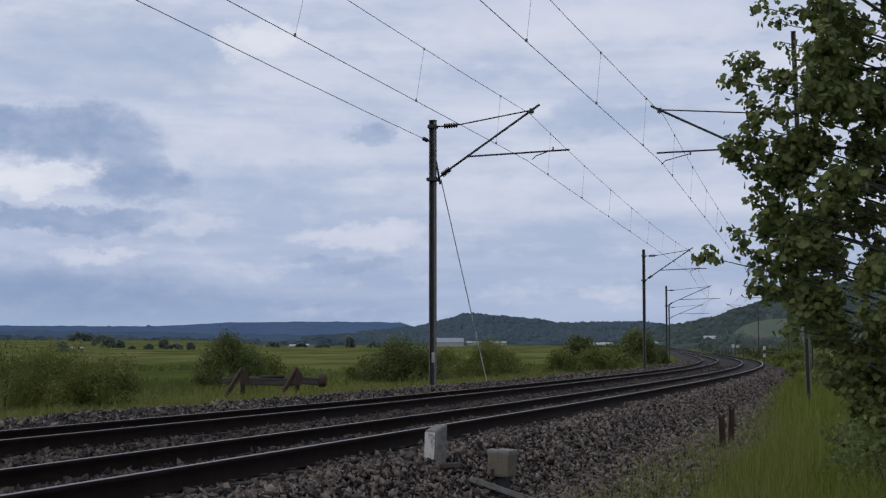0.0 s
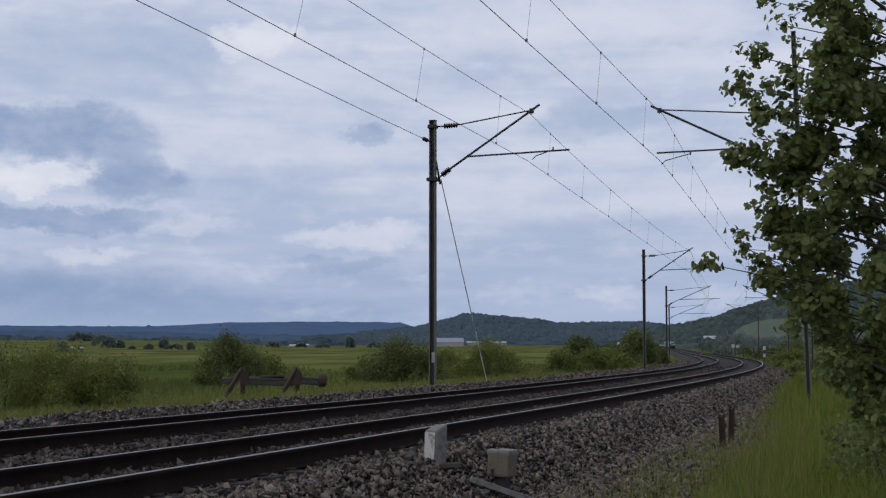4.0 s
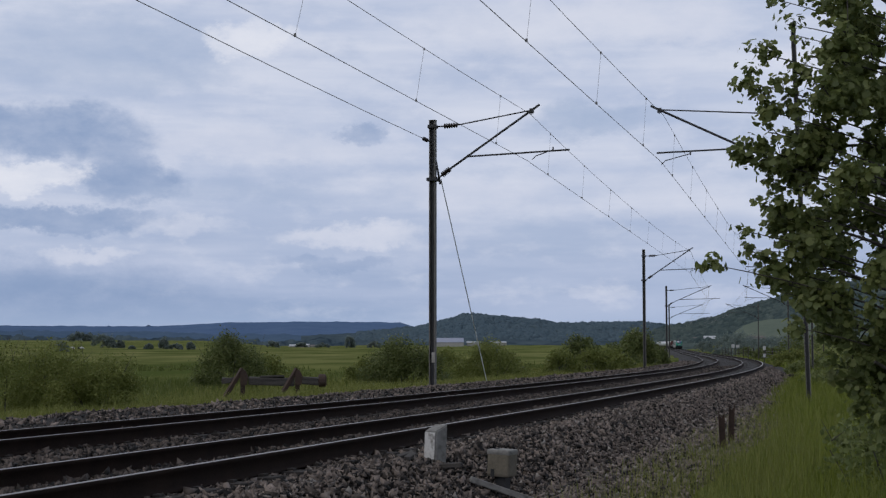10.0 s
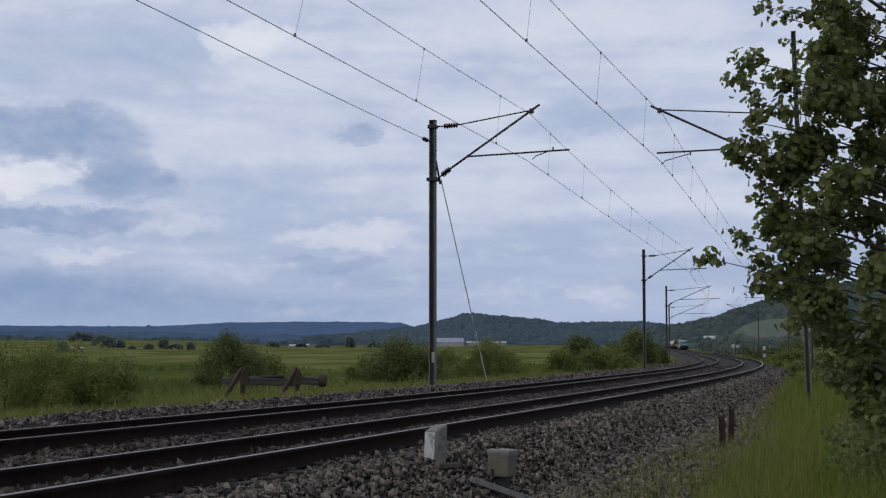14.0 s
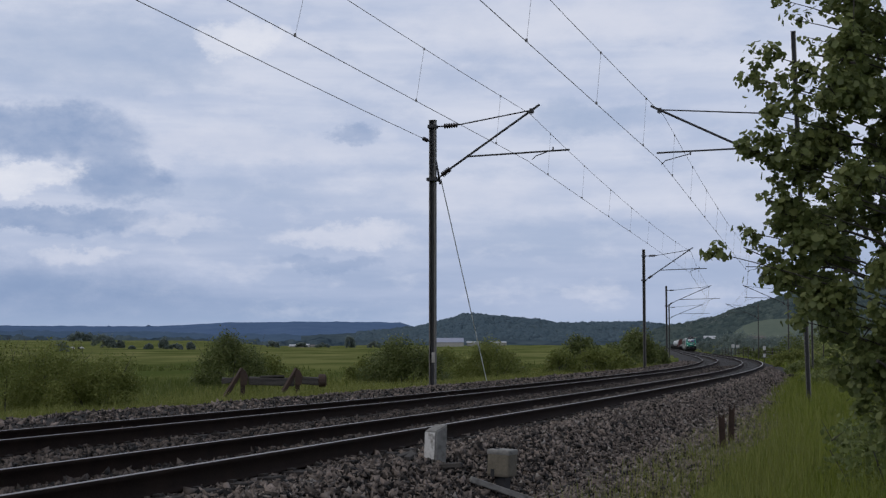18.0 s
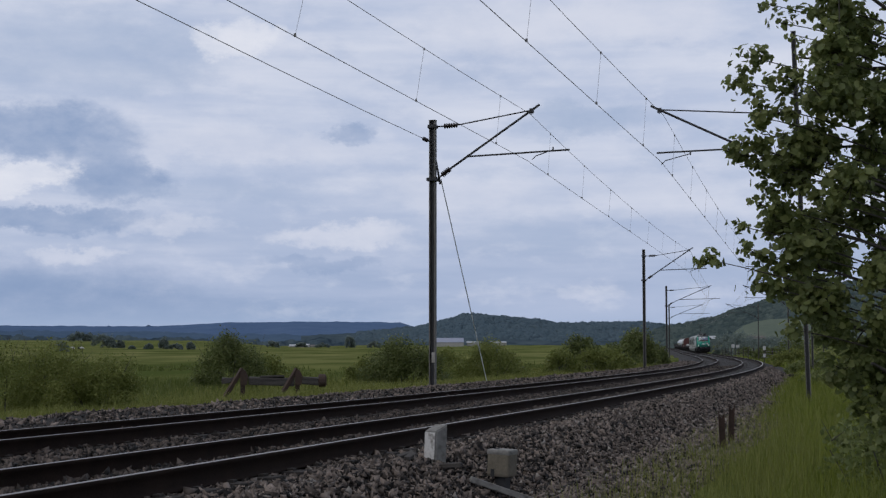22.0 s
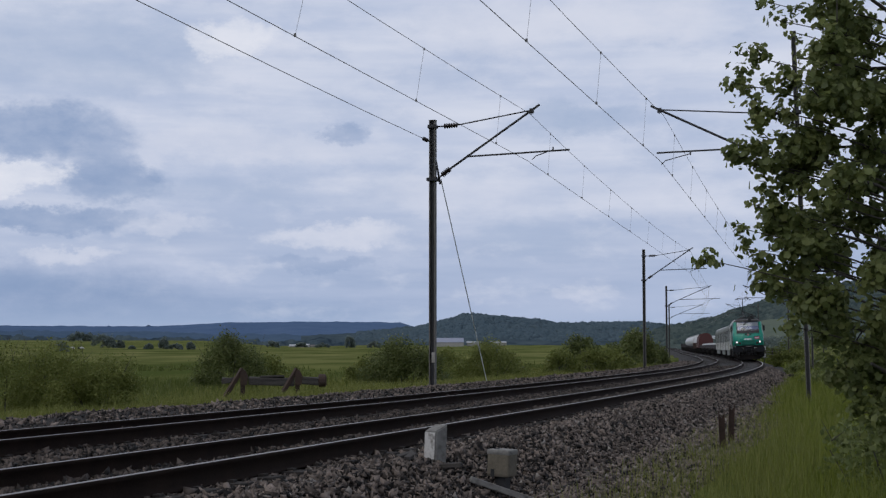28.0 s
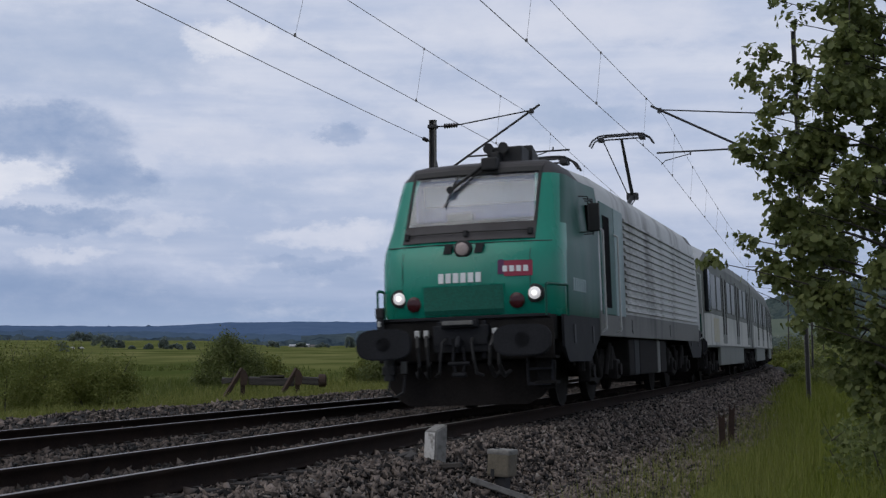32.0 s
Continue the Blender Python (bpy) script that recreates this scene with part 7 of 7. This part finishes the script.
# concrete box on a short foot
M_BOX = surface("warm_grey_concrete", (0.10, 0.086, 0.064), (0.19, 0.166, 0.128), 0.9, scale=7, fine=50, bump=0.35, stain=(0.13, 0.12, 0.098), stain_scale=5)
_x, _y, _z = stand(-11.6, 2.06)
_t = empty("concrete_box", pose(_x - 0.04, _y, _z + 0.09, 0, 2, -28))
_b = box(fresh(), -0.125, 0.125, -0.11, 0.11, 0.06, 0.33, 0.03)
part("housing", _b, M_BOX, _t)
# lid takes a paler concrete: light from above put into its colour
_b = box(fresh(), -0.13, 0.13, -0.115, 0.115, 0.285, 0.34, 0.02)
part("lid", _b, M_POST, _t, "concrete lid, paled as if lit from above")
part("foot", box(fresh(), -0.05, 0.07, -0.06, 0.06, -0.3, 0.07), M_DARKSTEEL, _t, "dark steel foot")
part("lifting_eye", rod(fresh(), (-0.05, -0.03, 0.338), (-0.05, -0.03, 0.346), 0.035, n=14), M_DARKSTEEL, _t)
# flat dark patch imitates a shaded notch
part("notch_shade_patch", box(fresh(), -0.075, -0.035, -0.114, -0.108, 0.06, 0.14), M_DARKSTEEL, _t)
tagged(_t, "small grey concrete cable box on a steel foot", "cable box")
# bar lying on the slope
_p = [Vector((0.272, 14.328, -0.337)), Vector((1.175, 14.531, -0.661))]
_b = fresh()
d = _p[1] - _p[0]
box(_b, -0.035, 0.035, -d.length / 2, d.length / 2, -0.03, 0.03, 0.008, Matrix.Translation((_p[0] + _p[1]) / 2) @ d.to_track_quat("Y", "Z").to_matrix().to_4x4())
tagged(part("concrete_strip", _b, M_POST), "pale concrete strip lying on the ballast slope", "concrete strip")
# scraps of timber beside the marker post
for _i, (_s, _o, _l, _a) in enumerate(((-12.35, 1.22, 0.32, 60), (-12.5, 1.32, 0.26, 75), (-12.2, 1.62, 0.34, -35))):
    _x, _y, _z = stand(_s, _o)
    _b = box(fresh(), -_l / 2, _l / 2, -0.03, 0.03, -0.01, 0.035, 0.008)
    tagged(part("timber_scrap", _b, M_OLDWOOD), "splintered grey timber scrap on the ballast", "timber scrap", "timber scraps by the post").matrix_basis = pose(_x, _y, _z + 0.03, 8, -6, _a)
# two cut-off steel posts
for _s, _o, _h, _lean in ((-2.35, 3.34, 0.60, -2), (-0.75, 3.32, 0.66, 2)):
    _x, _y, _z = stand(_s, _o)
    _t = empty("cut_post", pose(_x, _y, _z, 0, _lean, -10))
    for q in (-1, 1):
        part("flange", prism(fresh(), [(-0.045, -0.3), (0.045, -0.3), (0.045, _h - 0.02), (0.02, _h + (0.03 if q > 0 else -0.01)), (-0.045, _h)], "x", q * 0.045 - 0.006, q * 0.045 + 0.006), M_RUSTSTEEL, _t)
    part("web", prism(fresh(), [(-0.04, -0.3), (0.04, -0.3), (0.04, _h - 0.05), (0.0, _h - 0.11), (-0.04, _h - 0.04)], "y", -0.005, 0.005), M_RUSTSTEEL, _t)
    tagged(_t, "dark rusty cut-off steel post with a notched top", "steel post", "two cut-off posts in the grass")


# old buffer stop
def buffer_stop():
    x, y, z = spot(-0.1215, 41.0)
    z = -0.76
    t = empty("buffer_stop", pose(x, y, z, 0, 0, 6))
    for i, w in enumerate((-0.78, 0.78)):
        def bar(a, b, wide, tall):
            bm = fresh()
            d = Vector(b) - Vector(a)
            m = Matrix.Translation((Vector(a) + Vector(b)) / 2) @ d.to_track_quat("Z", "Y").to_matrix().to_4x4()
            box(bm, -wide / 2, wide / 2, -tall / 2, tall / 2, -d.length / 2, d.length / 2, 0.01, m)
            return bm
        part("upright_rail", bar((w, 0, -0.3), (w, 0, 1.12), 0.13, 0.14), M_RUSTSTEEL, t, "rusty upright rail")
        part("strut_rail", bar((w - 0.80, -0.7, -0.15), (w - 0.02, 0.0, 1.16), 0.09, 0.12), M_RUSTSTEEL, t, "rusty slanting strut")
        part("head_plate", prism(fresh(), [(w - 0.07, 0.70), (w + 0.11, 0.70), (w + 0.15, 0.94), (w + 0.07, 1.12), (w - 0.02, 1.17), (w - 0.07, 1.0)], "y", -0.17, 0.11), M_RUSTSTEEL, t, "dark rusty head plate")
    for a, b, z0, z1, tilt in ((-1.38, -0.98, 0.74, 0.90, 3), (-0.62, 0.70, 0.70, 0.92, -1), (-0.30, 0.40, 0.90, 0.97, 1), (0.90, 1.40, 0.70, 0.92, 0)):
        bm = box(fresh(), a, b, -0.15, 0.09, z0, z1, 0.03)
        for v in bm.verts:
            v.co.z += 0.025 * math.sin(9 * v.co.x + 5 * v.co.y) + math.tan(radians(tilt)) * (v.co.x - a)
        part("beam", bm, M_OLDWOOD, t, "cracked and broken grey timber")
    part("beam_band", lathe(fresh(), [(0.10, 0.0), (0.19, 0.02), (0.19, 0.20), (0.12, 0.24)], Matrix.Translation((1.38, -0.03, 0.82)) @ Matrix.Rotation(radians(90), 4, "Y"), 14), M_RUSTSTEEL, t, "round rusty end cap")
    tagged(t, "old rusty buffer stop with a timber beam in the grass", "buffer stop")


buffer_stop()

# wires that end on the first mast, and its stay
_m0 = on_line(13.5, -6.47, 7.03)
_t = empty("earth_wire", Matrix.Translation(_m0))
_inv = _t.matrix_basis.inverted()
_b = fresh()
_far = on_line(-45.0, -6.5, 7.9)
_end = Vector(_m0) + Vector((-0.05, -0.1, 0.0))
_w = [Vector(_far).lerp(_end, k / 10) - Vector((0, 0, 4 * (k / 10) * (1 - k / 10) * 0.28)) for k in range(11)]
cable(_b, _w, 0.0085)
part("wire", _b, M_WIRE, _t).matrix_parent_inverse = _inv
_dir = (_w[-2] - _w[-1]).normalized()
_b = lathe(fresh(), [(0.02, 0), (0.06, 0.05), (0.04, 0.1), (0.06, 0.15), (0.04, 0.2), (0.06, 0.25), (0.04, 0.3), (0.06, 0.35), (0.02, 0.42)], Matrix.Translation(_end + _dir * 0.35) @ _dir.to_track_quat("Z", "Y").to_matrix().to_4x4(), 12)
part("insulator", _b, M_CERAMIC, _t).matrix_parent_inverse = _inv
_b = rod(fresh(), _end, _end + _dir * 0.4, 0.018, n=6)
part("clamp_rod", _b, M_DARKSTEEL, _t).matrix_parent_inverse = _inv
tagged(_t, "single wire anchored to the mast by an insulator", "wire")
_a, _c = on_line(13.6, -6.25, 5.95), on_line(20.4, -6.6, -0.2)
_t = empty("stay_wire", Matrix.Translation(_c))
_inv = _t.matrix_basis.inverted()
part("cable", rod(fresh(), _a, _c, 0.016, n=6), M_WHITE, _t).matrix_parent_inverse = _inv
part("anchor", box(fresh(), -0.15, 0.15, -0.15, 0.15, -0.2, 0.12, 0.02), M_CONCRETE, _t)
tagged(_t, "slanting bright steel stay from mast to ground", "stay wire")


# signs and fence along the curve
def sign(bearing, d, plates, post_h, label):
    x, y, z = spot(bearing, d)
    t = empty("track_sign", pose(x, y, z))
    part("post", rod(fresh(), (0, 0, -0.3), (0, 0, post_h), 0.05, n=8), M_DARKSTEEL, t)
    for a, b, w, h in plates:
        part("plate", box(fresh(), a - w / 2, a + w / 2, -0.07, -0.05, b - h / 2, b + h / 2, 0.01), M_SIGNWHITE, t, "white enamel plate")
    tagged(t, label, "track sign")


sign(0.2262, 170, ((0, 1.9, 0.34, 0.5), (0, 1.0, 0.3, 0.45)), 2.2, "two white square plates on a dark post")
sign(0.2058, 232, ((-0.36, 2.2, 0.55, 0.55), (0.4, 2.15, 0.55, 0.5)), 2.2, "pair of white plates on one post by the curve")
_t = empty("wire_fence", track_pose(150, 5.2, -0.6))
_inv = _t.matrix_basis.inverted()
for _i in range(16):
    _p = on_line(150 + 13 * _i, 5.0, -0.7)
    _b = rod(fresh(), _p, _p + np.array([0, 0, 1.7 + 0.2 * (_i % 3)]), 0.08, n=6)
    part("fence_post", _b, M_OLDWOOD, _t).matrix_parent_inverse = _inv
_b = fresh()
for _i in range(15):
    for _h in (0.5, 0.95, 1.35):
        rod(_b, on_line(150 + 13 * _i, 5.0, _h - 0.6), on_line(163 + 13 * _i, 5.0, _h - 0.6), 0.012, n=4, caps=False)
part("fence_wire", _b, M_WIRE, _t).matrix_parent_inverse = _inv
tagged(_t, "old post and wire fence along the curve", "fence")
_x, _y, _z = stand(59.5, 2.6)
tagged(part("cable_trough", box(fresh(), -0.2, 0.9, -0.2, 0.2, -0.1, 0.22, 0.02), M_SLEEPER), "dark concrete cable trough lid beside the track", "cable trough").matrix_basis = pose(_x, _y, _z, 0, 0, -14)

# ---- buildings ----
M_PLASTER = surface("pale_wall_plaster", (0.26, 0.255, 0.24), (0.36, 0.355, 0.335), 0.9, scale=0.5, fine=5, bump=0.05)
M_TILE = surface("brown_roof_tiles", (0.085, 0.075, 0.07), (0.13, 0.115, 0.105), 0.9, scale=0.6, fine=6)
M_SLATE = surface("blue_grey_sheet_roof", (0.17, 0.19, 0.26), (0.24, 0.26, 0.33), 0.6, scale=0.3, fine=3, bump=0.05)
M_SHEETWHITE = surface("white_sheet_roof", (0.36, 0.37, 0.39), (0.46, 0.47, 0.49), 0.7, scale=0.3, fine=3, bump=0.05)


def house(bearing, d, w, dep, h, roof_h, roof, label, turn=0, lift=0.0, category="house", name="house"):
    x, y, z = spot(bearing, d)
    t = empty(name, pose(x, y, z + lift, 0, 0, turn))
    part("wall", box(fresh(), -w / 2, w / 2, -dep / 2, dep / 2, -2.0 - lift, h), M_PLASTER, t)
    part("roof", prism(fresh(), [(-dep / 2 - 0.3, h - 0.1), (dep / 2 + 0.3, h - 0.1), (0, h + roof_h)], "x", -w / 2 - 0.3, w / 2 + 0.3), roof, t)
    n = max(2, int(w / 3.5)) if d < 700 else 0
    for i in range(n):
        a = -w / 2 + (i + 0.5) * w / n
        part("window", box(fresh(), a - 0.5, a + 0.5, -dep / 2 - 0.04, -dep / 2 + 0.02, h * 0.35, h * 0.35 + 1.2), M_TINTGLASS, t)
    tagged(t, label, category)


house(-0.1035, 1000, 9, 9, 1.4, 0.9, M_SHEETWHITE, "distant low white farm building in the fields", 8, -0.4)
house(-0.0975, 990, 6, 7, 1.9, 0.8, M_SHEETWHITE, "distant small white barn in the fields", -6, -0.4)
house(-0.0935, 1010, 14, 9, 1.1, 0.8, M_TILE, "distant farm building with a brown roof", 4, -0.2)
house(0.003, 1250, 28, 60, 2.0, 4.0, M_SLATE, "large distant shed with a blue-grey sheet roof", 0, 1.5, "shed", "shed")
house(0.0215, 1260, 12, 14, 1.4, 1.2, M_SHEETWHITE, "distant low white shed beyond the field", 0, 1.5, "shed", "shed")
house(0.039, 1280, 14, 12, 1.0, 1.0, M_SHEETWHITE, "distant pale building beyond the field", 0, 1.5)
house(0.180, 980, 14, 8, 3.6, 1.8, M_TILE, "long pale house on the hill's foot", -8, 1.0)
house(0.188, 960, 8, 8, 3.6, 2.0, M_SHEETWHITE, "pale house on the hill's foot", 6, 1.0)
house(0.2205, 700, 8, 7, 2.6, 1.4, M_TILE, "pale house among the trees", 5, 0.5)


# grazing animals far off in the pasture
def sheep(bearing, d, material, label):
    x, y, z = spot(bearing, d)
    t = empty("sheep", pose(x, y, z, 0, 0, 70))
    m = Matrix.Translation((0, 0, 0.62)) @ Matrix.Diagonal((0.30, 0.55, 0.30, 1))
    b = fresh()
    bmesh.ops.create_icosphere(b, subdivisions=2, radius=1, matrix=m)
    part("body", b, material, t)
    b = fresh()
    bmesh.ops.create_icosphere(b, subdivisions=1, radius=1, matrix=Matrix.Translation((0, -0.68, 0.5)) @ Matrix.Diagonal((0.12, 0.2, 0.14, 1)))
    part("head", b, material, t)
    for a in (-0.14, 0.14):
        for c in (-0.3, 0.3):
            part("leg", rod(fresh(), (a, c, -0.05), (a, c, 0.5), 0.05, n=6), M_RUBBER, t)
    tagged(t, label, "sheep", "grazing animals in the pasture")


sheep(-0.2610, 350, M_SIGNWHITE, "small white sheep grazing far off in the pasture")
sheep(-0.2545, 352, M_SIGNWHITE, "small white sheep grazing far off in the pasture")
sheep(-0.2560, 356, M_RUBBER, "small dark sheep grazing far off in the pasture")


# a swift that crosses the sky
def build_swift():
    t = empty("bird")
    m = Matrix.Diagonal((0.085, 0.022, 0.020, 1))
    b = fresh()
    bmesh.ops.create_uvsphere(b, u_segments=14, v_segments=8, radius=1, matrix=m)
    part("body", b, M_RUBBER, t, "dark slim body", 60)
    for q in (-1, 1):
        part("wing", prism(fresh(), [(-0.045, q * 0.015), (-0.005, q * 0.10), (0.09, q * 0.20), (0.04, q * 0.10), (0.025, q * 0.015)], "z", 0.004, 0.010), M_RUBBER, t, "sickle-shaped dark wing")
    part("tail", prism(fresh(), [(0.07, -0.008), (0.13, -0.028), (0.105, 0.0), (0.13, 0.028), (0.07, 0.008)], "z", -0.002, 0.004), M_RUBBER, t, "short forked tail")
    return tagged(t, "small dark swift gliding across the cloudy sky", "bird")


BIRD = build_swift()


# ---- what moves ----
def motions():
    walk(clouds, [(0.0, pose(0, 0, 0)), (16.0, pose(0, 0, 0, 0, 0, 0.62)), (32.0, pose(0, 0, 0, 0, 0, 1.24))])
    for thing, u0, length in TRAIN:
        walk(thing, [(k * 0.5, vehicle_pose(k * 0.5, u0, length)) for k in range(65)])
    # the swift comes from far off, crosses and leaves
    walk(BIRD, [(t, pose(x, 45.0, z, tilt, -5, 0)) for t, x, z, tilt in ((0.0, 420.0, 26.0, 10), (20.0, 63.0, 13.0, 10), (23.0, 10.3, 10.6, 20), (23.5, 1.49, 10.0, 25), (24.0, -6.21, 9.25, 25), (24.1, -8.4, 8.6, 25), (24.3, -12.2, 7.6, 20), (25.0, -24.5, 6.8, 10), (32.0, -148.0, 14.0, 10))])
    # gusts lean the whole tree
    lean = ((0, -1.2), (1, -0.3), (2, -1.0), (3, -0.3), (5, -0.6), (6, -0.5), (7, -0.9), (8, 2.0), (9, 1.0), (10, 0.5), (11, 1.0), (12, 0.3), (13, -0.6), (14, -0.7), (15.5, 1.0), (16.5, 2.2), (17, 1.8), (18, 1.2), (19, 0.4),
            (20, 2.0), (21, -0.3), (22, -0.3), (23, -0.5), (24, -1.0), (24.5, -1.8), (25, 0.0), (25.5, 2.2), (26.5, 0.5), (27.5, 0.0), (28, -0.5), (28.5, -0.9), (29, -0.6), (30, 0.5), (30.5, -0.6), (31, -2.8), (31.5, 0.0), (32, 0.7))
    walk(NEAR_TREE, [(t, pose(4.05, 11.4, -0.75, 0, a, 0)) for t, a in lean])
    for bough, start, p, amount in BOUGHS:
        rows = []
        for k in range(65):
            t = k * 0.5
            a = amount * (0.6 * math.sin(2.3 * t + p[0]) + 0.45 * math.sin(1.07 * t + p[1]) + 0.25 * math.sin(4.1 * t + p[2]))
            b = amount * (0.5 * math.sin(1.9 * t + p[3]) + 0.4 * math.sin(0.8 * t + p[2]))
            rows.append((t, pose(start.x, start.y, start.z, b * 0.5, a, b)))
        walk(bough, rows)


motions()
